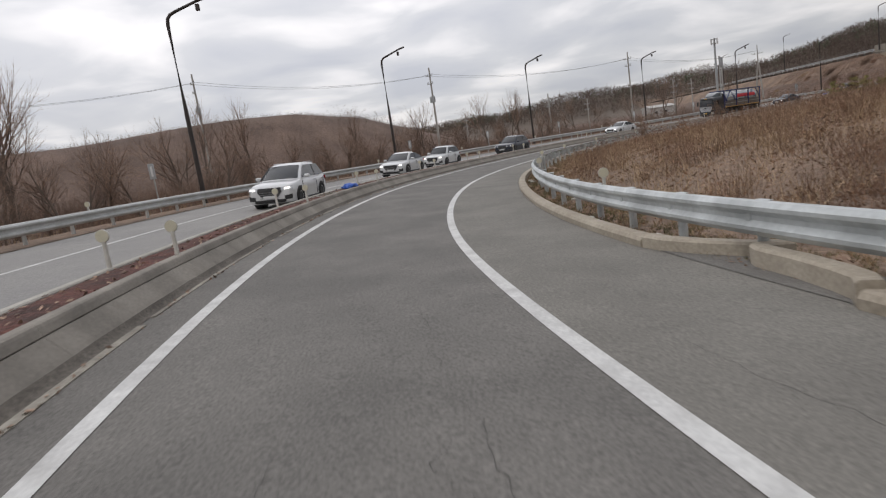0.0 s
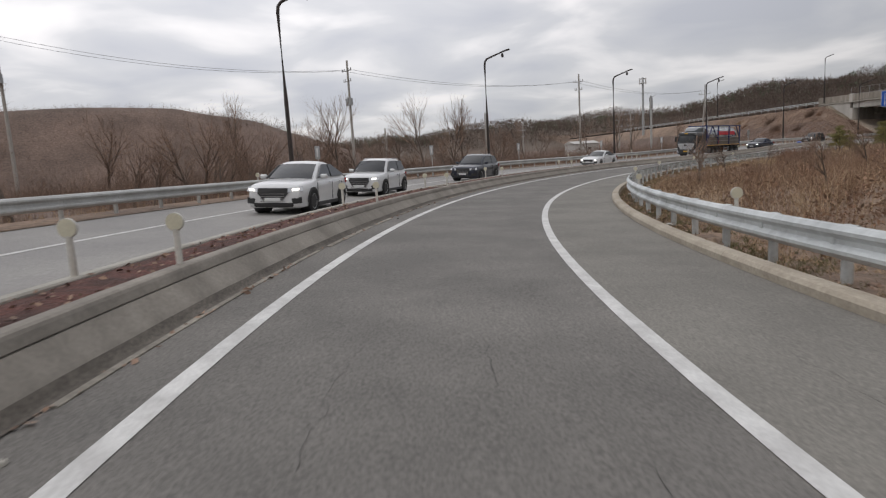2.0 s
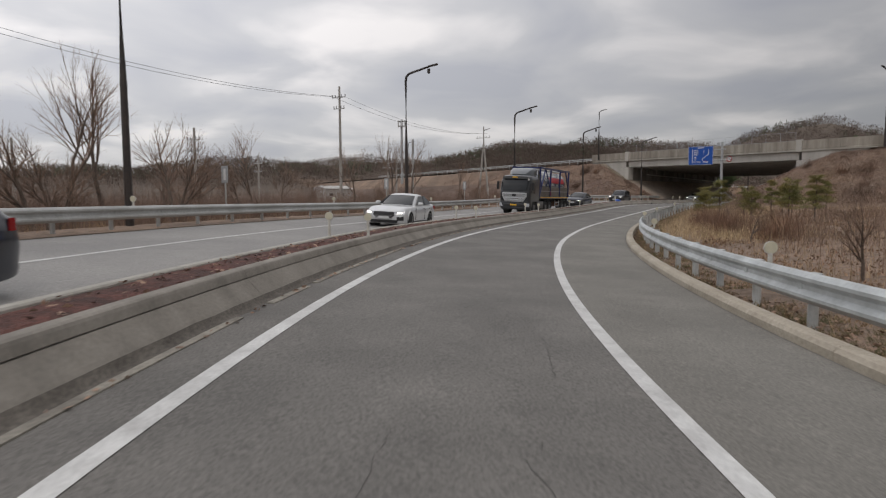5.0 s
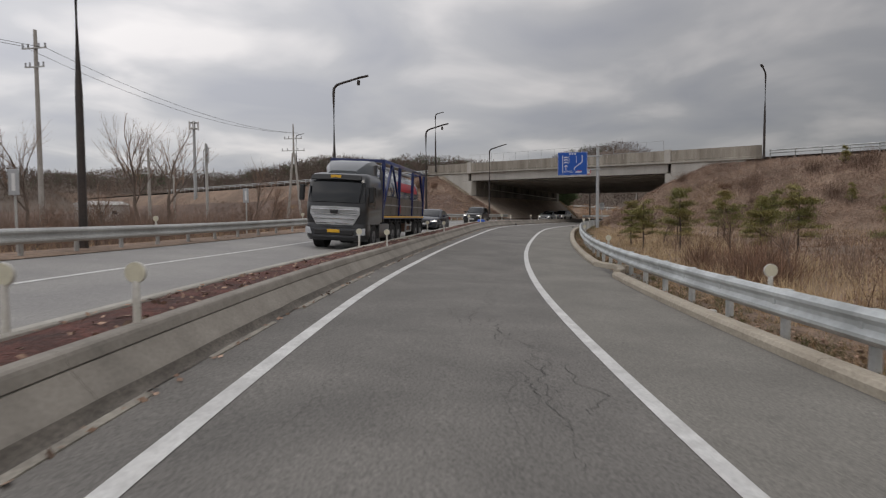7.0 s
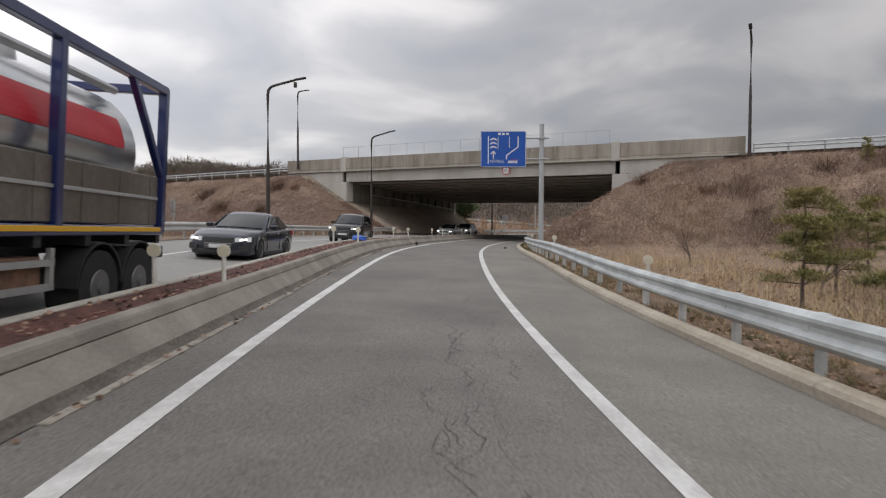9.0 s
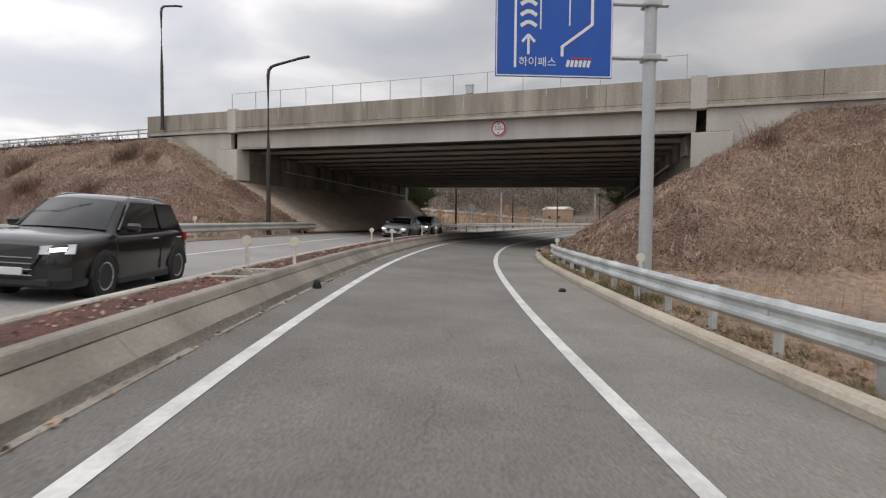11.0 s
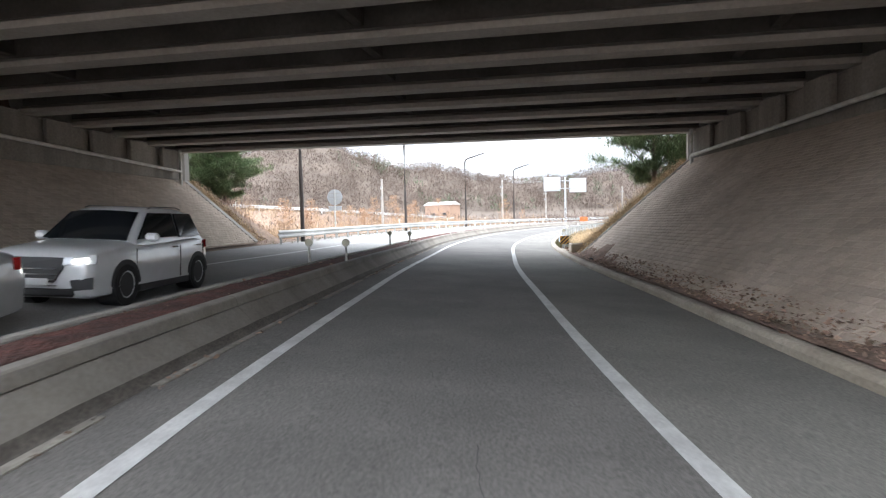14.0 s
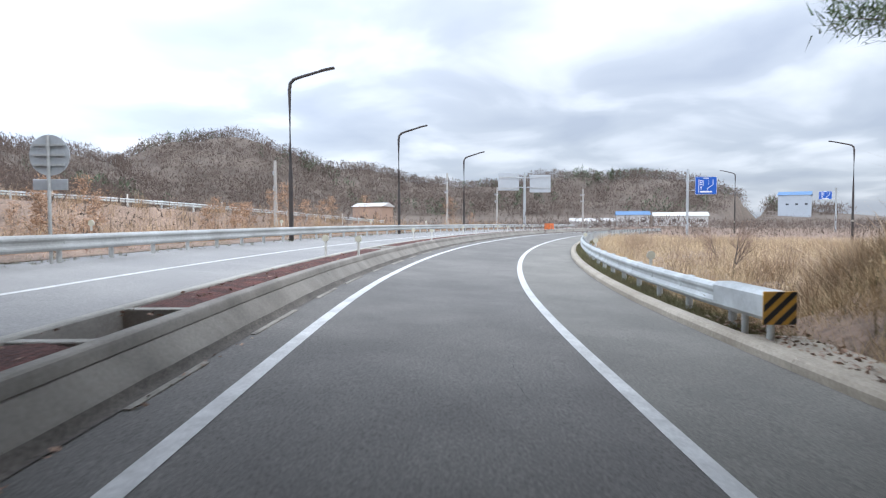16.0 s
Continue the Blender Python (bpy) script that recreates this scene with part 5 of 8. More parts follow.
# ---- culvert box by the slope's end ----
cb = thing("drain_box", "low concrete drain box at the foot of the paved slope", "drain box", Matrix.Translation(on(197.9, -5.4, 0)) @ Matrix.Rotation(heading(197.9), 4, "Z"))
for nm, sx, sy, px, py in (("front_wall", 0.14, 1.6, -0.6, 0), ("back_wall", 0.14, 1.6, 0.6, 0), ("side_wall", 1.06, 0.14, 0, 0.73), ("side_wall", 1.06, 0.14, 0, -0.73)):
    bm = bmesh.new()
    box(bm, sx, sy, 0.85, Matrix.Translation((px, py, 0.16)), 0.02)
    part(nm, bm, KERB, cb)
bm = bmesh.new()
box(bm, 1.07, 1.33, 0.6, Matrix.Translation((0, 0, 0.05)))
part("silt", bm, SOIL, cb, "dry brown silt")
strip("apron", -4.35, -4.75, 195.9, 198.62, KERB, 0.142, 2, "cracked concrete edging beside the kerb", "apron")
strip("apron", -4.32, -5.3, 198.6, 201.2, KERB, 0.15, 2, "cracked concrete apron beside the kerb", "apron")

# small box on the parapet
pb = thing("junction_box", "small grey steel box standing on the bridge parapet", "junction box", Matrix.Translation((BX0 - 0.02, 115.0, deck_under(115.0) + 2.68)))
bm = bmesh.new()
box(bm, 0.22, 0.46, 0.5, Matrix.Translation((0, 0, 0.29)), 0.02)
part("case", bm, SIGN_BACK, pb)
bm = bmesh.new()
box(bm, 0.28, 0.52, 0.04, Matrix.Translation((0, 0, 0.56)), 0.01)
part("lid", bm, GALV_OLD, pb)
bm = bmesh.new()
box(bm, 0.12, 0.12, 0.06, Matrix.Translation((0, 0, 0.02)))
part("foot", bm, GALV_OLD, pb)

# far low buildings behind the trees
FAC_WHITE = material("pale_facade", (0.55, 0.54, 0.52), 0.8, amount=0.06, grain=3, stain=0.2, bump=0)
BROWN_FAC = material("tan_facade", (0.40, 0.28, 0.21), 0.85, amount=0.08, grain=3, stain=0.3, bump=0)
# blue-grey tint puts distance haze into the far block's wall colour
FAC_GREY = material("hazy_blue_grey_facade", (0.42, 0.45, 0.49), 0.8, amount=0.05, grain=3, stain=0.2, bump=0)
ROOF_BLUE = material("blue_metal_roof", (0.10, 0.20, 0.36), 0.6, amount=0.08, grain=2, stain=0.2, bump=0)
WIN_DARK = material("dark_window", (0.05, 0.055, 0.06), 0.25, amount=0.05, grain=2, stain=0.4, bump=0)


def shed(x, y, w, d, h, yaw, mat, roof, label):
    z = float(ground_height(np.array([x]), np.array([y]))[0])
    t = thing("building", label, "building", Matrix.Translation((x, y, z)) @ Matrix.Rotation(yaw, 4, "Z"))
    bm = bmesh.new()
    box(bm, w, d, h + 1, Matrix.Translation((0, 0, h / 2 - 0.5)))
    part("wall", bm, mat, t)
    bm = bmesh.new()
    vs = [bm.verts.new(p) for p in ((-w / 2 - 0.4, -d / 2 - 0.4, h), (w / 2 + 0.4, -d / 2 - 0.4, h), (w / 2 + 0.4, d / 2 + 0.4, h), (-w / 2 - 0.4, d / 2 + 0.4, h), (-w / 2 - 0.4, 0, h + d * 0.16), (w / 2 + 0.4, 0, h + d * 0.16))]
    for f in ((0, 1, 5, 4), (2, 3, 4, 5), (0, 4, 3), (1, 2, 5), (0, 3, 2, 1)):
        bm.faces.new([vs[i] for i in f])
    part("roof", bm, roof, t)
    for i in range(max(2, int(w / 4))):
        for sgn in (-1, 1):
            bm = bmesh.new()
            box(bm, 1.2, 0.1, 0.8, Matrix.Translation((-w / 2 + 2 + 4 * i, sgn * (d / 2 + 0.03), h * 0.55)))
            part("window", bm, WIN_DARK, t)
    return t


shed(330, 80, 10, 8, 4.5, radians(84), FAC_WHITE, ROOF_BLUE, "pale factory hall with a blue roof far off")
shed(326, 66, 16, 8, 3.2, radians(80), FAC_WHITE, FAC_WHITE, "low white warehouse far off")
shed(331, 93, 14, 7, 2.6, radians(88), FAC_WHITE, FAC_WHITE, "long white shed far off")
shed(80, 232, 10, 6, 4, radians(15), FAC_WHITE, FAC_WHITE, "pale block beside the highway far off")
shed(290, 158, 9, 7, 6.5, radians(75), BROWN_FAC, FAC_WHITE, "brown house among the far trees")
shed(444, -20, 14, 12, 10, radians(64), FAC_GREY, ROOF_BLUE, "pale grey block with a blue roof far off")
ob_ = thing("crash_cushion", "orange roadside crash cushion at the lane split", "crash cushion", Matrix.Translation(on(276, 5.0, 0)) @ Matrix.Rotation(heading(276), 4, "Z"))
for k in range(3):
    bm = bmesh.new()
    rod(bm, (k * 0.8, 0, 0), (k * 0.8, 0, 1.1), 0.45, 0.4, 14)
    part("drum", bm, ORANGE, ob_)

# ---- vehicles in the oncoming lane ----
GLASS = bpy.data.materials.new("tinted_glass")
GLASS.use_nodes = True
_b = GLASS.node_tree.nodes["Principled BSDF"]
_b.inputs["Base Color"].default_value = (0.010, 0.012, 0.014, 1)
_b.inputs["Roughness"].default_value = 0.08
_b.inputs["Specular IOR Level"].default_value = 0.6
TYRE = material("tyre_rubber", (0.018, 0.018, 0.018), 0.85, amount=0.2, grain=40, stain=6, bump=0.2)
RIM = material("alloy_rim", (0.66, 0.67, 0.68), 0.35, 0.25, amount=0.08, grain=20, stain=4, bump=0)
TRIM_BLACK = material("black_plastic_trim", (0.02, 0.02, 0.021), 0.55, amount=0.1, grain=30, stain=3, bump=0.02)
CHROME = material("chrome_trim", (0.62, 0.63, 0.64), 0.2, 0.9, amount=0.03, grain=20, stain=4, bump=0)
PLATE = material("plain_white_plate", (0.62, 0.63, 0.63), 0.5, amount=0.03, grain=30, stain=5, bump=0)
TAIL = material("red_tail_lamp", (0.30, 0.01, 0.012), 0.25, amount=0.05, grain=30, stain=5, bump=0)
LAMPGLASS = material("clear_lamp_cover", (0.55, 0.57, 0.6), 0.12, 0.2, amount=0.04, grain=30, stain=5, bump=0)


def glow(name, col, k):
    m = bpy.data.materials.new(name)
    m.use_nodes = True
    b = m.node_tree.nodes["Principled BSDF"]
    b.inputs["Base Color"].default_value = (0.8, 0.8, 0.8, 1)
    b.inputs["Emission Color"].default_value = (*col, 1)
    b.inputs["Emission Strength"].default_value = k
    return m


LIT = glow("lit_headlamp", (1.0, 0.97, 0.9), 3.0)


def car_paint(name, c):
    m = material(name, c, 0.28, 0.15, amount=0.03, grain=6, stain=0.8, bump=0)
    b = m.node_tree.nodes["Principled BSDF"]
    b.inputs["Specular IOR Level"].default_value = 0.3
    b.inputs["Coat Weight"].default_value = 0.9
    b.inputs["Coat Roughness"].default_value = 0.06
    return m


PAINTS = {"white": car_paint("white_car_paint", (0.68, 0.69, 0.70)), "dark": car_paint("dark_blue_car_paint", (0.014, 0.018, 0.032)),
          "black": car_paint("black_car_paint", (0.012, 0.012, 0.013)), "silver": car_paint("silver_car_paint", (0.45, 0.46, 0.46))}


def loft(bm, rings):
    rows = [[bm.verts.new(p) for p in r] for r in rings]
    n = len(rows[0])
    for a, b in zip(rows, rows[1:]):
        for k in range(n - 1):
            bm.faces.new((a[k], a[k + 1], b[k + 1], b[k]))
        bm.faces.new((a[n - 1], a[0], b[0], b[n - 1]))
    bm.faces.new(rows[0][::-1])
    bm.faces.new(rows[-1])


def glide(rings, n):
    """More rings between the given ones, on smooth curves."""
    p = np.array(rings, float)
    out = []
    for i in range(len(p) - 1):
        a, b, c, d = p[max(i - 1, 0)], p[i], p[i + 1], p[min(i + 2, len(p) - 1)]
        h1 = max(abs(c[0, 0] - b[0, 0]), 0.02)
        h0, h2 = max(abs(b[0, 0] - a[0, 0]), 0.02), max(abs(d[0, 0] - c[0, 0]), 0.02)
        m1 = (c - a) / (h0 + h1) * h1 if i else c - b
        m2 = (d - b) / (h1 + h2) * h1 if i < len(p) - 2 else c - b
        for k in range(n):
            u = k / n
            out.append((2 * u**3 - 3 * u**2 + 1) * b + (u**3 - 2 * u**2 + u) * m1 + (3 * u**2 - 2 * u**3) * c + (u**3 - u**2) * m2)
    out.append(p[-1])
    return [r.tolist() for r in out]


def panel(bm, pts, out, th=0.012):
    """A pane through four or more corners, moved out by th along out."""
    n = Vector(out).normalized()
    a = [bm.verts.new(Vector(p) - n * 0.02) for p in pts]
    b = [bm.verts.new(Vector(p) + n * th) for p in pts]
    bm.faces.new(a[::-1]); bm.faces.new(b)
    for i in range(len(a)):
        bm.faces.new((a[i], a[(i + 1) % len(a)], b[(i + 1) % len(a)], b[i]))


def bowed_pane(bm, pts, out, bow, th=0.012):
    """A pane over four corners (low left, low right, high right, high left) that bulges out by bow."""
    n = Vector(out).normalized()
    a, b, c, d = [Vector(p) for p in pts]
    rows = []
    for j in range(7):
        v = j / 6
        row = []
        for i in range(13):
            u = i / 12
            p = (a * (1 - u) + b * u) * (1 - v) + (d * (1 - u) + c * u) * v
            row.append(bm.verts.new(p + n * (th + bow * (1 - (2 * u - 1) ** 2) + 0.35 * bow * (1 - (2 * v - 1) ** 2))))
        rows.append(row)
    for p, q in zip(rows, rows[1:]):
        for i in range(12):
            bm.faces.new((p[i], p[i + 1], q[i + 1], q[i]))
    bmesh.ops.recalc_face_normals(bm, faces=bm.faces)
    bmesh.ops.solidify(bm, geom=bm.faces[:], thickness=0.02)


def wheel(parent, x, y, r, width, spokes=5):
    sgn = 1 if y > 0 else -1
    w = tagged(new("wheel"), "")
    w.parent = parent
    w.location = (x, y, r)
    bm = bmesh.new()
    prof = [(-width / 2, r * 0.66), (-width / 2, r * 0.93), (-width * 0.36, r), (width * 0.36, r), (width / 2, r * 0.93), (width / 2, r * 0.66)]
    seg = 28
    rows = [[bm.verts.new((rr * math.cos(2 * math.pi * k / seg), a, rr * math.sin(2 * math.pi * k / seg))) for a, rr in prof] for k in range(seg)]
    for k in range(seg):
        a, b = rows[k], rows[(k + 1) % seg]
        for j in range(len(prof)):
            bm.faces.new((a[j], a[(j + 1) % len(prof)], b[(j + 1) % len(prof)], b[j]))
    part("tyre", bm, TYRE, w, smooth=False)
    bm = bmesh.new()
    rod(bm, (0, sgn * width * 0.1, 0), (0, sgn * width * 0.14, 0), r * 0.67, seg=24)
    part("rim_back", bm, TRIM_BLACK, w)
    bm = bmesh.new()
    for k in range(spokes):
        a = 2 * math.pi * k / spokes
        box(bm, r * 0.62, 0.03, r * 0.17, Matrix.Translation((0.33 * r * math.cos(a), sgn * width * 0.34, 0.33 * r * math.sin(a))) @ Matrix.Rotation(-a, 4, "Y"), 0.006)
    rod(bm, (0, sgn * width * 0.2, 0), (0, sgn * width * 0.42, 0), r * 0.14, seg=14)
    for k in range(24):
        a = 2 * math.pi * k / 24
        box(bm, 0.035, width * 0.5, r * 0.19, Matrix.Translation((0.645 * r * math.cos(a), sgn * width * 0.2, 0.645 * r * math.sin(a))) @ Matrix.Rotation(-a, 4, "Y"))
    part("rim", bm, RIM, w)
    return w


def car(kind, paint, label, s, lat=5.95, lit=True):
    """A car whose nose points along local -x. kind: suv, coupe_suv, box_suv, sedan."""
    K = {"suv": dict(L=4.75, W=1.90, H=1.69, belt=1.07, hood=1.03, nose=0.90, wb=2.77, r=0.365, ws0=1.12, ws1=2.12, r1=3.85, r2=4.62, clear=0.2),
         "coupe_suv": dict(L=4.5, W=1.86, H=1.57, belt=1.03, hood=1.0, nose=0.88, wb=2.68, r=0.365, ws0=1.12, ws1=2.12, r1=3.05, r2=4.42, clear=0.2),
         "box_suv": dict(L=4.2, W=1.80, H=1.62, belt=1.03, hood=1.02, nose=0.90, wb=2.6, r=0.345, ws0=1.06, ws1=1.86, r1=3.55, r2=4.08, clear=0.19),
         "sedan": dict(L=4.85, W=1.87, H=1.45, belt=0.94, hood=0.91, nose=0.74, wb=2.85, r=0.34, ws0=1.42, ws1=2.42, r1=3.3, r2=4.42, clear=0.15)}[kind]
    L, W, H, belt, hood, nose, r = K["L"], K["W"], K["H"], K["belt"], K["hood"], K["nose"], K["r"]
    c, hw = K["clear"], K["W"] / 2
    t = thing("car", label, "car", Matrix.Translation(on(s, lat, 0.0)) @ Matrix.Rotation(heading(s), 4, "Z") @ Matrix.Rotation(-math.atan(CROSSFALL) * -1, 4, "X"), group="cars in the oncoming lane")
    fx, rx = 0.92, 0.92 + K["wb"]
    # lower body
    tail_z = belt + 0.04 if kind != "sedan" else belt + 0.06
    sec = [(0.0, 0.60, c + 0.16, nose - 0.24), (0.03, 0.78, c + 0.06, nose - 0.12), (0.10, 0.88, c + 0.02, nose - 0.03), (0.24, 0.945, c, nose + 0.035), (0.5, 0.98, c, hood - 0.045), (0.85, 0.995, c, hood - 0.012),
           (K["ws0"] + 0.08, 1.0, c, hood + 0.012), (K["ws0"] + 0.5, 1.0, c, belt - 0.005), (L * 0.45, 1.0, c, belt), (L * 0.6, 1.0, c, belt + 0.015), (L * 0.75, 1.0, c, tail_z), (L - 0.7, 0.995, c, tail_z),
           (L - 0.35, 0.965, c + 0.02, tail_z - 0.005), (L - 0.13, 0.92, c + 0.05, tail_z - 0.06), (L - 0.03, 0.86, c + 0.1, tail_z - 0.14), (L, 0.78, c + 0.2, tail_z - 0.24)]
    rings = []
    for x, k, zb, zt in sec:
        w = hw * k
        hgt = zt - zb
        half = [(0, zt + 0.035), (w * 0.3, zt + 0.032), (w * 0.55, zt + 0.022), (w * 0.72, zt + 0.008), (w * 0.84, zt - 0.012), (w * 0.915, zt - 0.045), (w * 0.95, zt - 0.09), (w * 0.968, zt - hgt * 0.26), (w * 0.99, zt - hgt * 0.36),
                (w, zt - hgt * 0.46), (w * 0.992, zt - hgt * 0.58), (w * 0.975, zb + hgt * 0.26), (w * 0.985, zb + hgt * 0.16), (w * 0.96, zb + 0.04), (w * 0.86, zb), (0, zb)]
        rings.append([(x, y, z) for y, z in half] + [(x, -y, z) for y, z in half[-2:0:-1]])
    bm = bmesh.new()
    loft(bm, glide(rings, 3))
    part("body", bm, paint, t, smooth=True)
    # cabin: a rounded shell whose screen is bowed in plan
    tw, bw = hw * 0.735, hw * 0.925
    x0, x1, x2, x3 = K["ws0"], K["ws1"], K["r1"], K["r2"]
    zr = H
    dz = zr - belt

    def screen(v):
        """Place, height and half width of the windscreen at share v of its rise."""
        return x0 + (x1 - x0) * (0.9 * v + 0.1 * v * v), belt - 0.02 + (dz - 0.02) * (1.12 * v - 0.12 * v * v), bw + (tw - bw) * v

    prof = [(*screen(v), 0.22 - 0.10 * v) for v in (0.0, 0.25, 0.5, 0.75, 0.97)]
    prof += [(x1 + (x2 - x1) * u, zr - 0.02 + 0.075 * u * (1 - u) * 2 - 0.02 * u, tw + 0.015 * u * (1 - u) * 4 - 0.012 * u, 0.12 - 0.22 * u) for u in (0.16, 0.42, 0.7, 0.95)]
    prof += [(x2 + (x3 - x2) * u, zr - 0.04 - (dz - 0.06) * (u ** 1.25), tw - 0.012 + (bw - 0.03 - tw) * u, -0.12) for u in (0.28, 0.55, 0.8, 1.0)]
    cab = []
    for x, zt, wt, bow in prof:
        low = belt - 0.06
        side = max(zt - 0.07, low + 0.004)
        q = [(0, zt + 0.022), (wt * 0.35, zt + 0.019), (wt * 0.62, zt + 0.01), (wt * 0.8, zt - 0.006), (wt * 0.92, max(zt - 0.028, low + 0.008)), (wt * 0.985, side), (wt + (bw - wt) * 0.5 + 0.012, (side + low) / 2), (bw, low), (0, low)]
        cab.append([(x + bow * (y / bw) ** 2, y, z) for y, z in q] + [(x + bow * (y / bw) ** 2, -y, z) for y, z in q[-2:0:-1]])
    bm = bmesh.new()
    loft(bm, glide(cab, 3))
    part("cabin", bm, paint, t, smooth=True)

    def edge(x, u):
        """Half width of the cabin at height share u."""
        return bw + (tw - bw) * u + 0.016

    bm = bmesh.new()
    rows = []
    for j in range(9):
        v = 0.07 + 0.84 * j / 8
        x, zt, wt = screen(v)
        rows.append([bm.verts.new((x + (0.22 - 0.10 * v) * (u * wt * 0.86 / bw) ** 2 - 0.016, u * wt * 0.86, zt + 0.030 - 0.022 * u * u)) for u in np.linspace(-1, 1, 13)])
    for p, q in zip(rows, rows[1:]):
        for i in range(12):
            bm.faces.new((p[i], p[i + 1], q[i + 1], q[i]))
    bmesh.ops.recalc_face_normals(bm, faces=bm.faces)
    bmesh.ops.solidify(bm, geom=bm.faces[:], thickness=0.02)
    part("windscreen", bm, GLASS, t, "dark tinted windscreen", smooth=True)
    rv = Vector((dz, 0, (x3 - x2)))
    bm = bmesh.new()
    panel(bm, [(x3 - (x3 - x2) * 0.16, bw * 0.8, belt + 0.10), (x3 - (x3 - x2) * 0.16, -bw * 0.8, belt + 0.10), (x2 + (x3 - x2) * 0.16, -tw * 0.84, zr - 0.12), (x2 + (x3 - x2) * 0.16, tw * 0.84, zr - 0.12)], rv, 0.03)
    part("rear_window", bm, GLASS, t)
    mid = (x1 + x2) / 2 + 0.08
    for sgn in (-1, 1):
        nrm = Vector((0, sgn * dz, (bw - tw)))
        u1 = 0.84
        for a0, a1, b0, b1 in ((x0 + 0.30, mid - 0.05, x1 + 0.06, mid - 0.05), (mid + 0.05, x3 - 0.40, mid + 0.05, x2 - 0.05)):
            bm = bmesh.new()
            panel(bm, [(a0, sgn * edge(a0, 0.04), belt + 0.04), (a1, sgn * edge(a1, 0.04), belt + 0.06), (b1, sgn * edge(b1, u1), belt + dz * u1), (b0, sgn * edge(b0, u1), belt + dz * u1)], nrm, 0.022)
            part("side_window", bm, GLASS, t)
        # wheel arches and sills
        for wx in (fx, rx):
            bm = bmesh.new()
            seg = 18
            inn, out_ = r * 1.02, r * 1.2
            vs = []
            for k in range(seg + 1):
                a = math.pi * k / seg
                for rr, yy_ in ((inn, hw - 0.05), (out_, hw - 0.012), (out_, hw + 0.012), (inn, hw + 0.012)):
                    vs.append(bm.verts.new((wx + rr * math.cos(a), sgn * yy_, r + rr * math.sin(a))))
            for k in range(seg):
                for j in range(4):
                    bm.faces.new((vs[4 * k + j], vs[4 * k + (j + 1) % 4], vs[4 * k + 4 + (j + 1) % 4], vs[4 * k + 4 + j]))
            part("wheel_arch", bm, TRIM_BLACK if kind != "sedan" else paint, t)
            bm = bmesh.new()
            rod(bm, (wx, sgn * (hw - 0.34), r), (wx, sgn * (hw + 0.004), r), r * 1.04, seg=24)
            part("wheel_well", bm, TRIM_BLACK, t)
            wheel(t, wx, sgn * (hw - 0.09), r, 0.22)
        bm = bmesh.new()
        box(bm, K["wb"] - 2.3 * r, 0.06, 0.12, Matrix.Translation(((fx + rx) / 2, sgn * (hw - 0.02), c + 0.05)), 0.02)
        part("sill", bm, TRIM_BLACK, t)
        for xx_ in (mid, mid + 0.98, x0 + 0.18):
            bm = bmesh.new()
            box(bm, 0.006, 0.02, belt - c - 0.25, Matrix.Translation((xx_, sgn * (hw - 0.004), (belt + c) / 2 + 0.02)))
            part("door_gap", bm, TRIM_BLACK, t)
        for xx_ in (mid - 0.22, mid + 0.78):
            bm = bmesh.new()
            box(bm, 0.2, 0.035, 0.03, Matrix.Translation((xx_, sgn * (hw - 0.005), belt - 0.13)), 0.01)
            part("door_handle", bm, CHROME, t)
        bm = bmesh.new()
        box(bm, 0.14, 0.24, 0.15, Matrix.Translation((x0 + 0.48, sgn * (hw + 0.10), belt + 0.08)), 0.045)
        part("mirror", bm, paint, t)
        # lamps
        bm = bmesh.new()
        panel(bm, [(-0.01, sgn * hw * 0.50, nose - 0.19), (0.03, sgn * hw * 0.50, nose - 0.07), (0.24, sgn * hw * 0.93, nose - 0.03), (0.17, sgn * hw * 0.96, nose - 0.17)], (-1, sgn * 0.45, 0.15), 0.03)
        part("headlight", bm, LAMPGLASS, t)
        if lit:
            bm = bmesh.new()
            panel(bm, [(0.04, sgn * hw * 0.64, nose - 0.155), (0.06, sgn * hw * 0.64, nose - 0.10), (0.15, sgn * hw * 0.84, nose - 0.08), (0.11, sgn * hw * 0.84, nose - 0.135)], (-1, sgn * 0.45, 0.15), 0.05)
            part("running_light", bm, LIT, t)
        bm = bmesh.new()
        panel(bm, [(L - 0.12, sgn * hw * 0.5, tail_z - 0.26), (L - 0.12, sgn * hw * 0.5, tail_z - 0.12), (L - 0.30, sgn * hw * 0.94, tail_z - 0.08), (L - 0.30, sgn * hw * 0.95, tail_z - 0.24)], (1, sgn * 0.4, 0.1), 0.06)
        part("tail_light", bm, TAIL, t)
        bm = bmesh.new()
        panel(bm, [(0.0, sgn * hw * 0.66, c + 0.14), (0.0, sgn * hw * 0.62, c + 0.30), (0.13, sgn * hw * 0.93, c + 0.34), (0.12, sgn * hw * 0.93, c + 0.16)], (-1, sgn * 0.45, 0), 0.03)
        part("fog_lamp_surround", bm, TRIM_BLACK, t)
    bm = bmesh.new()
    panel(bm, [(-0.02, hw * 0.34, c + 0.26), (-0.02, -hw * 0.34, c + 0.26), (-0.02, -hw * 0.52, nose - 0.22), (0.03, -hw * 0.50, nose - 0.07), (0.03, hw * 0.50, nose - 0.07), (-0.02, hw * 0.52, nose - 0.22)], (-1, 0, 0.1), 0.02)
    part("grille", bm, TRIM_BLACK, t)
    for k in range(4):
        bm = bmesh.new()
        box(bm, 0.02, hw * 0.84, 0.016, Matrix.Translation((-0.042, 0, c + 0.22 + (nose - c - 0.46) * k / 3)))
        part("grille_bar", bm, CHROME, t)
    bm = bmesh.new()
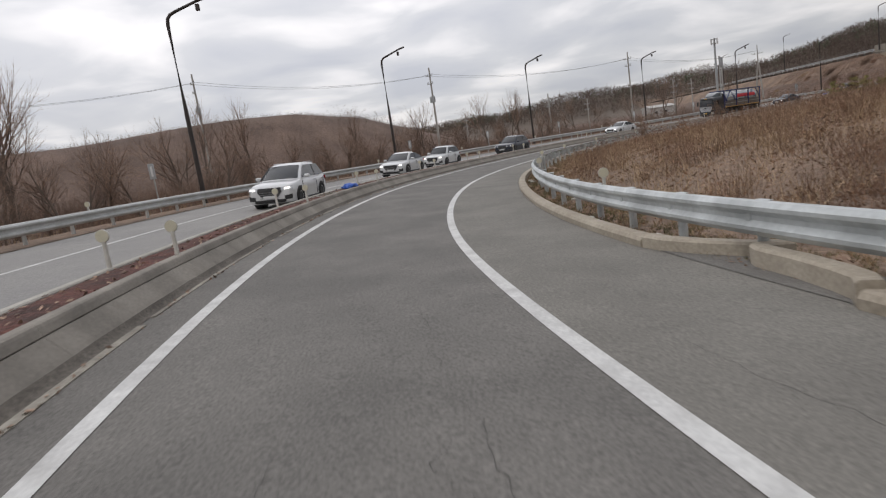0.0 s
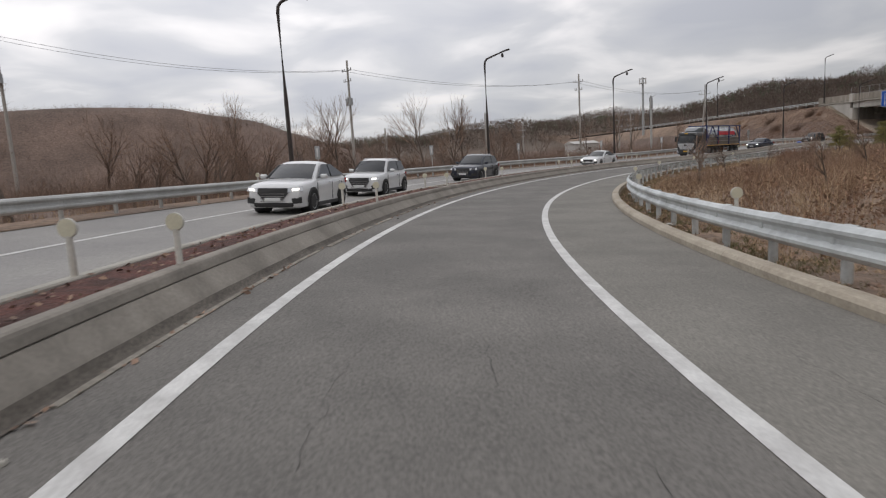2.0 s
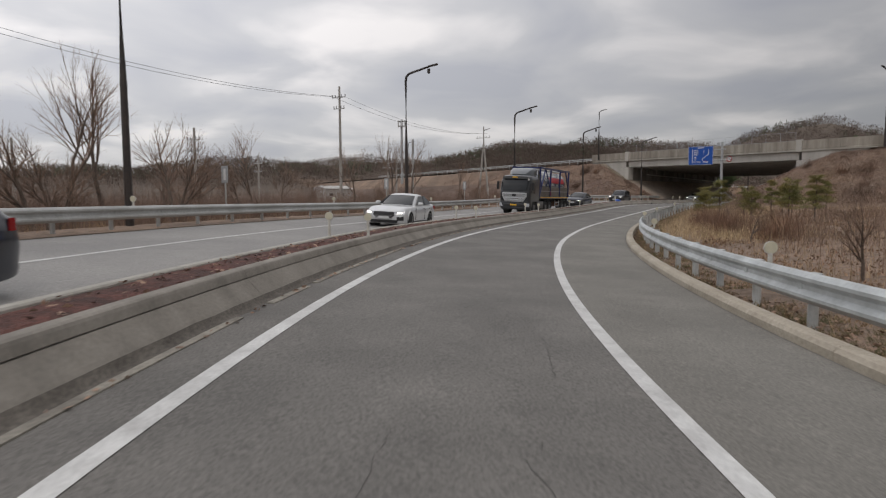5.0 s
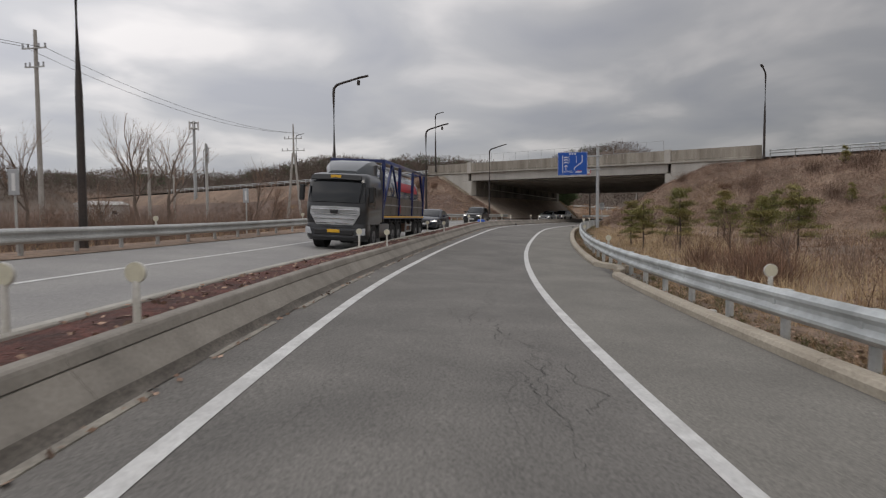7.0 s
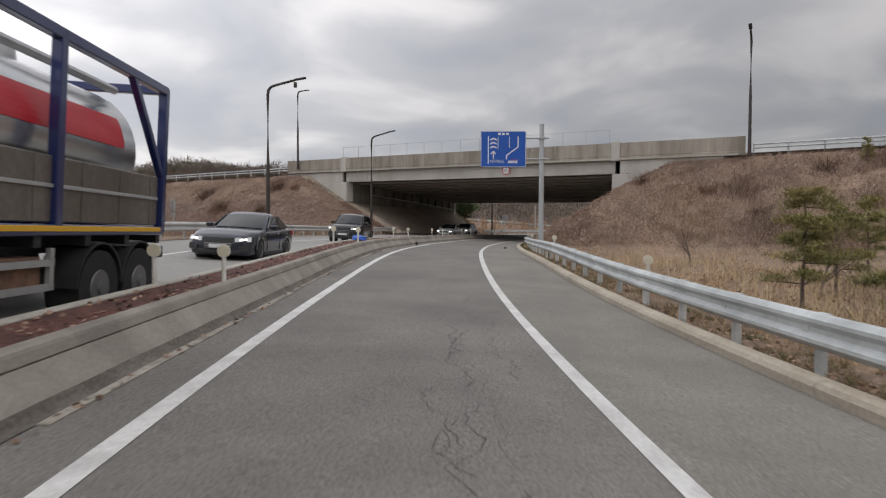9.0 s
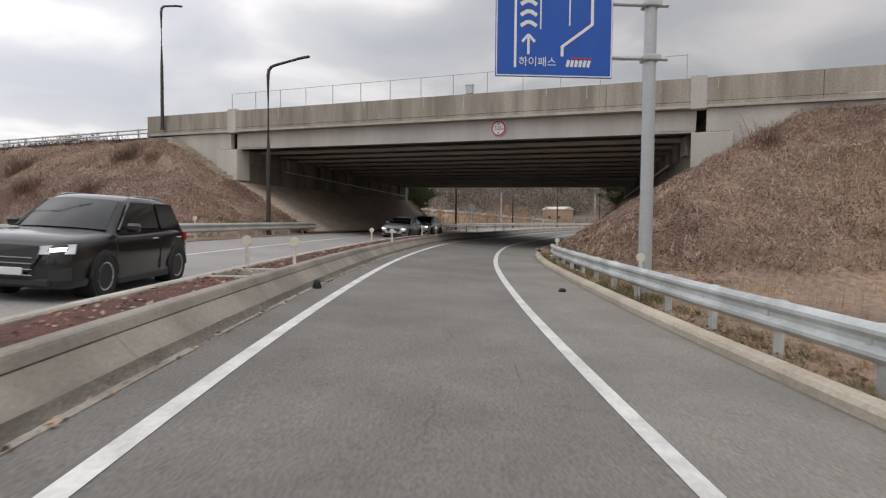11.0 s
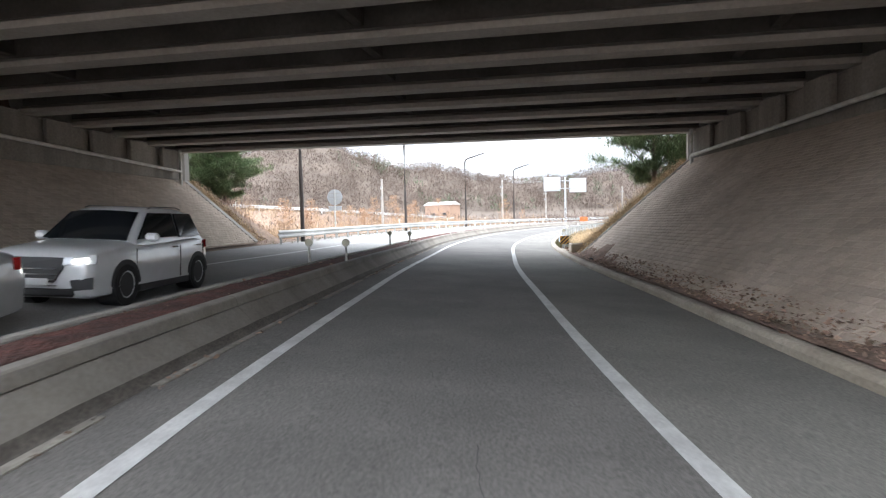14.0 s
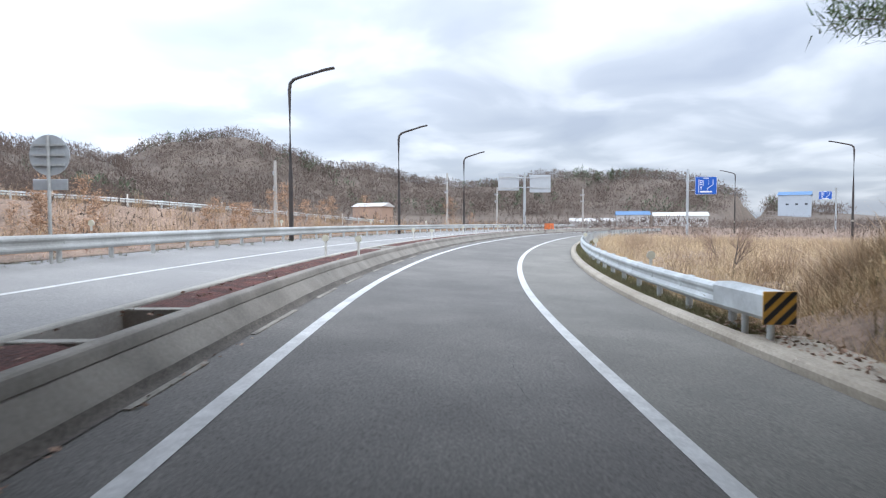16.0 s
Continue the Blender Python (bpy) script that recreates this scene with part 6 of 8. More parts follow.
    box(bm, 0.03, 0.5, 0.11, Matrix.Translation((-0.06, 0, c + 0.27)), 0.008)
    part("plate", bm, PLATE, t)
    bm = bmesh.new()
    box(bm, 0.14, hw * 1.35, 0.13, Matrix.Translation((0.045, 0, c + 0.11)), 0.03)
    part("lower_grille", bm, TRIM_BLACK, t)
    bm = bmesh.new()
    box(bm, 0.14, hw * 1.5, 0.16, Matrix.Translation((L - 0.08, 0, c + 0.2)), 0.03)
    part("rear_bumper", bm, TRIM_BLACK, t)
    if kind in ("suv", "box_suv"):
        for sgn in (-1, 1):
            bm = bmesh.new()
            tube(bm, [(x1 + 0.25, sgn * tw * 0.9, zr - 0.015), (x1 + 0.4, sgn * tw * 0.9, zr + 0.022), (x2 - 0.4, sgn * tw * 0.9, zr + 0.022), (x2 - 0.2, sgn * tw * 0.9, zr - 0.015)], 0.013, 6)
            part("roof_rail", bm, CHROME, t)
    return t


car("suv", PAINTS["white"], "white sport utility car in the oncoming lane", 23.5, 5.6)
car("coupe_suv", PAINTS["white"], "white crossover with a sloping roof and lit lamps", 40.4, 6.2)
car("box_suv", PAINTS["white"], "white compact utility car with a dark roofline", 48.4, 6.6)
car("suv", PAINTS["dark"], "dark blue sport utility car in the oncoming lane", 61.0, 6.25, lit=False)
car("sedan", PAINTS["white"], "white saloon car beside the planted median", 83.0)
car("sedan", PAINTS["dark"], "dark saloon car with lit lamps", 123.0)
car("box_suv", PAINTS["black"], "black compact car in the oncoming lane", 139.0)
car("sedan", PAINTS["silver"], "silver saloon car under the bridge", 171.0, 6.2)
car("box_suv", PAINTS["white"], "white box-shaped compact car with bright lamps", 176.7, 6.2)


def lorry(s, lat=5.6):
    t = thing("tank_truck", "black articulated lorry with a silver tank in a blue frame", "truck",
              Matrix.Translation(on(s, lat, 0.0)) @ Matrix.Rotation(heading(s + 6), 4, "Z") @ Matrix.Rotation(math.atan(CROSSFALL), 4, "X"))
    cabp = car_paint("black_lorry_paint", (0.028, 0.03, 0.034))
    cabp.node_tree.nodes["Principled BSDF"].inputs["Coat Weight"].default_value = 1.0
    blue = car_paint("blue_frame_paint", (0.014, 0.026, 0.115))
    tank_m = material("polished_tank", (0.55, 0.56, 0.57), 0.22, 0.85, amount=0.04, grain=4, stain=0.7, bump=0)
    alu = material("aluminium_skirt", (0.50, 0.51, 0.52), 0.4, 0.6, amount=0.06, grain=6, stain=1, bump=0)
    red = material("red_tank_band", (0.5, 0.02, 0.03), 0.35, amount=0.05, grain=5, stain=1, bump=0)
    board_m = material("worn_drop_side", (0.20, 0.18, 0.16), 0.38, 0.35, spots=(0.13, 0.112, 0.095), amount=0.15, grain=10, stain=1.4, bump=0.1, streak=True)
    hub_m = material("dull_dark_hub", (0.16, 0.16, 0.165), 0.5, 0.3, amount=0.1, grain=20, stain=3, bump=0)
    deflector_m = car_paint("charcoal_deflector", (0.09, 0.10, 0.11))
    rusty = material("rusty_tool_box", (0.24, 0.13, 0.08), 0.8, spots=(0.12, 0.07, 0.05), amount=0.2, grain=15, stain=3, bump=0.2)
    amber = material("amber_plate", (0.75, 0.42, 0.03), 0.5, amount=0.05, grain=20, stain=3, bump=0)

    def shell(levels):
        bm = bmesh.new()
        rings = []
        for z, x0, x1, w in levels:
            rings.append([(x0 + 0.42, w, z), (x0 + 0.17, w - 0.03, z), (x0 + 0.05, w - 0.13, z), (x0, w - 0.34, z), (x0 - 0.06, 0, z), (x0, -w + 0.34, z), (x0 + 0.05, -w + 0.13, z), (x0 + 0.17, -w + 0.03, z), (x0 + 0.42, -w, z), (x1, -w, z), (x1, w, z)])
        loft(bm, rings)
        return bm

    part("cab", shell(((1.02, 0.03, 2.2, 1.23), (1.35, 0.0, 2.2, 1.25), (1.75, 0.02, 2.2, 1.25), (2.2, 0.09, 2.2, 1.24), (2.72, 0.20, 2.2, 1.21), (2.86, 0.27, 2.2, 1.18), (2.98, 0.42, 2.18, 1.12), (3.03, 0.7, 2.15, 1.02))), cabp, t, "glossy black cab", smooth=True)
    part("front_apron", shell(((0.36, 0.12, 0.62, 1.16), (0.5, 0.03, 0.66, 1.22), (0.85, 0.0, 0.72, 1.24), (1.03, 0.03, 0.72, 1.23))), cabp, t, "black lower front", smooth=True)
    bm = bmesh.new()
    rings = [[(x, w, 2.95), (x, w, zt - 0.16), (x, w * 0.86, zt - 0.02), (x, w * 0.5, zt), (x, -w * 0.5, zt), (x, -w * 0.86, zt - 0.02), (x, -w, zt - 0.16), (x, -w, 2.95)] for x, w, zt in ((0.80, 0.62, 3.14), (1.05, 0.78, 3.32), (1.45, 0.92, 3.52), (1.85, 1.0, 3.62), (2.18, 1.04, 3.66))]
    loft(bm, rings)
    part("air_deflector", bm, deflector_m, t, "charcoal roof air deflector", smooth=True)
    bm = bmesh.new()
    bowed_pane(bm, [(0.0, 0.95, 1.84), (0.0, -0.95, 1.84), (0.17, -1.0, 2.66), (0.17, 1.0, 2.66)], (-1, 0, 0.22), 0.075, 0.035)
    part("windscreen", bm, GLASS, t, "wide dark windscreen", smooth=True)
    for sgn in (-1, 1):
        bm = bmesh.new()
        panel(bm, [(0.03, sgn * 0.95, 1.84), (0.12, sgn * 1.13, 1.86), (0.28, sgn * 1.12, 2.62), (0.20, sgn * 1.0, 2.66)], (-1, sgn * 0.8, 0.2), 0.03)
        part("windscreen_corner", bm, GLASS, t)
    bm = bmesh.new()
    panel(bm, [(0.02, 1.02, 2.72), (-0.05, 0, 2.74), (0.02, -1.02, 2.72), (0.12, -1.0, 2.9), (0.06, 0, 2.93), (0.12, 1.0, 2.9)], (-1, 0, 0.3), 0.05)
    part("sun_visor", bm, TRIM_BLACK, t, "dark sun visor above the windscreen")
    for q in (-0.5, 0.1):
        bm = bmesh.new()
        rod(bm, (-0.06, q, 1.86), (-0.02, q + 0.55, 1.96), 0.015, seg=6)
        part("wiper", bm, TRIM_BLACK, t)
    bm = bmesh.new()
    panel(bm, [(-0.03, 0.74, 0.98), (-0.07, 0, 0.98), (-0.03, -0.74, 0.98), (-0.01, -1.0, 1.42), (-0.0, -0.98, 1.68), (-0.06, 0, 1.70), (0.0, 0.98, 1.68), (-0.01, 1.0, 1.42)], (-1, 0, 0), 0.04)
    part("grille", bm, alu, t, "silver ribbed grille")
    for k in range(4):
        bm = bmesh.new()
        box(bm, 0.04, 1.5 + 0.12 * k, 0.045, Matrix.Translation((-0.115, 0, 1.06 + 0.17 * k)), 0.012)
        part("grille_bar", bm, CHROME, t)
    bm = bmesh.new()
    box(bm, 0.03, 0.32, 0.13, Matrix.Translation((-0.14, 0, 1.49)), 0.01)
    part("badge", bm, TRIM_BLACK, t, "plain dark oval badge")
    bm = bmesh.new()
    panel(bm, [(-0.03, 0.86, 0.5), (-0.06, 0, 0.5), (-0.03, -0.86, 0.5), (0.0, -1.0, 0.86), (-0.06, 0, 0.88), (0.0, 1.0, 0.86)], (-1, 0, 0), 0.05)
    part("bumper", bm, cabp, t)
    bm = bmesh.new()
    box(bm, 0.10, 1.6, 0.2, Matrix.Translation((-0.09, 0, 0.69)), 0.03)
    part("bumper_intake", bm, TRIM_BLACK, t)
    bm = bmesh.new()
    box(bm, 0.03, 0.5, 0.12, Matrix.Translation((-0.15, 0, 0.74)), 0.005)
    part("plate", bm, amber, t, "plain amber plate")
    bm = bmesh.new()
    box(bm, 0.04, 0.42, 0.13, Matrix.Translation((-0.04, 0, 2.84)), 0.01)
    part("roof_marker", bm, amber, t)
    for sgn in (-1, 1):
        bm = bmesh.new()
        panel(bm, [(-0.02, sgn * 0.78, 0.58), (0.0, sgn * 0.78, 0.80), (0.12, sgn * 1.2, 0.88), (0.12, sgn * 1.2, 0.62)], (-1, sgn * 0.3, 0), 0.06)
        part("headlight", bm, LAMPGLASS, t)
        bm = bmesh.new()
        panel(bm, [(0.35, sgn * 1.25, 1.75), (1.25, sgn * 1.25, 1.65), (1.25, sgn * 1.235, 2.5), (0.42, sgn * 1.235, 2.5)], (0, sgn, 0), 0.012)
        part("side_window", bm, GLASS, t)
        bm = bmesh.new()
        box(bm, 0.16, 0.2, 0.62, Matrix.Translation((0.12, sgn * 1.42, 2.2)), 0.04)
        box(bm, 0.08, 0.2, 0.06, Matrix.Translation((0.18, sgn * 1.3, 2.45)))
        part("mirror", bm, TRIM_BLACK, t)
        bm = bmesh.new()
        box(bm, 1.75, 0.12, 0.62, Matrix.Translation((3.02, sgn * 1.15, 0.74)), 0.05)
        part("side_skirt", bm, cabp, t)
        for xx_ in (1.35, 4.6, 5.75, 9.9, 11.1):
            bm = bmesh.new()
            rod(bm, (xx_, sgn * 0.75, 0.52), (xx_, sgn * 1.2, 0.52), 0.52, seg=28)
            part("tyre", bm, TYRE, t)
            bm = bmesh.new()
            rod(bm, (xx_, sgn * 1.1, 0.52), (xx_, sgn * 1.215, 0.52), 0.30, 0.24, seg=20)
            rod(bm, (xx_, sgn * 1.1, 0.52), (xx_, sgn * 1.25, 0.52), 0.1, 0.09, seg=12)
            part("rim", bm, hub_m, t)
            bm = bmesh.new()
            seg = 12
            vs = []
            for k in range(seg + 1):
                a = math.pi * k / seg
                for rr, yy_ in ((0.58, 0.7), (0.61, 0.7), (0.61, 1.22), (0.58, 1.22)):
                    vs.append(bm.verts.new((xx_ + rr * math.cos(a), sgn * yy_, 0.55 + rr * math.sin(a))))
            for k in range(seg):
                for j in range(4):
                    bm.faces.new((vs[4 * k + j], vs[4 * k + (j + 1) % 4], vs[4 * k + 4 + (j + 1) % 4], vs[4 * k + 4 + j]))
            part("mudguard", bm, TRIM_BLACK, t)
        bm = bmesh.new()
        for zz_ in (0.62, 0.92):
            box(bm, 1.3, 0.06, 0.08, Matrix.Translation((8.2, sgn * 1.15, zz_)))
        for xx_ in (7.6, 8.8):
            box(bm, 0.08, 0.06, 0.5, Matrix.Translation((xx_, sgn * 1.15, 0.85)))
        part("under_run_rail", bm, alu, t)
    for sgn in (-1, 1):
        bm = bmesh.new()
        box(bm, 9.4, 0.18, 0.3, Matrix.Translation((7.3, sgn * 0.45, 1.12)), 0.01)
        part("chassis_beam", bm, TRIM_BLACK, t)
        bm = bmesh.new()
        box(bm, 8.9, 0.03, 0.07, Matrix.Translation((7.3, sgn * 1.225, 1.34)), 0.005)
        part("marker_stripe", bm, amber, t, "yellow stripe along the frame's foot")
        bm = bmesh.new()
        box(bm, 1.1, 0.45, 0.42, Matrix.Translation((8.2, sgn * 0.86, 0.78)), 0.03)
        part("tool_box", bm, rusty, t, "rusty brown tool box under the frame")
        bm = bmesh.new()
        box(bm, 0.05, 0.02, 0.4, Matrix.Translation((5.85, sgn * 1.235, 1.7)), 0.005)
        part("warning_tape", bm, red, t)
        bm = bmesh.new()
        box(bm, 8.9, 0.03, 0.05, Matrix.Translation((7.3, sgn * 1.16, 1.86)), 0.005)
        part("board_rail", bm, alu, t)
    for xx_ in np.arange(3.0, 12.1, 1.1):
        bm = bmesh.new()
        box(bm, 0.14, 2.35, 0.18, Matrix.Translation((xx_, 0, 1.2)))
        part("cross_member", bm, TRIM_BLACK, t)
    # pipes and a walkway over the tank
    for yy_ in (-0.45, 0.45):
        bm = bmesh.new()
        rod(bm, (3.0, yy_, 3.62), (11.6, yy_, 3.62), 0.07, seg=8)
        part("top_pipe", bm, alu, t)
    for xx_ in (5.2, 7.3, 9.4):
        bm = bmesh.new()
        rod(bm, (xx_, 0, 3.4), (xx_, 0, 3.68), 0.26, 0.22, seg=16)
        part("manhole", bm, alu, t)
    # fairing plates behind the cab and the frame's closed front
    for sgn in (-1, 1):
        bm = bmesh.new()
        panel(bm, [(2.2, sgn * 1.2, 1.1), (2.62, sgn * 1.2, 1.1), (2.62, sgn * 1.16, 3.2), (2.2, sgn * 1.14, 3.5)], (0, sgn, 0), 0.012)
        part("side_fairing", bm, cabp, t, "black fairing behind the cab")
        bm = bmesh.new()
        panel(bm, [(2.75, sgn * 1.1, 1.4), (4.1, sgn * 1.1, 1.4), (2.75, sgn * 1.1, 3.6)], (0, sgn, 0), 0.012)
        part("corner_plate", bm, blue, t, "dark blue corner plate")
    # blue frame
    x0, x1, z0, z1 = 2.75, 11.9, 1.32, 3.72

    def bar(a, b, w=0.14):
        bm = bmesh.new()
        a, b = Vector(a), Vector(b)
        d = b - a
        box(bm, w, w, d.length + w * 0.5, Matrix.Translation((a + b) / 2) @ d.to_track_quat("Z", "Y").to_matrix().to_4x4(), 0.012)
        part("frame_bar", bm, blue, t, "dark blue frame bar")

    for sgn in (-1, 1):
        y = sgn * 1.15
        bar((x0, y, z0), (x1, y, z0)); bar((x0, y, z1), (x1, y, z1))
        for xx_ in (x0, x0 + 3.1, x0 + 6.1, x1):
            bar((xx_, y, z0), (xx_, y, z1))
        bar((x0, y, z0 + 0.1), (x0 + 1.5, y, z1), 0.11); bar((x0 + 1.5, y, z1), (x0 + 2.9, y, z0 + 0.9), 0.09)
        bar((x1 - 1.2, y, z1), (x1, y, z0 + 0.9), 0.11)
    for xx_ in (x0, x1):
        bar((xx_, -1.15, z0), (xx_, 1.15, z0)); bar((xx_, -1.15, z1), (xx_, 1.15, z1))
    bm = bmesh.new()
    seg = 32
    rings = []
    for x, rr in ((x0 + 0.15, 0.55), (x0 + 0.3, 0.85), (x0 + 0.6, 0.98), (x1 - 0.6, 0.98), (x1 - 0.3, 0.85), (x1 - 0.15, 0.55)):
        rings.append([(x, rr * math.cos(2 * math.pi * k / seg), 2.55 + rr * math.sin(2 * math.pi * k / seg)) for k in range(seg)])
    loft(bm, rings)
    part("tank", bm, tank_m, t, "polished silver tank", smooth=True)
    bm = bmesh.new()
    for sgn in (-1, 1):
        a0, a1 = radians(2), radians(30)
        vs = []
        for k in range(7):
            a = a0 + (a1 - a0) * k / 6
            vs.append((sgn * 0.99 * math.cos(a), 2.55 + 0.99 * math.sin(a)))
        rows = [[bm.verts.new((x, y, z)) for y, z in vs] for x in (x0 + 3.4, x1 - 1.0)]
        for k in range(6):
            bm.faces.new((rows[0][k], rows[0][k + 1], rows[1][k + 1], rows[1][k]))
    part("tank_band", bm, red, t, "red band along the tank")
    for sgn in (-1, 1):
        for k in range(9):
            bm = bmesh.new()
            box(bm, 0.05, 0.07, 0.8, Matrix.Translation((x0 + 0.6 + 1.02 * k, sgn * 1.12, z0 + 0.5)))
            part("skirt_rib", bm, board_m, t)
        for k in range(3):
            bm = bmesh.new()
            box(bm, 2.9, 0.05, 0.82, Matrix.Translation((x0 + 1.6 + 3.0 * k, sgn * 1.12, z0 + 0.5)), 0.015)
            part("skirt_panel", bm, board_m, t, "worn grey-brown drop-side board")
    bm = bmesh.new()
    box(bm, 0.12, 2.3, 0.2, Matrix.Translation((12.05, 0, 0.95)), 0.02)
    part("rear_bumper", bm, TRIM_BLACK, t)
    for sgn in (-1, 1):
        bm = bmesh.new()
        box(bm, 0.06, 0.5, 0.14, Matrix.Translation((12.12, sgn * 0.85, 0.98)), 0.01)
        part("tail_light", bm, TAIL, t)
    return t


lorry(104.6)

# ---- plants ----
REED = material("dry_reed", (0.46, 0.335, 0.215), 0.9, spots=(0.32, 0.22, 0.13), amount=0.2, grain=3, stain=0.5, bump=0, island=0.45)
STRAW = material("pale_straw", (0.56, 0.43, 0.27), 0.9, spots=(0.46, 0.34, 0.2), amount=0.15, grain=3, stain=0.4, bump=0, island=0.35)
TWIG = material("brown_twig", (0.287, 0.196, 0.144), 0.9, spots=(0.190, 0.129, 0.099), amount=0.2, grain=3, stain=0.5, bump=0, island=0.4)
VINE = material("dead_vine", (0.470, 0.342, 0.274), 0.92, spots=(0.280, 0.190, 0.146), amount=0.2, grain=3, stain=0.35, bump=0, island=0.3)
WEED = material("winter_weed_green", (0.13, 0.135, 0.055), 0.9, spots=(0.16, 0.13, 0.07), amount=0.2, grain=5, stain=1.5, bump=0, island=0.4)
BARK = material("grey_brown_bark", (0.16, 0.125, 0.10), 0.9, spots=(0.11, 0.085, 0.07), amount=0.25, grain=14, stain=2, bump=0.3)
NEEDLE = material("pine_needles", (0.205, 0.215, 0.075), 0.8, spots=(0.29, 0.24, 0.09), amount=0.2, grain=3, stain=0.9, bump=0, island=0.4)
NEEDLE_BIG = material("dark_pine_needles", (0.11, 0.18, 0.08), 0.8, spots=(0.15, 0.19, 0.085), amount=0.2, grain=3, stain=0.9, bump=0, island=0.4)
FARWOOD = material("far_bare_wood", (0.175, 0.136, 0.113), 0.95, spots=(0.135, 0.105, 0.088), amount=0.15, grain=0.12, stain=0.03, bump=0, island=0.15, spec=0.1)
# a spray of twigs lets light through from behind
n_, l_ = FARWOOD.node_tree.nodes, FARWOOD.node_tree.links
thru, both = n_.new("ShaderNodeBsdfTranslucent"), n_.new("ShaderNodeMixShader")
l_.new(n_["Principled BSDF"].inputs["Base Color"].links[0].from_socket, thru.inputs[0])
both.inputs[0].default_value = 0.45
l_.new(n_["Principled BSDF"].outputs[0], both.inputs[1])
l_.new(thru.outputs[0], both.inputs[2])
l_.new(both.outputs[0], n_["Material Output"].inputs[0])
FARPINE = material("far_conifer", (0.115, 0.144, 0.086), 0.95, spots=(0.098, 0.109, 0.069), amount=0.15, grain=0.5, stain=0.05, bump=0, island=0.3)


def raw_mesh(name, verts, tris, mat, parent=None):
    """A mesh from arrays of corners and triangles."""
    me = bpy.data.meshes.new(name)
    verts, tris = np.asarray(verts, np.float32), np.asarray(tris, np.int32)
    me.vertices.add(len(verts))
    me.vertices.foreach_set("co", verts.ravel())
    me.loops.add(len(tris) * 3)
    me.loops.foreach_set("vertex_index", tris.ravel())
    me.polygons.add(len(tris))
    me.polygons.foreach_set("loop_start", np.arange(len(tris), dtype=np.int32) * 3)
    me.update(calc_edges=True)
    me.materials.append(mat)
    ob = new(name, me)
    if parent is not None:
        ob.parent = parent
    return ob


def blade_arrays(base, tip, width, rng, bent=True):
    """Tapered blades, bent once: two triangles low down and one to the tip; or straight needles."""
    n = len(base)
    d = tip - base
    side = np.stack([-d[:, 1], d[:, 0], np.zeros(n)], -1) + rng.normal(0, 0.5, (n, 3)) * [1, 1, 0] * np.linalg.norm(d, axis=1)[:, None]
    side /= np.linalg.norm(side, axis=1)[:, None] + 1e-9
    side *= np.asarray(width).reshape(-1, 1) / 2
    if not bent:
        v = np.stack([base - side, base + side, tip], 1).reshape(-1, 3)
        return v, np.arange(n * 3).reshape(-1, 3)
    mid = base + d * 0.55 + np.array([0, 0, 0.06]) * np.linalg.norm(d, axis=1)[:, None]
    v = np.stack([base - side, base + side, mid - side * 0.7, mid + side * 0.7, tip], 1).reshape(-1, 3)
    k = np.arange(n)[:, None] * 5
    t = np.concatenate([k + [0, 1, 3], k + [0, 3, 2], k + [2, 3, 4]], 1).reshape(-1, 3)
    return v, t


def grass(name, x, y, h0, h1, w, mat, label, category, lean=0.35, seed=1, sink=0.05, keep=None):
    rng = np.random.default_rng(seed)
    z = ground_height(x, y)
    s, lat, _ = station(x, y)
    ok = (lat < kerb_min(s) - 1.0) | (lat > 12.0 + np.where(s > 190, -0.6, 0))
    under = (x > BX0 - 1.0) & (x < BX1 + 0.2) & (y > y_right(x) - 0.3) & (y < y_left(x) + 1.0)
    ok &= ~under
    if keep is not None:
        ok &= keep(x, y, z, s, lat)
    x, y, z = x[ok], y[ok], z[ok]
    n = len(x)
    hh = rng.uniform(h0, h1, n) * (0.65 + 0.7 * rng.random(n))
    a = rng.uniform(0, 2 * np.pi, n)
    ln = np.abs(rng.normal(0, lean, n)) * hh
    base = np.stack([x, y, z - sink], -1)
    tip = base + np.stack([np.cos(a) * ln, np.sin(a) * ln, hh], -1)
    v, t = blade_arrays(base, tip, rng.uniform(0.6, 1.4, n) * w, rng, name not in ("brush", "thicket", "dead_vines", "meadow_grass"))
    return tagged(raw_mesh(name, v, t, mat), label, category, kind="stuff")


def road_band(n, s0, s1, l0, l1, rng, clump=0.0, per=1):
    """Random places along the road, gathered in clumps."""
    m = max(1, n // per)
    s, l = rng.uniform(s0, s1, m), rng.uniform(min(l0, l1), max(l0, l1), m)
    x = np.interp(s, STATION, LINE[:, 0]) - np.interp(s, STATION, TANGENT[:, 1]) * l
    y = np.interp(s, STATION, LINE[:, 1]) + np.interp(s, STATION, TANGENT[:, 0]) * l
    x, y = np.repeat(x, per), np.repeat(y, per)
    if clump:
        x, y = x + rng.normal(0, clump, len(x)), y + rng.normal(0, clump, len(y))
    return x, y


HEAP_BRUSH = material("shrub_twigs", (0.196, 0.127, 0.092), 0.95, spots=(0.138, 0.092, 0.069), amount=0.2, grain=3, stain=0.5, bump=0, island=0.4)
RUST_TWIG = material("rust_brown_twigs", (0.28, 0.165, 0.11), 0.95, spots=(0.16, 0.1, 0.07), amount=0.2, grain=3, stain=0.5, bump=0, island=0.4)
R = np.random.default_rng(11)
OFF_BANK = lambda x, y, z, s, lat: z < 1.9
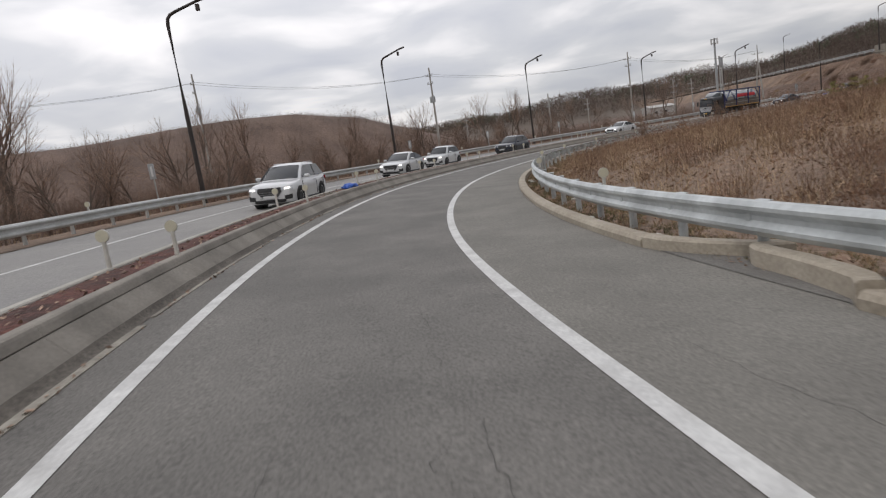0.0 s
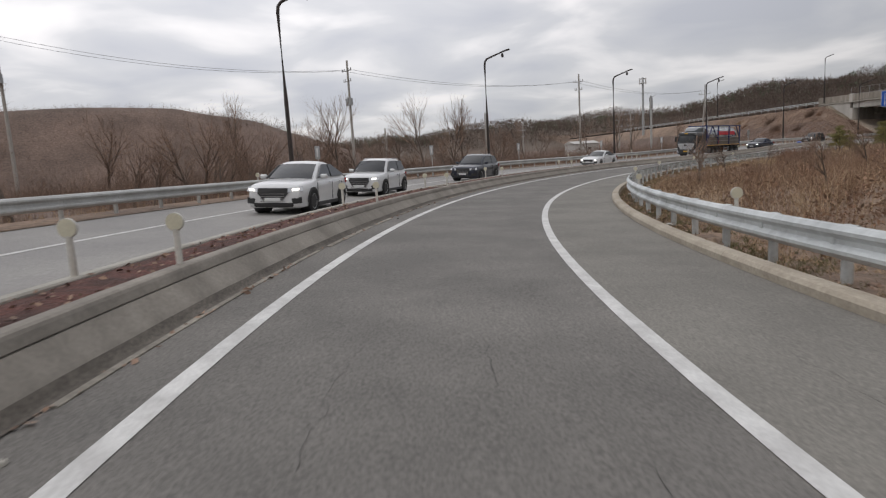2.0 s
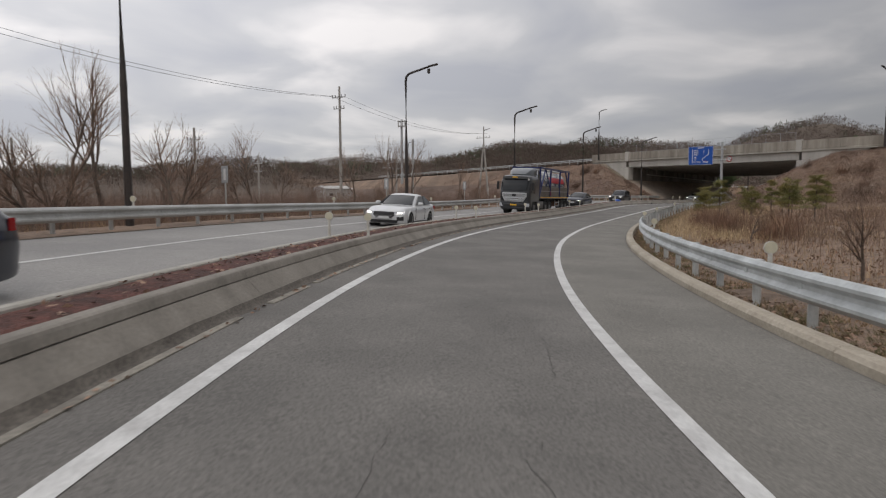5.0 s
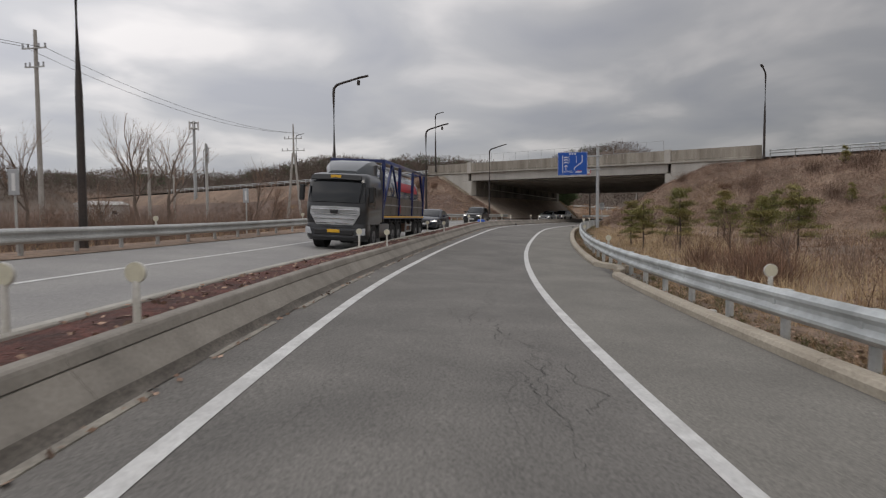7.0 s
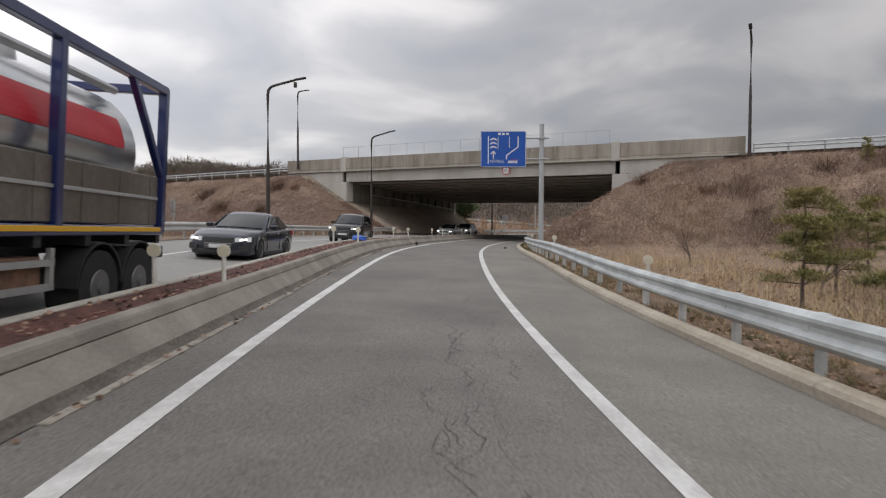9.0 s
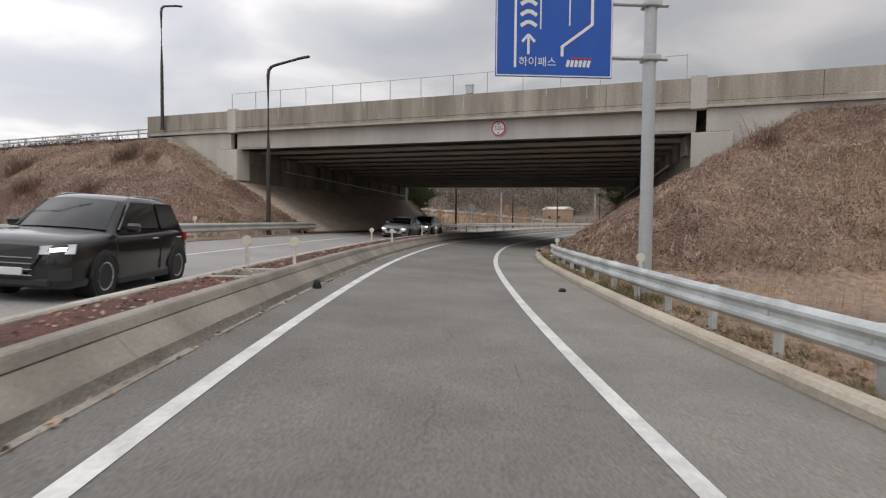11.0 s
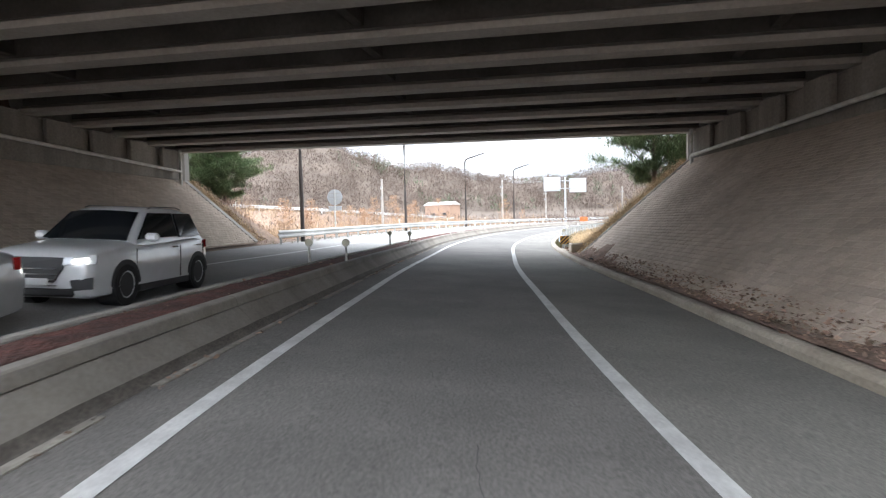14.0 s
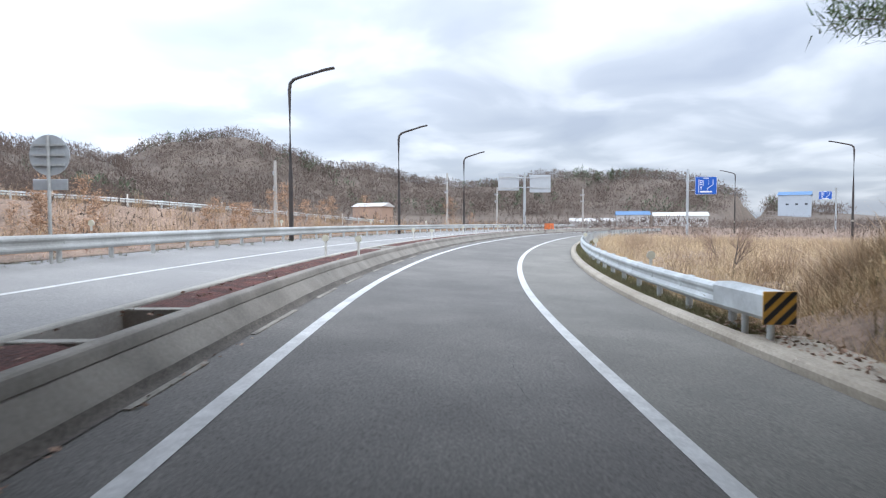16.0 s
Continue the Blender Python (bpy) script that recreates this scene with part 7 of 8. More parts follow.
# brush and reeds behind the right rail
x, y = road_band(52000, 0, 64, -5.8, -30, R, 0.30, 40)
grass("reeds", x, y, 0.25, 0.75, 0.010, REED, "dense dry reeds and brush behind the guardrail", "brush", 1.3, 2, keep=OFF_BANK)
x, y = road_band(42000, -2, 66, -6.4, -30, R, 0.34, 90)
grass("brush", x, y, 0.4, 1.15, 0.010, RUST_TWIG, "tangled dark brown brush behind the guardrail", "brush", 0.6, 3, keep=OFF_BANK)
x, y = road_band(30000, 58, 150, -6.0, -34, R, 0.3, 14)
grass("meadow_grass", x, y, 0.18, 0.6, 0.018, REED, "thin dry meadow grass below the embankment", "grass", 0.5, 4, keep=OFF_BANK)
x, y = road_band(16000, 66, 120, -9.0, -40, R, 0.35, 60)
grass("brush", x, y, 0.5, 1.4, 0.014, TWIG, "rust brown brush in the meadow", "brush", 0.5, 5, keep=OFF_BANK)
x, y = road_band(84000, 199, 262, -5.4, -42, R, 0.3, 26)
grass("reeds", x, y, 0.25, 0.85, 0.010, STRAW, "pale straw-coloured reeds beyond the underpass", "reeds", 1.0, 6)
x, y = road_band(9000, 199, 250, -7, -30, R, 0.35, 60)
grass("brush", x, y, 0.5, 1.2, 0.014, TWIG, "brown brush among the pale reeds", "brush", 0.6, 7)
x, y = road_band(16000, 86, 134, -6.0, -12.5, R, 0.3, 30)
grass("reeds", x, y, 0.2, 0.65, 0.012, STRAW, "pale dry straw below the embankment", "reeds", 0.8, 19, keep=OFF_BANK)
x, y = road_band(14000, 196.5, 206, -5.1, -9.5, R, 0.2, 14)
grass("meadow_grass", x, y, 0.12, 0.5, 0.014, STRAW, "pale short straw on the bank's foot", "grass", 0.8, 62)
x, y = road_band(6000, 196.5, 206, -5.1, -9.0, R, 0.2, 14)
grass("meadow_grass", x, y, 0.1, 0.4, 0.014, WEED, "green weeds on the bank's foot", "grass", 0.8, 63)
# left field
x, y = road_band(30000, -5, 175, 13.4, 50, R, 0.5, 50)
grass("brush", x, y, 0.5, 1.7, 0.022, TWIG, "dark winter brush behind the oncoming guardrail", "brush", 0.5, 8, keep=lambda x, y, z, s, lat: z < 3)
x, y = road_band(24000, -5, 170, 12.3, 24, R, 0.3, 12)
grass("meadow_grass", x, y, 0.15, 0.6, 0.02, REED, "dry grass along the oncoming guardrail", "grass", 0.5, 9)
x, y = road_band(28000, 198, 285, 11.4, 48, R, 0.35, 40)
grass("reeds", x, y, 0.5, 1.5, 0.025, REED, "rusty dry reeds and shrubs beyond the bridge", "reeds", 0.45, 10)
# vines on the embankments
x, y = R.uniform(80, 99, 30000), R.uniform(70, 108, 30000)
grass("dead_vines", x, y, 0.06, 0.24, 0.035, VINE, "matted dead vines on the embankment slope", "dead vines", 1.6, 12, 0.03, keep=lambda x, y, z, s, lat: z > 1.0)
x, y = R.uniform(82, 99, 22000), R.uniform(124, 190, 22000)
grass("dead_vines", x, y, 0.06, 0.26, 0.04, VINE, "matted dead vines on the embankment slope", "dead vines", 1.6, 13, 0.03, keep=lambda x, y, z, s, lat: z > 1.2)
x, y = R.uniform(127, 142, 26000), R.uniform(80, 116, 26000)
grass("dead_vines", x, y, 0.1, 0.36, 0.016, STRAW, "dry grass on the bank behind the bridge", "dead vines", 1.0, 14, 0.03, keep=lambda x, y, z, s, lat: z > 1.0)
x, y = R.uniform(127, 145, 14000), R.uniform(124, 160, 14000)
grass("dead_vines", x, y, 0.1, 0.4, 0.03, VINE, "dry grass on the bank behind the bridge", "dead vines", 1.0, 15, 0.03, keep=lambda x, y, z, s, lat: z > 1.0)
x, y = R.uniform(81, 98, 260), R.uniform(74, 104, 260)
x, y = np.repeat(x, 60) + R.normal(0, 0.35, 260 * 60), np.repeat(y, 60) + R.normal(0, 0.35, 260 * 60)
grass("brush", x, y, 0.2, 0.7, 0.012, TWIG, "low brown brush on the embankment", "brush", 0.8, 16, keep=lambda x, y, z, s, lat: z > 1.0)
for cx, cy, cr, cn in ((93.0, 92.0, 1.5, 600), (95.5, 86.5, 0.8, 400), (94.5, 99.5, 0.6, 300), (88.0, 90.0, 1.6, 600), (96.5, 82.0, 1.9, 900), (91.0, 84.0, 1.0, 500), (95.0, 141.0, 1.0, 900), (91.0, 146.0, 0.9, 800), (94.0, 152.0, 1.1, 900), (90.5, 139.0, 0.7, 600)):
    x, y = cx + R.normal(0, cr * 0.5, cn), cy + R.normal(0, cr * 0.5, cn)
    grass("shrub", x, y, 0.4, 1.2, 0.016, HEAP_BRUSH, "leafless brown shrub on the embankment", "shrub", 0.9, int(cx * 10))
rb_ = random.Random(41)
for k in range(34):
    far_side = k % 3 == 2
    cx, cy = rb_.uniform(82, 97), rb_.uniform(128, 172) if far_side else rb_.uniform(72, 103)
    cr = rb_.choice((0.4, 0.6, 0.9, 1.5, 2.2))
    cn = int(500 * cr + 250)
    x, y = cx + R.normal(0, cr * 0.55, cn), cy + R.normal(0, cr * 0.8, cn)
    mat_, low_, hi_, lb_ = ((TWIG, 0.2, 0.75, "low tangle of brown stems on the embankment"), (VINE, 0.15, 0.5, "heap of pale dead vines on the embankment"), (RUST_TWIG, 0.25, 0.9, "rust brown dead shrub on the embankment"), (WEED, 0.05, 0.2, "patch of green weeds on the embankment"), (REED, 0.2, 0.6, "tuft of dry straw on the embankment"))[k % 5]
    grass("shrub", x, y, low_, hi_, 0.014, mat_, lb_, "shrub", 1.0, 300 + k, keep=lambda x, y, z, s, lat: z > 0.8)
for cs_, cl_, cr, cn in ((99, -8.2, 0.9, 900), (101.5, -8.8, 0.8, 700), (104, -8.0, 0.6, 500), (93, -9.0, 1.0, 900), (88, -10.5, 1.1, 900)):
    p_ = on(cs_, cl_)
    x, y = p_.x + R.normal(0, cr * 0.5, cn), p_.y + R.normal(0, cr * 0.5, cn)
    grass("shrub", x, y, 0.5, 1.4, 0.014, RUST_TWIG, "rust brown leafless shrub below the guardrail", "shrub", 0.7, int(cs_ * 10))
x, y = R.uniform(83, 98, 200), R.uniform(134, 200, 200)
x, y = np.repeat(x, 60) + R.normal(0, 0.4, 200 * 60), np.repeat(y, 60) + R.normal(0, 0.4, 200 * 60)
grass("brush", x, y, 0.2, 0.8, 0.014, TWIG, "low brown brush on the embankment", "brush", 0.8, 17, keep=lambda x, y, z, s, lat: z > 1.0)


# crumpled dead leaves that hang in clumps over the embankment
def leaf_mat(x, y, size, mat, label, seed, low=1.0, lift=0.38, high=99.0):
    rng = np.random.default_rng(seed)
    z = ground_height(x, y)
    s, lat, _ = station(x, y)
    ok = (z > low) & (z < high) & ((lat < kerb_min(s) - 1.1) | (lat > 12.3)) & ~((x > BX0 - 0.8) & (x < BX1 - 0.4) & (y > y_right(x) - 0.2) & (y < y_left(x) + 1))
    x, y, z = x[ok], y[ok], z[ok]
    n = len(x)
    mound = np.clip(np.sin(x * 1.7 + 0.8 * np.sin(y * 1.3)) * np.sin(y * 1.9 + 0.7 * np.sin(x * 1.1)) + 0.35 * np.sin(x * 4.1) * np.sin(y * 3.7), 0, 1)
    c = np.stack([x, y, z + 0.02 + rng.random(n) * (0.05 + lift * mound)], -1)
    a, b = rng.normal(0, 1, (n, 3)), rng.normal(0, 1, (n, 3))
    a[:, 2] -= 0.7
    a /= np.linalg.norm(a, axis=1)[:, None]
    b -= a * (a * b).sum(1)[:, None]
    b /= np.linalg.norm(b, axis=1)[:, None]
    r = (rng.uniform(0.4, 1.2, n) * size)[:, None]
    q = np.cross(a, b) * r * 0.3
    v = np.stack([c - a * r, c + b * r * 0.45 + q, c + a * r, c - b * r * 0.45 + q], 1).reshape(-1, 3)
    k = np.arange(n)[:, None] * 4
    t = np.concatenate([k + [0, 1, 2], k + [0, 2, 3]], 1).reshape(-1, 3)
    tagged(raw_mesh("dead_leaf_mat", v, t, mat), label, "dead leaves", kind="stuff")


VINE_DARK = material("dead_leaf_brown", (0.360, 0.234, 0.168), 0.95, spots=(0.180, 0.120, 0.090), amount=0.25, grain=6, stain=0.28, bump=0, island=0.4)
leaf_mat(R.uniform(80, 99, 62000), 107.5 - 34 * R.random(62000) ** 1.5, 0.05, VINE, "pale crumpled dead leaves matted on the embankment", 51, 0.7)
leaf_mat(R.uniform(80, 99, 65000), 107.5 - 40 * R.random(65000) ** 1.4, 0.055, VINE_DARK, "brown crumpled dead leaves matted on the embankment", 52, 0.7)
leaf_mat(R.uniform(84, 99, 45000), 126 + 45 * R.random(45000) ** 1.5, 0.065, VINE, "pale crumpled dead leaves matted on the far bank", 53)
leaf_mat(R.uniform(84, 99, 32000), 126 + 50 * R.random(32000) ** 1.4, 0.065, VINE_DARK, "brown crumpled dead leaves matted on the far bank", 54)

def drooping_strands(n, x0, x1, y0, y1, down, mat, label, seed):
    """Long dry stalks that hang down the slope in tufts."""
    rng = np.random.default_rng(seed)
    m = n // 14
    x, y = np.repeat(rng.uniform(x0, x1, m), 14) + rng.normal(0, 0.16, m * 14), np.repeat(rng.uniform(y0, y1, m), 14) + rng.normal(0, 0.16, m * 14)
    z = ground_height(x, y)
    s, lat, _ = station(x, y)
    ok = (z > 0.9) & ((lat < kerb_min(s) - 1.4) | (lat > 12.4)) & ~((x > BX0 - 0.9) & (x < BX1) & (y > y_right(x) - 0.2) & (y < y_left(x) + 1))
    x, y, z = x[ok], y[ok], z[ok]
    n = len(x)
    ln, a = rng.uniform(0.12, 0.42, n), rng.normal(0, 1.25, n)
    tx, ty = x + np.sin(a) * ln, y + down * np.cos(a) * ln * 0.8
    lift = 0.06 + 0.28 * rng.random(n)
    base, tip = np.stack([x, y, z + lift], -1), np.stack([tx, ty, ground_height(tx, ty) + rng.uniform(0.0, 0.3, n)], -1)
    v, t = blade_arrays(base, tip, rng.uniform(0.012, 0.03, n), rng)
    tagged(raw_mesh("dead_vines", v, t, mat), label, "dead vines", kind="stuff")


VINE_PALE = material("bleached_stalk", (0.47, 0.365, 0.305), 0.92, spots=(0.31, 0.23, 0.185), amount=0.15, grain=3, stain=0.5, bump=0, island=0.35)
drooping_strands(17000, 80, 99, 84, 107.5, 1, VINE_PALE, "long pale dead stalks hanging down the embankment", 81)
drooping_strands(14000, 80, 99, 80, 107.5, 1, VINE_DARK, "long brown dead stalks hanging down the embankment", 82)
drooping_strands(12000, 84, 99, 124, 160, -1, VINE_PALE, "long pale dead stalks hanging down the far bank", 83)

RUST = material("rust_brown_brush", (0.32, 0.20, 0.13), 0.95, spots=(0.18, 0.108, 0.072), amount=0.25, grain=5, stain=0.35, bump=0, island=0.5)
x, y = road_band(80000, -2, 66, -6.0, -28, R, 0.5, 70)
leaf_mat(x, y, 0.052, RUST, "rust brown tangle of dead plants behind the guardrail", 55, -1, 1.15, 2.2)
x, y = road_band(30000, 64, 128, -6.5, -34, R, 0.5, 60)
leaf_mat(x, y, 0.06, RUST, "low rust brown tangle in the meadow", 56, -1, 0.45, 1.6)
HEAP_TWIG = material("heap_twigs", (0.224, 0.155, 0.121), 0.95, spots=(0.140, 0.099, 0.078), amount=0.2, grain=2, stain=0.08, bump=0, island=0.25)
x, y = R.uniform(-150, 25, 45000), R.uniform(60, 190, 45000)
grass("thicket", x, y, 0.4, 1.2, 0.045, HEAP_TWIG, "dark leafless thicket over the terraced hill", "thicket", 0.6, 57, keep=lambda x, y, z, s, lat: (lat > 22) & (z < 30))
x, y = road_band(32000, -20, 150, 16, 40, R, 0.7, 60)
grass("thicket", x, y, 0.8, 2.4, 0.026, HEAP_TWIG, "dense leafless thicket in the field", "thicket", 0.45, 58, keep=lambda x, y, z, s, lat: z < 3)

x, y = road_band(64000, 10, 140, 14.6, 34, R, 0.8, 130)
grass("thicket", x, y, 0.9, 2.6, 0.013, TWIG, "dense brown bushes behind the oncoming guardrail", "thicket", 0.5, 61, keep=lambda x, y, z, s, lat: z < 4)
x, y = road_band(48000, 201, 258, -5.8, -30, R, 0.6, 60)
leaf_mat(x, y, 0.05, STRAW, "pale tangle of dead plants in the reeds", 59, -1, 0.7, 9)


# verge weeds between kerb and rail, and at the rail's foot
def verge_tufts(name, s0, s1, l0, l1, n, mat, label, seed, h0=0.04, h1=0.16):
    rng = np.random.default_rng(seed)
    m = n // 18
    s, o = np.repeat(rng.uniform(s0, s1, m), 18) + rng.normal(0, 0.07, m * 18), np.repeat(rng.uniform(l0, l1, m), 18) + rng.normal(0, 0.05, m * 18)
    k = kerb_min(s) if l0 < 0 else 0
    lat = k + o
    x = np.interp(s, STATION, LINE[:, 0]) - np.interp(s, STATION, TANGENT[:, 1]) * lat
    y = np.interp(s, STATION, LINE[:, 1]) + np.interp(s, STATION, TANGENT[:, 0]) * lat
    z = ground_height(x, y)
    hh, a = rng.uniform(h0, h1, len(x)), rng.uniform(0, 6.28, len(x))
    base = np.stack([x, y, z], -1)
    tip = base + np.stack([np.cos(a) * hh * 0.7, np.sin(a) * hh * 0.7, hh], -1)
    v, t = blade_arrays(base, tip, np.full(len(x), 0.014), rng, False)
    tagged(raw_mesh(name, v, t, mat), label, "weeds", kind="stuff")


verge_tufts("weeds", 0, 160, -1.6, -0.35, 50000, WEED, "low winter weeds between kerb and guardrail", 21)
verge_tufts("weeds", 144, 163, -1.5, -0.3, 9000, WEED, "green winter weeds at the guardrail's end", 27, 0.1, 0.28)
verge_tufts("weeds", 146, 168, -2.6, -0.3, 8000, STRAW, "short straw at the guardrail's end", 28, 0.1, 0.3)
verge_tufts("weeds", 146, 171, 12.0, 13.2, 9000, WEED, "green winter weeds below the oncoming guardrail", 29, 0.08, 0.25)
verge_tufts("weeds", 0, 165, -2.2, -0.35, 60000, REED, "short dry grass between kerb and guardrail", 22)
verge_tufts("weeds", 200.6, 250, -1.1, -0.28, 60000, WEED, "low green weeds behind the kerb", 23, 0.08, 0.26)
verge_tufts("weeds", 196.5, 225, -2.6, -0.9, 26000, STRAW, "short straw behind the kerb and apron", 26, 0.06, 0.24)
for cs_, cl_, cr, cn in ((203.6, -7.2, 0.9, 1500), (202.4, -8.6, 1.1, 1500), (205.4, -8.2, 0.9, 1200), (213, -9.5, 0.7, 1000), (216, -11, 0.9, 1200)):
    p_ = on(cs_, cl_)
    x, y = p_.x + R.normal(0, cr * 0.5, cn), p_.y + R.normal(0, cr * 0.5, cn)
    grass("shrub", x, y, 0.25, 0.75, 0.012, REED, "tangled brown leafless shrub among pale straw", "shrub", 0.7, int(cs_ * 10))
verge_tufts("weeds", 0, 168, 11.3, 12.6, 8000, REED, "short dry grass at the oncoming guardrail's foot", 24)
verge_tufts("weeds", 199, 262, 10.2, 11.6, 5000, WEED, "green and brown weeds at the guardrail's foot", 25, 0.06, 0.25)


# fallen leaves on beds, verges and slope feet
def leaves(s0, s1, l0, l1, h, n, seed, label, follow=False):
    rng = np.random.default_rng(seed)
    s, lat = rng.uniform(s0, s1, n), rng.uniform(l0, l1, n)
    if follow:
        lat = lat + kerb_min(s)
    x = np.interp(s, STATION, LINE[:, 0]) - np.interp(s, STATION, TANGENT[:, 1]) * lat
    y = np.interp(s, STATION, LINE[:, 1]) + np.interp(s, STATION, TANGENT[:, 0]) * lat
    z = np.interp(s, STATION, LINE[:, 2]) + CROSSFALL * np.clip(lat, -7, 12.5) + h
    if follow:
        z = np.maximum(z, ground_height(x, y) + 0.03)
        under = (x > BX0) & (x < BX1)
        for i in np.nonzero(under)[0]:
            t_, h_ = toe(float(x[i]), -1), head(float(x[i]), -1)
            u = max(0.0, (t_.y - y[i]) / (t_.y - h_.y))
            z[i] = max(z[i], t_.z + (h_.z - t_.z) * u + 0.11)
    c = np.stack([x, y, z], -1)
    a, b = rng.normal(0, 1, (n, 3)), rng.normal(0, 1, (n, 3))
    a[:, 2] *= 0.25
    b[:, 2] *= 0.25
    a /= np.linalg.norm(a, axis=1)[:, None]
    b -= a * (a * b).sum(1)[:, None]
    b /= np.linalg.norm(b, axis=1)[:, None]
    r = rng.uniform(0.02, 0.055, n)[:, None]
    v = np.stack([c - a * r, c + b * r * 0.6, c + a * r, c - b * r * 0.6], 1).reshape(-1, 3)
    k = np.arange(n)[:, None] * 4
    t = np.concatenate([k + [0, 1, 2], k + [0, 2, 3]], 1).reshape(-1, 3)
    tagged(raw_mesh("fallen_leaves", v, t, LITTER), label, "fallen leaves", kind="stuff")


leaves(-10, 172, 2.98, 3.62, 0.405, 3900, 31, "dead leaves strewn over the mulch bed")
leaves(172, 240, 2.98, 3.62, 0.405, 260, 36, "few dead leaves on the dark mulch bed")
leaves(-5, 158, -1.4, -0.3, 0.02, 7000, 32, "dead leaves on the verge behind the kerb", True)
leaves(158, 196, -1.1, -0.3, 0.04, 5000, 33, "leaf litter and soil at the foot of the paved slope", True)
leaves(150, 163.6, -5.5, -0.4, 0.04, 20000, 35, "pale fallen leaves on the soil beside the paved slope", True)
leaves(196, 203, -1.5, -0.35, 0.16, 700, 37, "dead leaves and dirt on the concrete apron", True)
leaves(-5, 200, 2.3, 2.42, 0.02, 1200, 34, "leaf scraps at the foot of the median wall")



def soil_drift(s0, s1, wmin, wmax, seed, label):
    """Soil washed over the paving's foot, with a ragged upper edge."""
    rnd = random.Random(seed)
    rows, cols = int((s1 - s0) / 0.22), 9
    verts, faces, ph = [], [], [rnd.uniform(0, 6) for _ in range(4)]
    for i in range(rows + 1):
        s_ = s0 + (s1 - s0) * i / rows
        w = wmin + (wmax - wmin) * (0.5 + 0.22 * math.sin(s_ * 0.9 + ph[0]) + 0.16 * math.sin(s_ * 2.3 + ph[1]) + 0.12 * math.sin(s_ * 5.7 + ph[2]))
        w *= min(1, (s_ - s0) * 0.8 + 0.05, (s1 - s_) * 0.8 + 0.05)
        for j in range(cols + 1):
            d = w * j / cols + (rnd.uniform(-0.05, 0.05) if j else 0)
            p = on(s_, kerb_line(s_) - 0.2 - d, 0)
            t_ = toe(p.x, -1)
            h_ = head(p.x, -1)
            u = max(0.0, (t_.y - p.y) / max(t_.y - h_.y, 0.5))
            z = max(p.z + 0.13, t_.z + (h_.z - t_.z) * u + 0.10) - (0.12 if j == cols else 0.03 if j == cols - 1 else 0)
            verts.append((p.x, p.y, z + rnd.uniform(-0.015, 0.015)))
    for i in range(rows):
        for j in range(cols):
            k = i * (cols + 1) + j
            faces.append((k, k + 1, k + cols + 2, k + cols + 1))
    tagged(mesh_object("soil_drift", verts, faces, DRIFT, smooth=True), label, "soil", kind="structure")


DRIFT = material("washed_soil", (0.27, 0.18, 0.135), 0.95, spots=(0.17, 0.115, 0.088), amount=0.35, grain=16, stain=1.6, bump=0.7, bump_dist=0.03)
soil_drift(160.5, 176.0, 0.35, 0.95, 3, "brown soil and litter washed over the foot of the paving")
soil_drift(176.0, 188.0, 0.25, 0.7, 4, "brown soil washed over the foot of the paving")
soil_drift(187.5, 196.6, 0.3, 1.7, 5, "reddish soil washed over the foot of the paving")

def limb(v, f, a, b, r0, r1, seg):
    d = (b - a).normalized()
    u = d.orthogonal().normalized()
    w = d.cross(u)
    k = len(v)
    for p, r in ((a, r0), (b, r1)):
        for i in range(seg):
            q = 2 * math.pi * i / seg
            v.append(p + (u * math.cos(q) + w * math.sin(q)) * r)
    for i in range(seg):
        j = (i + 1) % seg
        f.append((k + i, k + j, k + seg + j))
        f.append((k + i, k + seg + j, k + seg + i))


def needle_twig(v, f, a, b, r):
    """A thin three-sided twig that ends in a point."""
    u = (b - a).orthogonal().normalized()
    w = (b - a).normalized().cross(u)
    k = len(v)
    v += [a + u * r, a + (w * 0.87 - u * 0.5) * r, a - (w * 0.87 + u * 0.5) * r, b]
    f += [(k, k + 1, k + 3), (k + 1, k + 2, k + 3), (k + 2, k, k + 3)]


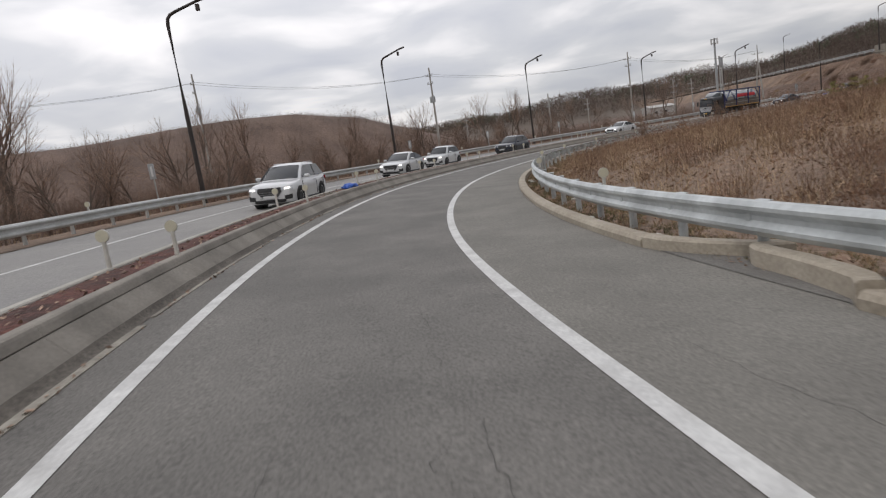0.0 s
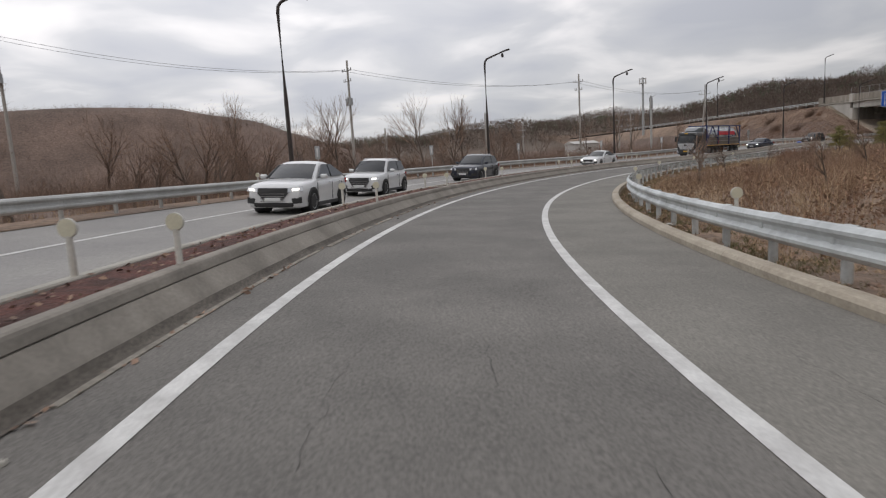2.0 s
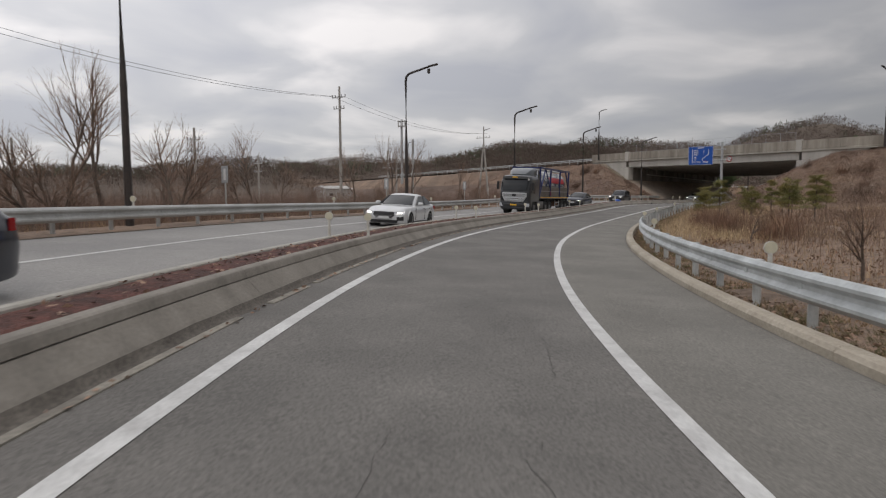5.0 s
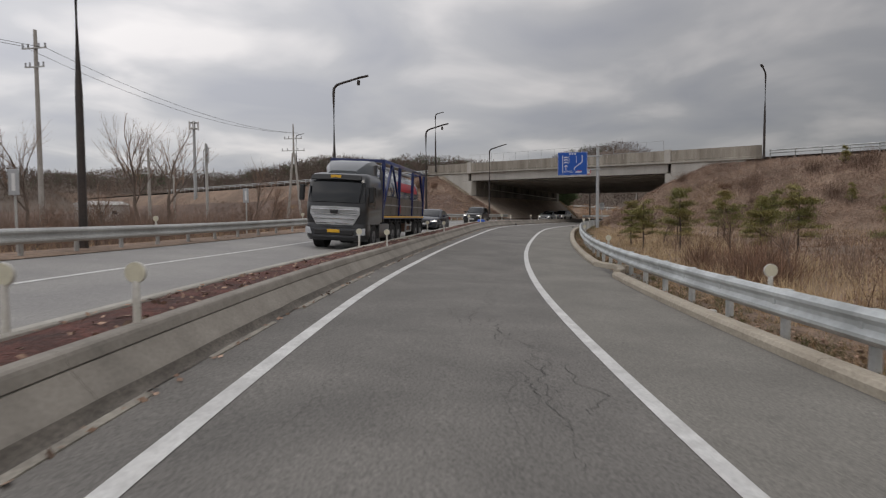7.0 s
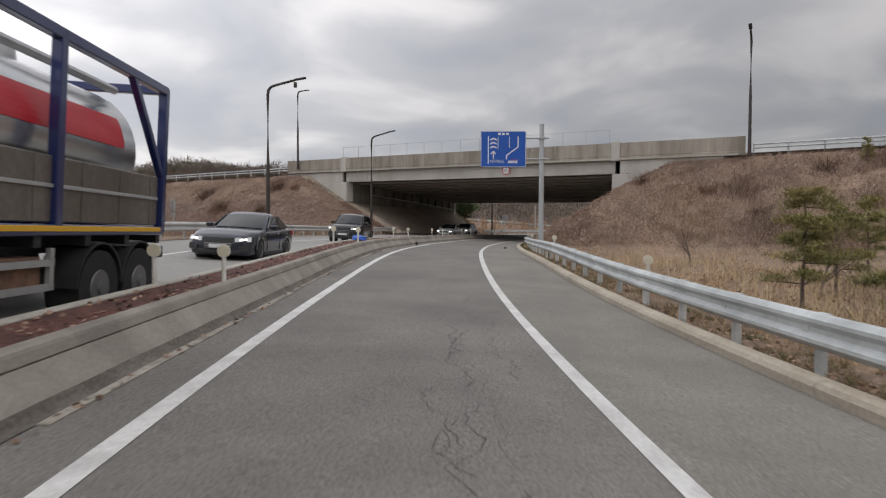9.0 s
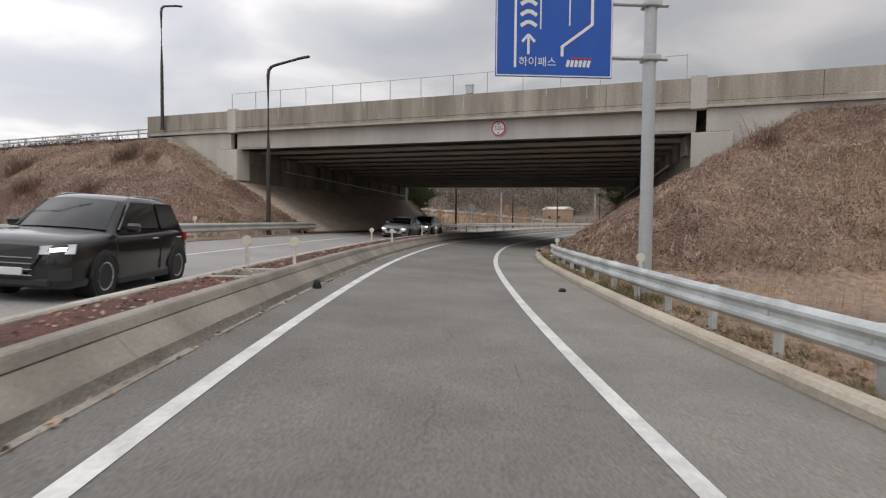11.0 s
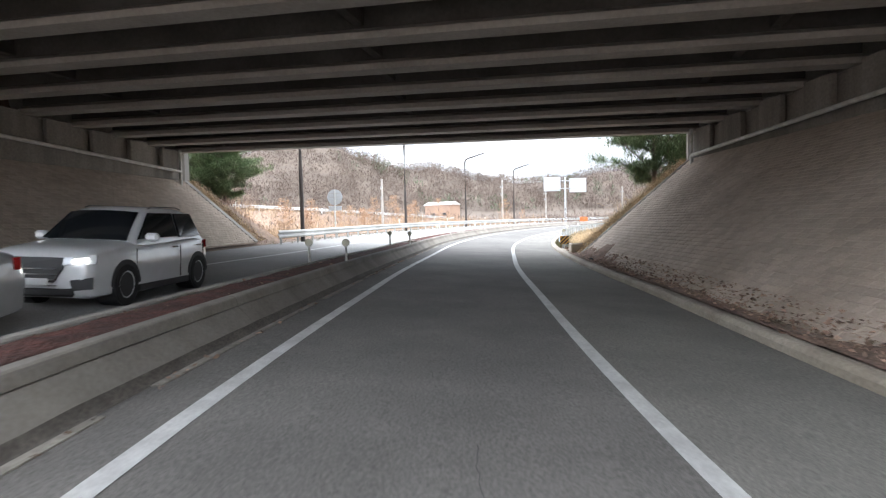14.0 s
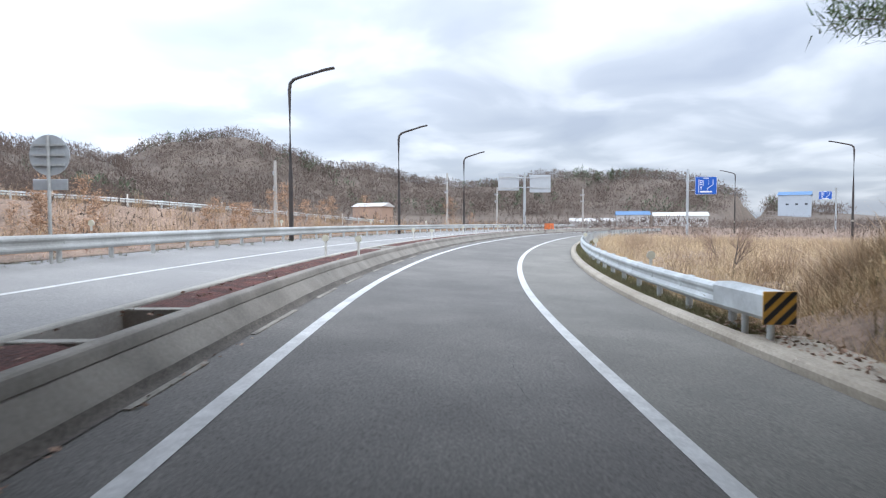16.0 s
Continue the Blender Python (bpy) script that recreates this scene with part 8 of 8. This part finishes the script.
def bare_tree(h, spread, seed, label):
    """A leafless tree: trunk and limbs, and a crown of fine twigs."""
    rnd = random.Random(seed)
    tv, tf, cv, cf = [], [], [], []

    def grow(p, d, ln, r, depth):
        n = 3 if depth < 2 else 2 if depth < 4 else 1
        for i in range(n):
            q = p + d * (ln / n)
            if depth == 4:
                needle_twig(cv, cf, p, q, r)
                return
            r1 = r * (0.86 if i < n - 1 else 0.7)
            limb(tv if depth < 2 else cv, tf if depth < 2 else cf, p, q, r, r1, 6 if depth < 2 else 3)
            p, r = q, r1
            d = (d + Vector((rnd.gauss(0, 0.12), rnd.gauss(0, 0.12), 0.05 * (1 if depth else 0)))).normalized()
            if depth < 4 and (i > 0 or depth > 0):
                for _ in range(rnd.choice((1, 2, 2)) if depth < 3 else 2):
                    az = rnd.uniform(0, 6.28)
                    side = d.orthogonal().normalized()
                    side.rotate(Matrix.Rotation(az, 3, d))
                    k = rnd.uniform(0.45, 0.95) * spread
                    nd = (d + side * k).normalized()
                    grow(p, nd, ln * rnd.uniform(0.5, 0.72), r * 0.6, depth + 1)
        if depth < 4:
            grow(p, d, ln * 0.6, r, depth + 1)

    grow(Vector((0, 0, -0.3)), Vector((rnd.gauss(0, 0.06), rnd.gauss(0, 0.06), 1)).normalized(), h * 0.46, h * 0.013 + 0.03, 0)
    t = thing("tree", label, "tree", group="bare trees")
    raw_mesh("trunk", [tuple(p) for p in tv], tf, BARK, t)
    tagged(raw_mesh("crown", [tuple(p) for p in cv], cf, TWIG, t), "bare brown twigs")
    return t


SPOTS = [[(9.7, 88.3, 1.0), (-3.2, 73.6, .8), (33, 110, .9), (-17, 47, .85), (44.3, 118.3, 1.2), (137, 150, .8)], [(5.8, 84.5, .95), (-16, 50.5, .9), (60, 133, .9), (-24, 60, 1.1), (22, 104, .8), (150, 147, .7)],
         [(16.9, 98, .8), (-4.3, 69, .75), (-18.7, 42, 1.0), (28, 116, .9), (-30, 70, 1.2), (2, 92, .8)], [(11, 90, .95), (-2.8, 71, .8), (-27, 36, 1.1), (42.6, 119.5, 1.0), (-11, 78, .9), (-22, 30, .95), (-38, 52, 1.2)]]
for k, spots in enumerate(SPOTS):
    tr = bare_tree((7.5, 8.5, 6.5, 9.0)[k], (0.9, 0.7, 1.0, 0.6)[k], 40 + k, ("leafless spreading tree in the winter field", "slim leafless tree with upright twigs", "low leafless tree with tangled twigs", "tall slender bare tree")[k])
    for i, (x, y, sc) in enumerate(spots):
        z = float(ground_height(np.array([x]), np.array([y]))[0])
        m = Matrix.Translation((x, y, z)) @ Matrix.Rotation(k + 1.7 * i, 4, "Z")
        o = tr if i == 0 else copy_thing(tr, m)
        if i == 0:
            o.matrix_world = m
        o.scale = (sc, sc, sc)
rl_ = random.Random(29)
LEFT_SAPS = ()
for k in range(46):
    p = on(rl_.uniform(-4, 135), rl_.uniform(14.2, 19) if k % 2 else rl_.uniform(16, 38))
    LEFT_SAPS += ((p.x, p.y, rl_.uniform(0.7, 1.5)),)
for k in range(60):
    p = on(rl_.uniform(-12, 85), rl_.uniform(14.5, 24))
    LEFT_SAPS += ((p.x, p.y, rl_.uniform(1.0, 1.9)),)
sap = bare_tree(3.0, 0.8, 77, "thin leafless sapling in the brush")
for i, (x, y, sc) in enumerate(((16.6, 53.0, 1.0), (24, 62, .7), (33, 70, .6), (44, 78, .7), (52, 82, .8), (60, 88, .7), (68, 92, .8), (21, 47, .8), (144, 112, .7), (152, 110, .6), (13, 40, .7), (85, 118.5 + 12, .6), (-14, 38, 1.5), (-12.5, 44, 1.3), (-9, 55, 1.6), (-8, 62, 1.2), (-1, 77, 1.4), (4, 82, 1.2), (14, 93, 1.3), (20, 100, 1.5), (27, 106, 1.2), (38, 114, 1.4), (-20, 36, 1.7), (-15, 59, 1.8)) + LEFT_SAPS):
    z = float(ground_height(np.array([x]), np.array([y]))[0])
    m = Matrix.Translation((x, y, z)) @ Matrix.Rotation(2.1 * i, 4, "Z")
    o = sap if i == 0 else copy_thing(sap, m)
    if i == 0:
        o.matrix_world = m
    o.scale = (sc, sc, sc)


def leafy_sapling(h, seed):
    """A young oak that keeps its dry tan leaves."""
    rnd, rng = random.Random(seed), np.random.default_rng(seed)
    tv, tf, cen = [], [], []
    p, r = Vector((0, 0, -0.2)), 0.03
    for i in range(7):
        q = Vector((rnd.gauss(0, 0.05), rnd.gauss(0, 0.05), h * (i + 1) / 7))
        limb(tv, tf, p, q, r, r * 0.82, 5)
        p, r = q, r * 0.82
        if i:
            for _ in range(4):
                az, ln = rnd.uniform(0, 6.28), h * rnd.uniform(0.12, 0.3) * (1.15 - i / 9)
                e_ = q + Vector((math.cos(az), math.sin(az), rnd.uniform(0.3, 1.0))) * ln
                limb(tv, tf, q, e_, 0.01, 0.004, 3)
                cen += [tuple(q.lerp(e_, u)) for u in (0.45, 0.75, 1.0)]
    nn = 16
    c = np.repeat(np.array(cen), nn, 0) + rng.normal(0, 0.11, (len(cen) * nn, 3))
    a, b = rng.normal(0, 1, c.shape), rng.normal(0, 1, c.shape)
    a /= np.linalg.norm(a, axis=1)[:, None]
    b /= np.linalg.norm(b, axis=1)[:, None]
    rr = rng.uniform(0.03, 0.06, (len(c), 1))
    v = np.stack([c - a * rr, c + b * rr * 0.6, c + a * rr, c - b * rr * 0.6], 1).reshape(-1, 3)
    k = np.arange(len(c))[:, None] * 4
    t = thing("tree", "young tree that keeps its dry tan leaves", "tree", group="tan saplings")
    raw_mesh("trunk", [tuple(q) for q in tv], tf, BARK, t)
    tagged(raw_mesh("crown", v, np.concatenate([k + [0, 1, 2], k + [0, 2, 3]], 1).reshape(-1, 3), TAN_LEAF, t), "clumps of dry tan leaves")
    return t


TAN_LEAF = material("dry_tan_leaf", (0.46, 0.30, 0.19), 0.9, spots=(0.34, 0.21, 0.13), amount=0.2, grain=8, stain=1.2, bump=0, island=0.35)
ro_ = random.Random(88)
for k in range(2):
    oak = leafy_sapling((3.2, 2.4)[k], 90 + k)
    for i in range(13):
        p = on(ro_.uniform(206, 275), ro_.uniform(13.5, 30))
        z = float(ground_height(np.array([p.x]), np.array([p.y]))[0])
        m = Matrix.Translation((p.x, p.y, z)) @ Matrix.Rotation(i * 1.9, 4, "Z")
        o = oak if i == 0 else copy_thing(oak, m)
        if i == 0:
            o.matrix_world = m
        sc = ro_.uniform(0.7, 1.25)
        o.scale = (sc, sc, sc)


def pine(h, whorls, per, length, seed, mat, label, start=0.25, tufts=5, needle=0.13, nn=30, rise=(-0.05, 0.5), flat=1.0):
    rnd, rng = random.Random(seed), np.random.default_rng(seed)
    tv, tf = [], []
    p, r = Vector((0, 0, -0.3)), h * 0.014 + 0.02
    joints = [p]
    for i in range(6):
        q = Vector((rnd.gauss(0, 0.03) * h * 0.2, rnd.gauss(0, 0.03) * h * 0.2, h * (i + 1) / 6))
        limb(tv, tf, p, q, r, r * 0.8, 7)
        p, r = q, r * 0.8
        joints.append(q)
    cen, dirs = [], []
    for wv in range(whorls):
        u = start + (1 - start) * (wv + 0.4) / whorls
        z = h * u
        ln0 = length * (1 - 0.75 * max(0, u - start) / (1 - start)) * (0.75 if wv == 0 else 1)
        for b in range(per):
            az = 6.28 * b / per + rnd.uniform(-0.5, 0.5)
            ln = ln0 * rnd.uniform(0.45, 1.25)
            a = Vector((0, 0, z + rnd.uniform(-0.5, 0.5) * h / whorls))
            d = Vector((math.cos(az), math.sin(az), rnd.uniform(*rise)))
            e_ = a + d * ln
            limb(tv, tf, a, e_, 0.012 + 0.012 * ln, 0.006, 4)
            for k in range(tufts):
                c = a + d * ln * (0.35 + 0.68 * (k + rnd.random() * 0.6) / tufts)
                sd = Vector((-d.y, d.x, 0)) * rnd.uniform(-0.32, 0.32) * ln
                c2 = c + sd * (0.3 + k / tufts * 0.7) + Vector((0, 0, rnd.uniform(0, 0.1)))
                limb(tv, tf, c, c2, 0.007, 0.004, 3)
                cen.append(c2)
                dirs.append((d + sd * 0.5 + Vector((0, 0, 0.5))).normalized())
    cen.append(Vector((0, 0, h))); dirs.append(Vector((0, 0, 1)))
    n = len(cen)
    c = np.repeat(np.array([tuple(q) for q in cen]), nn, 0)
    d = np.repeat(np.array([tuple(q) for q in dirs]), nn, 0)
    v = d * 0.55 + rng.normal(0, 0.55, (n * nn, 3))
    v /= np.linalg.norm(v, axis=1)[:, None]
    base = c + rng.normal(0, needle * 0.5, (n * nn, 3)) * [1 / flat, 1 / flat, flat]
    tip = base + v * rng.uniform(0.6, 1.3, (n * nn, 1)) * needle
    vv, tt = blade_arrays(base, tip, np.full(n * nn, needle * 0.1 + 0.006), rng, False)
    t = thing("pine_tree", label, "pine tree", group="pines")
    raw_mesh("trunk", [tuple(q) for q in tv], tf, BARK, t)
    tagged(raw_mesh("crown", vv, tt, mat, t), "green needle clumps")
    return t


young = [pine(2.5, 4, 6, 1.15, 60, NEEDLE, "young yellow-green pine below the embankment", 0.38, 9, 0.12, 52, (-0.12, 0.16), 0.62),
         pine(2.3, 4, 6, 1.2, 61, NEEDLE, "young bushy pine on the slope", 0.34, 9, 0.13, 50, (-0.15, 0.2), 0.6)]
YP = [(117.0, -7.4, .95), (114.4, -7.7, 1.05), (111.4, -8.9, 1.15), (121.0, -10.5, 1.0), (118.5, -12.6, 1.1), (115.0, -14.0, 1.15), (124.5, -13.5, .95), (110.0, -13.5, 1.2), (128.0, -17.0, 1.0), (107.0, -11.0, 1.0), (104.0, -14.5, 1.1), (133.0, -16.0, .9)]
used = [False, False]
for i, (s, lat, sc) in enumerate(YP):
    p = on(s, lat)
    z = float(ground_height(np.array([p.x]), np.array([p.y]))[0])
    m = Matrix.Translation((p.x, p.y, z)) @ Matrix.Rotation(1.3 * i, 4, "Z")
    k = i % 2
    o = copy_thing(young[k], m) if used[k] else young[k]
    if not used[k]:
        o.matrix_world, used[k] = m, True
    o.scale = (sc, sc, sc)
big = pine(9.0, 15, 7, 3.3, 66, NEEDLE_BIG, "tall green pine beside the bridge", 0.08, 15, 0.27, 74, (0.0, 0.55))
first = True
for x, y, sc in ((132.1, 111.0, 1.0), (134.5, 107.2, 1.05), (131.6, 135.4, .7), (134.5, 139.0, .75)):
    z = float(ground_height(np.array([x]), np.array([y]))[0]) - 0.2
    m = Matrix.Translation((x, y, z)) @ Matrix.Rotation(x, 4, "Z")
    o = big if first else copy_thing(big, m)
    if first:
        o.matrix_world, first = m, False
    o.scale = (sc, sc, sc)
shrub = pine(1.6, 5, 6, 0.75, 68, NEEDLE, "dark rounded shrub on the embankment top", 0.1, 4, 0.14, 30)
first = True
for x, y in ((93.5, 78.0), (95.5, 70.0), (90.0, 82.5), (96.5, 84.0)):
    z = float(ground_height(np.array([x]), np.array([y]))[0])
    m = Matrix.Translation((x, y, z)) @ Matrix.Rotation(x, 4, "Z")
    o = shrub if first else copy_thing(shrub, m)
    if first:
        o.matrix_world, first = m, False


# far woods on the hills
def woods(name, n, mat, label, seed, kind_, area, hmin, hmax, width, minz=6.0, per=10):
    rng = np.random.default_rng(seed)
    x, y = rng.uniform(area[0], area[1], n), rng.uniform(area[2], area[3], n)
    if kind_ == "pine":
        c = rng.integers(0, n, max(6, n // 28))
        c = c[rng.integers(0, len(c), n)]
        x, y = x[c] + rng.normal(0, 11, n), y[c] + rng.normal(0, 11, n)
    z = ground_height(x, y)
    ok = (z > minz) & ~((x > 95) & (x < 131) & (y < 700) & (z < 9.5))
    x, y, z = x[ok], y[ok], z[ok]
    m = len(x)
    h = rng.uniform(hmin, hmax, m)
    X, Y, Z, Hh = (np.repeat(q, per) for q in (x, y, z, h))
    k = np.tile(np.arange(per), m)
    a = rng.uniform(0, 6.28, m * per)
    if kind_ == "bare":
        # rounded crowns of fine twigs, one of ten a stem
        u = rng.normal(0, 1, (m * per, 3))
        u /= np.linalg.norm(u, axis=1)[:, None]
        stem = (k == 0)[:, None]
        crown = np.stack([X, Y, Z + Hh * 0.36], -1) + u * Hh[:, None] * [0.42, 0.42, 0.3]
        spray = (u * 0.08 + rng.normal(0, 0.075, (m * per, 3)) + [0, 0, 0.03]) * Hh[:, None]
        base = np.where(stem, np.stack([X, Y, Z - 0.3], -1), crown)
        tip = np.where(stem, base + np.stack([a * 0, a * 0, 0.66 * Hh], -1), crown + spray)
        wd = np.where(k == 0, 0.4, 1.0) * width
    else:
        # round clumps of short needles
        u = rng.normal(0, 1, (m * per, 3))
        u /= np.linalg.norm(u, axis=1)[:, None]
        base = np.stack([X, Y, Z + Hh * 0.55], -1) + u * Hh[:, None] * [0.28, 0.28, 0.4]
        tip = base + (rng.normal(0, 1, (m * per, 3)) * 0.18 + u * 0.12) * Hh[:, None]
        wd = np.full(m * per, width * 2.2)
    v, t = blade_arrays(base, tip, wd, rng, False)
    tagged(raw_mesh(name, v, t, mat), label, "woods", kind="stuff")


woods("far_woods", 17000, FARWOOD, "bare brown winter woods on the far hills", 71, "bare", (180, 640, -60, 430), 5.5, 9.0, 0.4, per=34)
woods("far_woods", 9000, FARWOOD, "bare brown winter woods on the far ridge", 72, "bare", (-60, 300, 270, 460), 5.0, 8.0, 0.24, per=28)
woods("far_conifers", 800, FARPINE, "dull green conifers among the far woods", 73, "pine", (180, 640, -60, 430), 4.0, 6.5, 0.26, per=34)
woods("far_conifers", 800, FARPINE, "dull green conifers on the far ridge", 74, "pine", (-60, 300, 270, 460), 3.0, 5.0, 0.2, per=30)
woods("hill_scrub", 5000, FARWOOD, "brown scrub on the terraced hill", 75, "bare", (-260, 40, 85, 200), 0.6, 1.4, 0.06, 3.0)
woods("field_trees", 1500, FARWOOD, "bare trees at the far edge of the field", 76, "bare", (-30, 90, 150, 260), 2.5, 5, 0.1, 0.2)
woods("field_trees", 2600, FARWOOD, "bare trees beyond the dry reeds", 77, "bare", (150, 330, 140, 240), 2, 5, 0.12, 0.2)
woods("field_trees", 6000, FARWOOD, "bare scrub beyond the reeds", 78, "bare", (190, 420, -60, 140), 1.5, 4, 0.14, 0.2, 14)

# ---- small things on the road and bed ----
TARP = material("blue_plastic_sack", (0.02, 0.12, 0.55), 0.45, spots=(0.015, 0.08, 0.4), amount=0.1, grain=20, stain=6, bump=0.6, bump_dist=0.02)


def lump(name, s, lat, h, sx, sy, sz, mat, label, category, seed):
    rnd = random.Random(seed)
    bm = bmesh.new()
    bmesh.ops.create_icosphere(bm, subdivisions=3, radius=1)
    for v in bm.verts:
        k = 1 + 0.35 * noise.noise(v.co * 1.7 + Vector((seed, 0, 0))) + 0.12 * noise.noise(v.co * 5)
        v.co = Vector((v.co.x * sx * k, v.co.y * sy * k, max(v.co.z * sz * k, -sz * 0.45)))
    o = part(name, bm, mat)
    o.matrix_world = Matrix.Translation(on(s, lat, h + sz * 0.42)) @ Matrix.Rotation(heading(s) + rnd.uniform(-1, 1), 4, "Z")
    return tagged(o, label, category)


lump("plastic_sack", 26.7, 3.3, 0.38, 0.42, 0.24, 0.14, TARP, "crumpled blue plastic sack on the median bed", "plastic sack", 4)
lump("plastic_sack", 26.1, 3.25, 0.38, 0.2, 0.16, 0.12, TARP, "small crumpled blue plastic sack on the median bed", "plastic sack", 5)
lump("plastic_sack", 131.5, 3.38, 0.38, 0.5, 0.28, 0.16, TARP, "crumpled blue plastic sack on the median bed", "plastic sack", 6)
lump("tyre_scrap", 142.7, 2.3, 0.0, 0.09, 0.08, 0.12, TYRE, "black scrap of tyre rubber beside the lane", "tyre scrap", 7)
lump("tyre_scrap", 144.9, -3.1, 0.0, 0.13, 0.08, 0.06, TYRE, "black scrap of tyre rubber on the shoulder", "tyre scrap", 8)
lump("tyre_scrap", 162.4, -3.95, 0.14, 0.14, 0.1, 0.1, TYRE, "dark clod on the kerb", "tyre scrap", 9)
lump("tyre_scrap", 191.8, -4.75, 0.12, 0.16, 0.12, 0.1, TYRE, "black clod at the foot of the paved slope", "tyre scrap", 10)
lump("plastic_bag", 167.6, -3.78, 0.0, 0.12, 0.1, 0.07, GREYPAINT, "crumpled pale grey plastic bag by the kerb", "plastic bag", 11)
for i, (s, o_, h) in enumerate(((12.5, -0.5, .02), (25.5, -0.55, .02), (26.3, -0.45, .02), (38, -0.6, .02), (17, -1.1, .02), (51, -0.7, .02), (93, -0.6, .02), (148, -0.7, .02), (152, -0.9, .05), (160, -0.8, .1), (9.2, -0.6, .02))):
    lump("litter", s, kerb_line(s) + o_, h, 0.12, 0.07, 0.03, WHITEPLASTIC, "flat scrap of pale litter on the verge", "litter", 30 + i)
for i, (s, lat) in enumerate(((26, 2.2), (39.5, 2.15), (44.4, 2.1), (83, 1.4), (96, 2.2), (20, 2.2), (47, 2.2))):
    lump("pebble", s, lat, 0.0, 0.04, 0.03, 0.02, CRACK if i % 2 else CONCRETE_TOP, "small stone lying on the asphalt", "stone", 60 + i)

# tar-dark cracks wandering along the lane
def edge_litter(side, x, n, spread, seed, mat, label):
    rng = np.random.default_rng(seed)
    a, b = np.array(toe(x, side)), np.array(head(x, side))
    u = rng.random(n)[:, None]
    c = a + (b - a) * u + np.stack([rng.normal(0, spread, n), rng.normal(0, 0.1, n), 0.07 + 0.05 * rng.random(n)], -1)
    p, q = rng.normal(0, 1, (n, 3)), rng.normal(0, 1, (n, 3))
    p /= np.linalg.norm(p, axis=1)[:, None]
    q /= np.linalg.norm(q, axis=1)[:, None]
    r = rng.uniform(0.025, 0.07, n)[:, None]
    v = np.stack([c - p * r, c + q * r * 0.5, c + p * r, c - q * r * 0.5], 1).reshape(-1, 3)
    k = np.arange(n)[:, None] * 4
    tagged(raw_mesh("dead_leaf_mat", v, np.concatenate([k + [0, 1, 2], k + [0, 2, 3]], 1).reshape(-1, 3), mat), label, "dead leaves", kind="stuff")


for side_ in (-1, 1):
    edge_litter(side_, 97.0, 7000, 0.35, 91 + side_, VINE, "dead leaves hanging over the paving's edge")
    edge_litter(side_, 96.9, 5000, 0.4, 95 + side_, VINE_DARK, "brown dead leaves along the paving's edge")
    edge_litter(side_, 128.3, 2500, 0.25, 97 + side_, STRAW, "straw and dead grass along the paving's edge")

crk = thing("road_cracks", "fine dark cracks in the worn asphalt", "cracks", kind="structure")
rc = random.Random(17)


def crack(s0, ln, lat, w, wander):
    verts, faces, lt, s = [], [], lat, s0
    i = 0
    while s < s0 + ln:
        ww = w * rc.uniform(0.3, 1.3)
        verts += [on(s, lt + ww / 2, 0.0045), on(s, lt - ww / 2, 0.0045)]
        if i:
            faces.append((2 * i - 2, 2 * i, 2 * i + 1, 2 * i - 1))
        s += rc.uniform(0.05, 0.16)
        lt += rc.gauss(0, wander) + (lat - lt) * 0.05
        i += 1
    mesh_object("crack", verts, faces, CRACK, crk)


for a in np.arange(0, 205, 4.2):
    crack(a + rc.uniform(0, 2), rc.uniform(1.0, 3.2), -0.85 + rc.gauss(0, 0.25), 0.005, 0.03)
    if rc.random() < 0.6:
        crack(a + rc.uniform(0, 2), rc.uniform(1.0, 3.0), -0.45 + rc.gauss(0, 0.3), 0.0045, 0.05)
    if rc.random() < 0.45:
        crack(a + rc.uniform(0, 2), rc.uniform(1.0, 3.5), 0.75 + rc.gauss(0, 0.3), 0.004, 0.03)
    if rc.random() < 0.3:
        crack(a + rc.uniform(0, 3), rc.uniform(1.5, 4.0), -2.5 + rc.gauss(0, 0.3), 0.0045, 0.03)
for a in (86, 90, 94, 99, 103, 106, 109, 112, 116, 120):
    for k in range(5):
        crack(a + rc.uniform(0, 3), rc.uniform(0.8, 2.4), -0.75 + rc.gauss(0, 0.3), 0.011, 0.06)

crack(138.0, 34.0, -0.38, 0.007, 0.012)
crack(146.0, 22.0, -1.45, 0.005, 0.015)

# ---- paving under the bridge ----
paved_slope(-1, 97.1, 127.6, (118, 127.6, 7))
paved_slope(1, 97.1, 127.6, None)
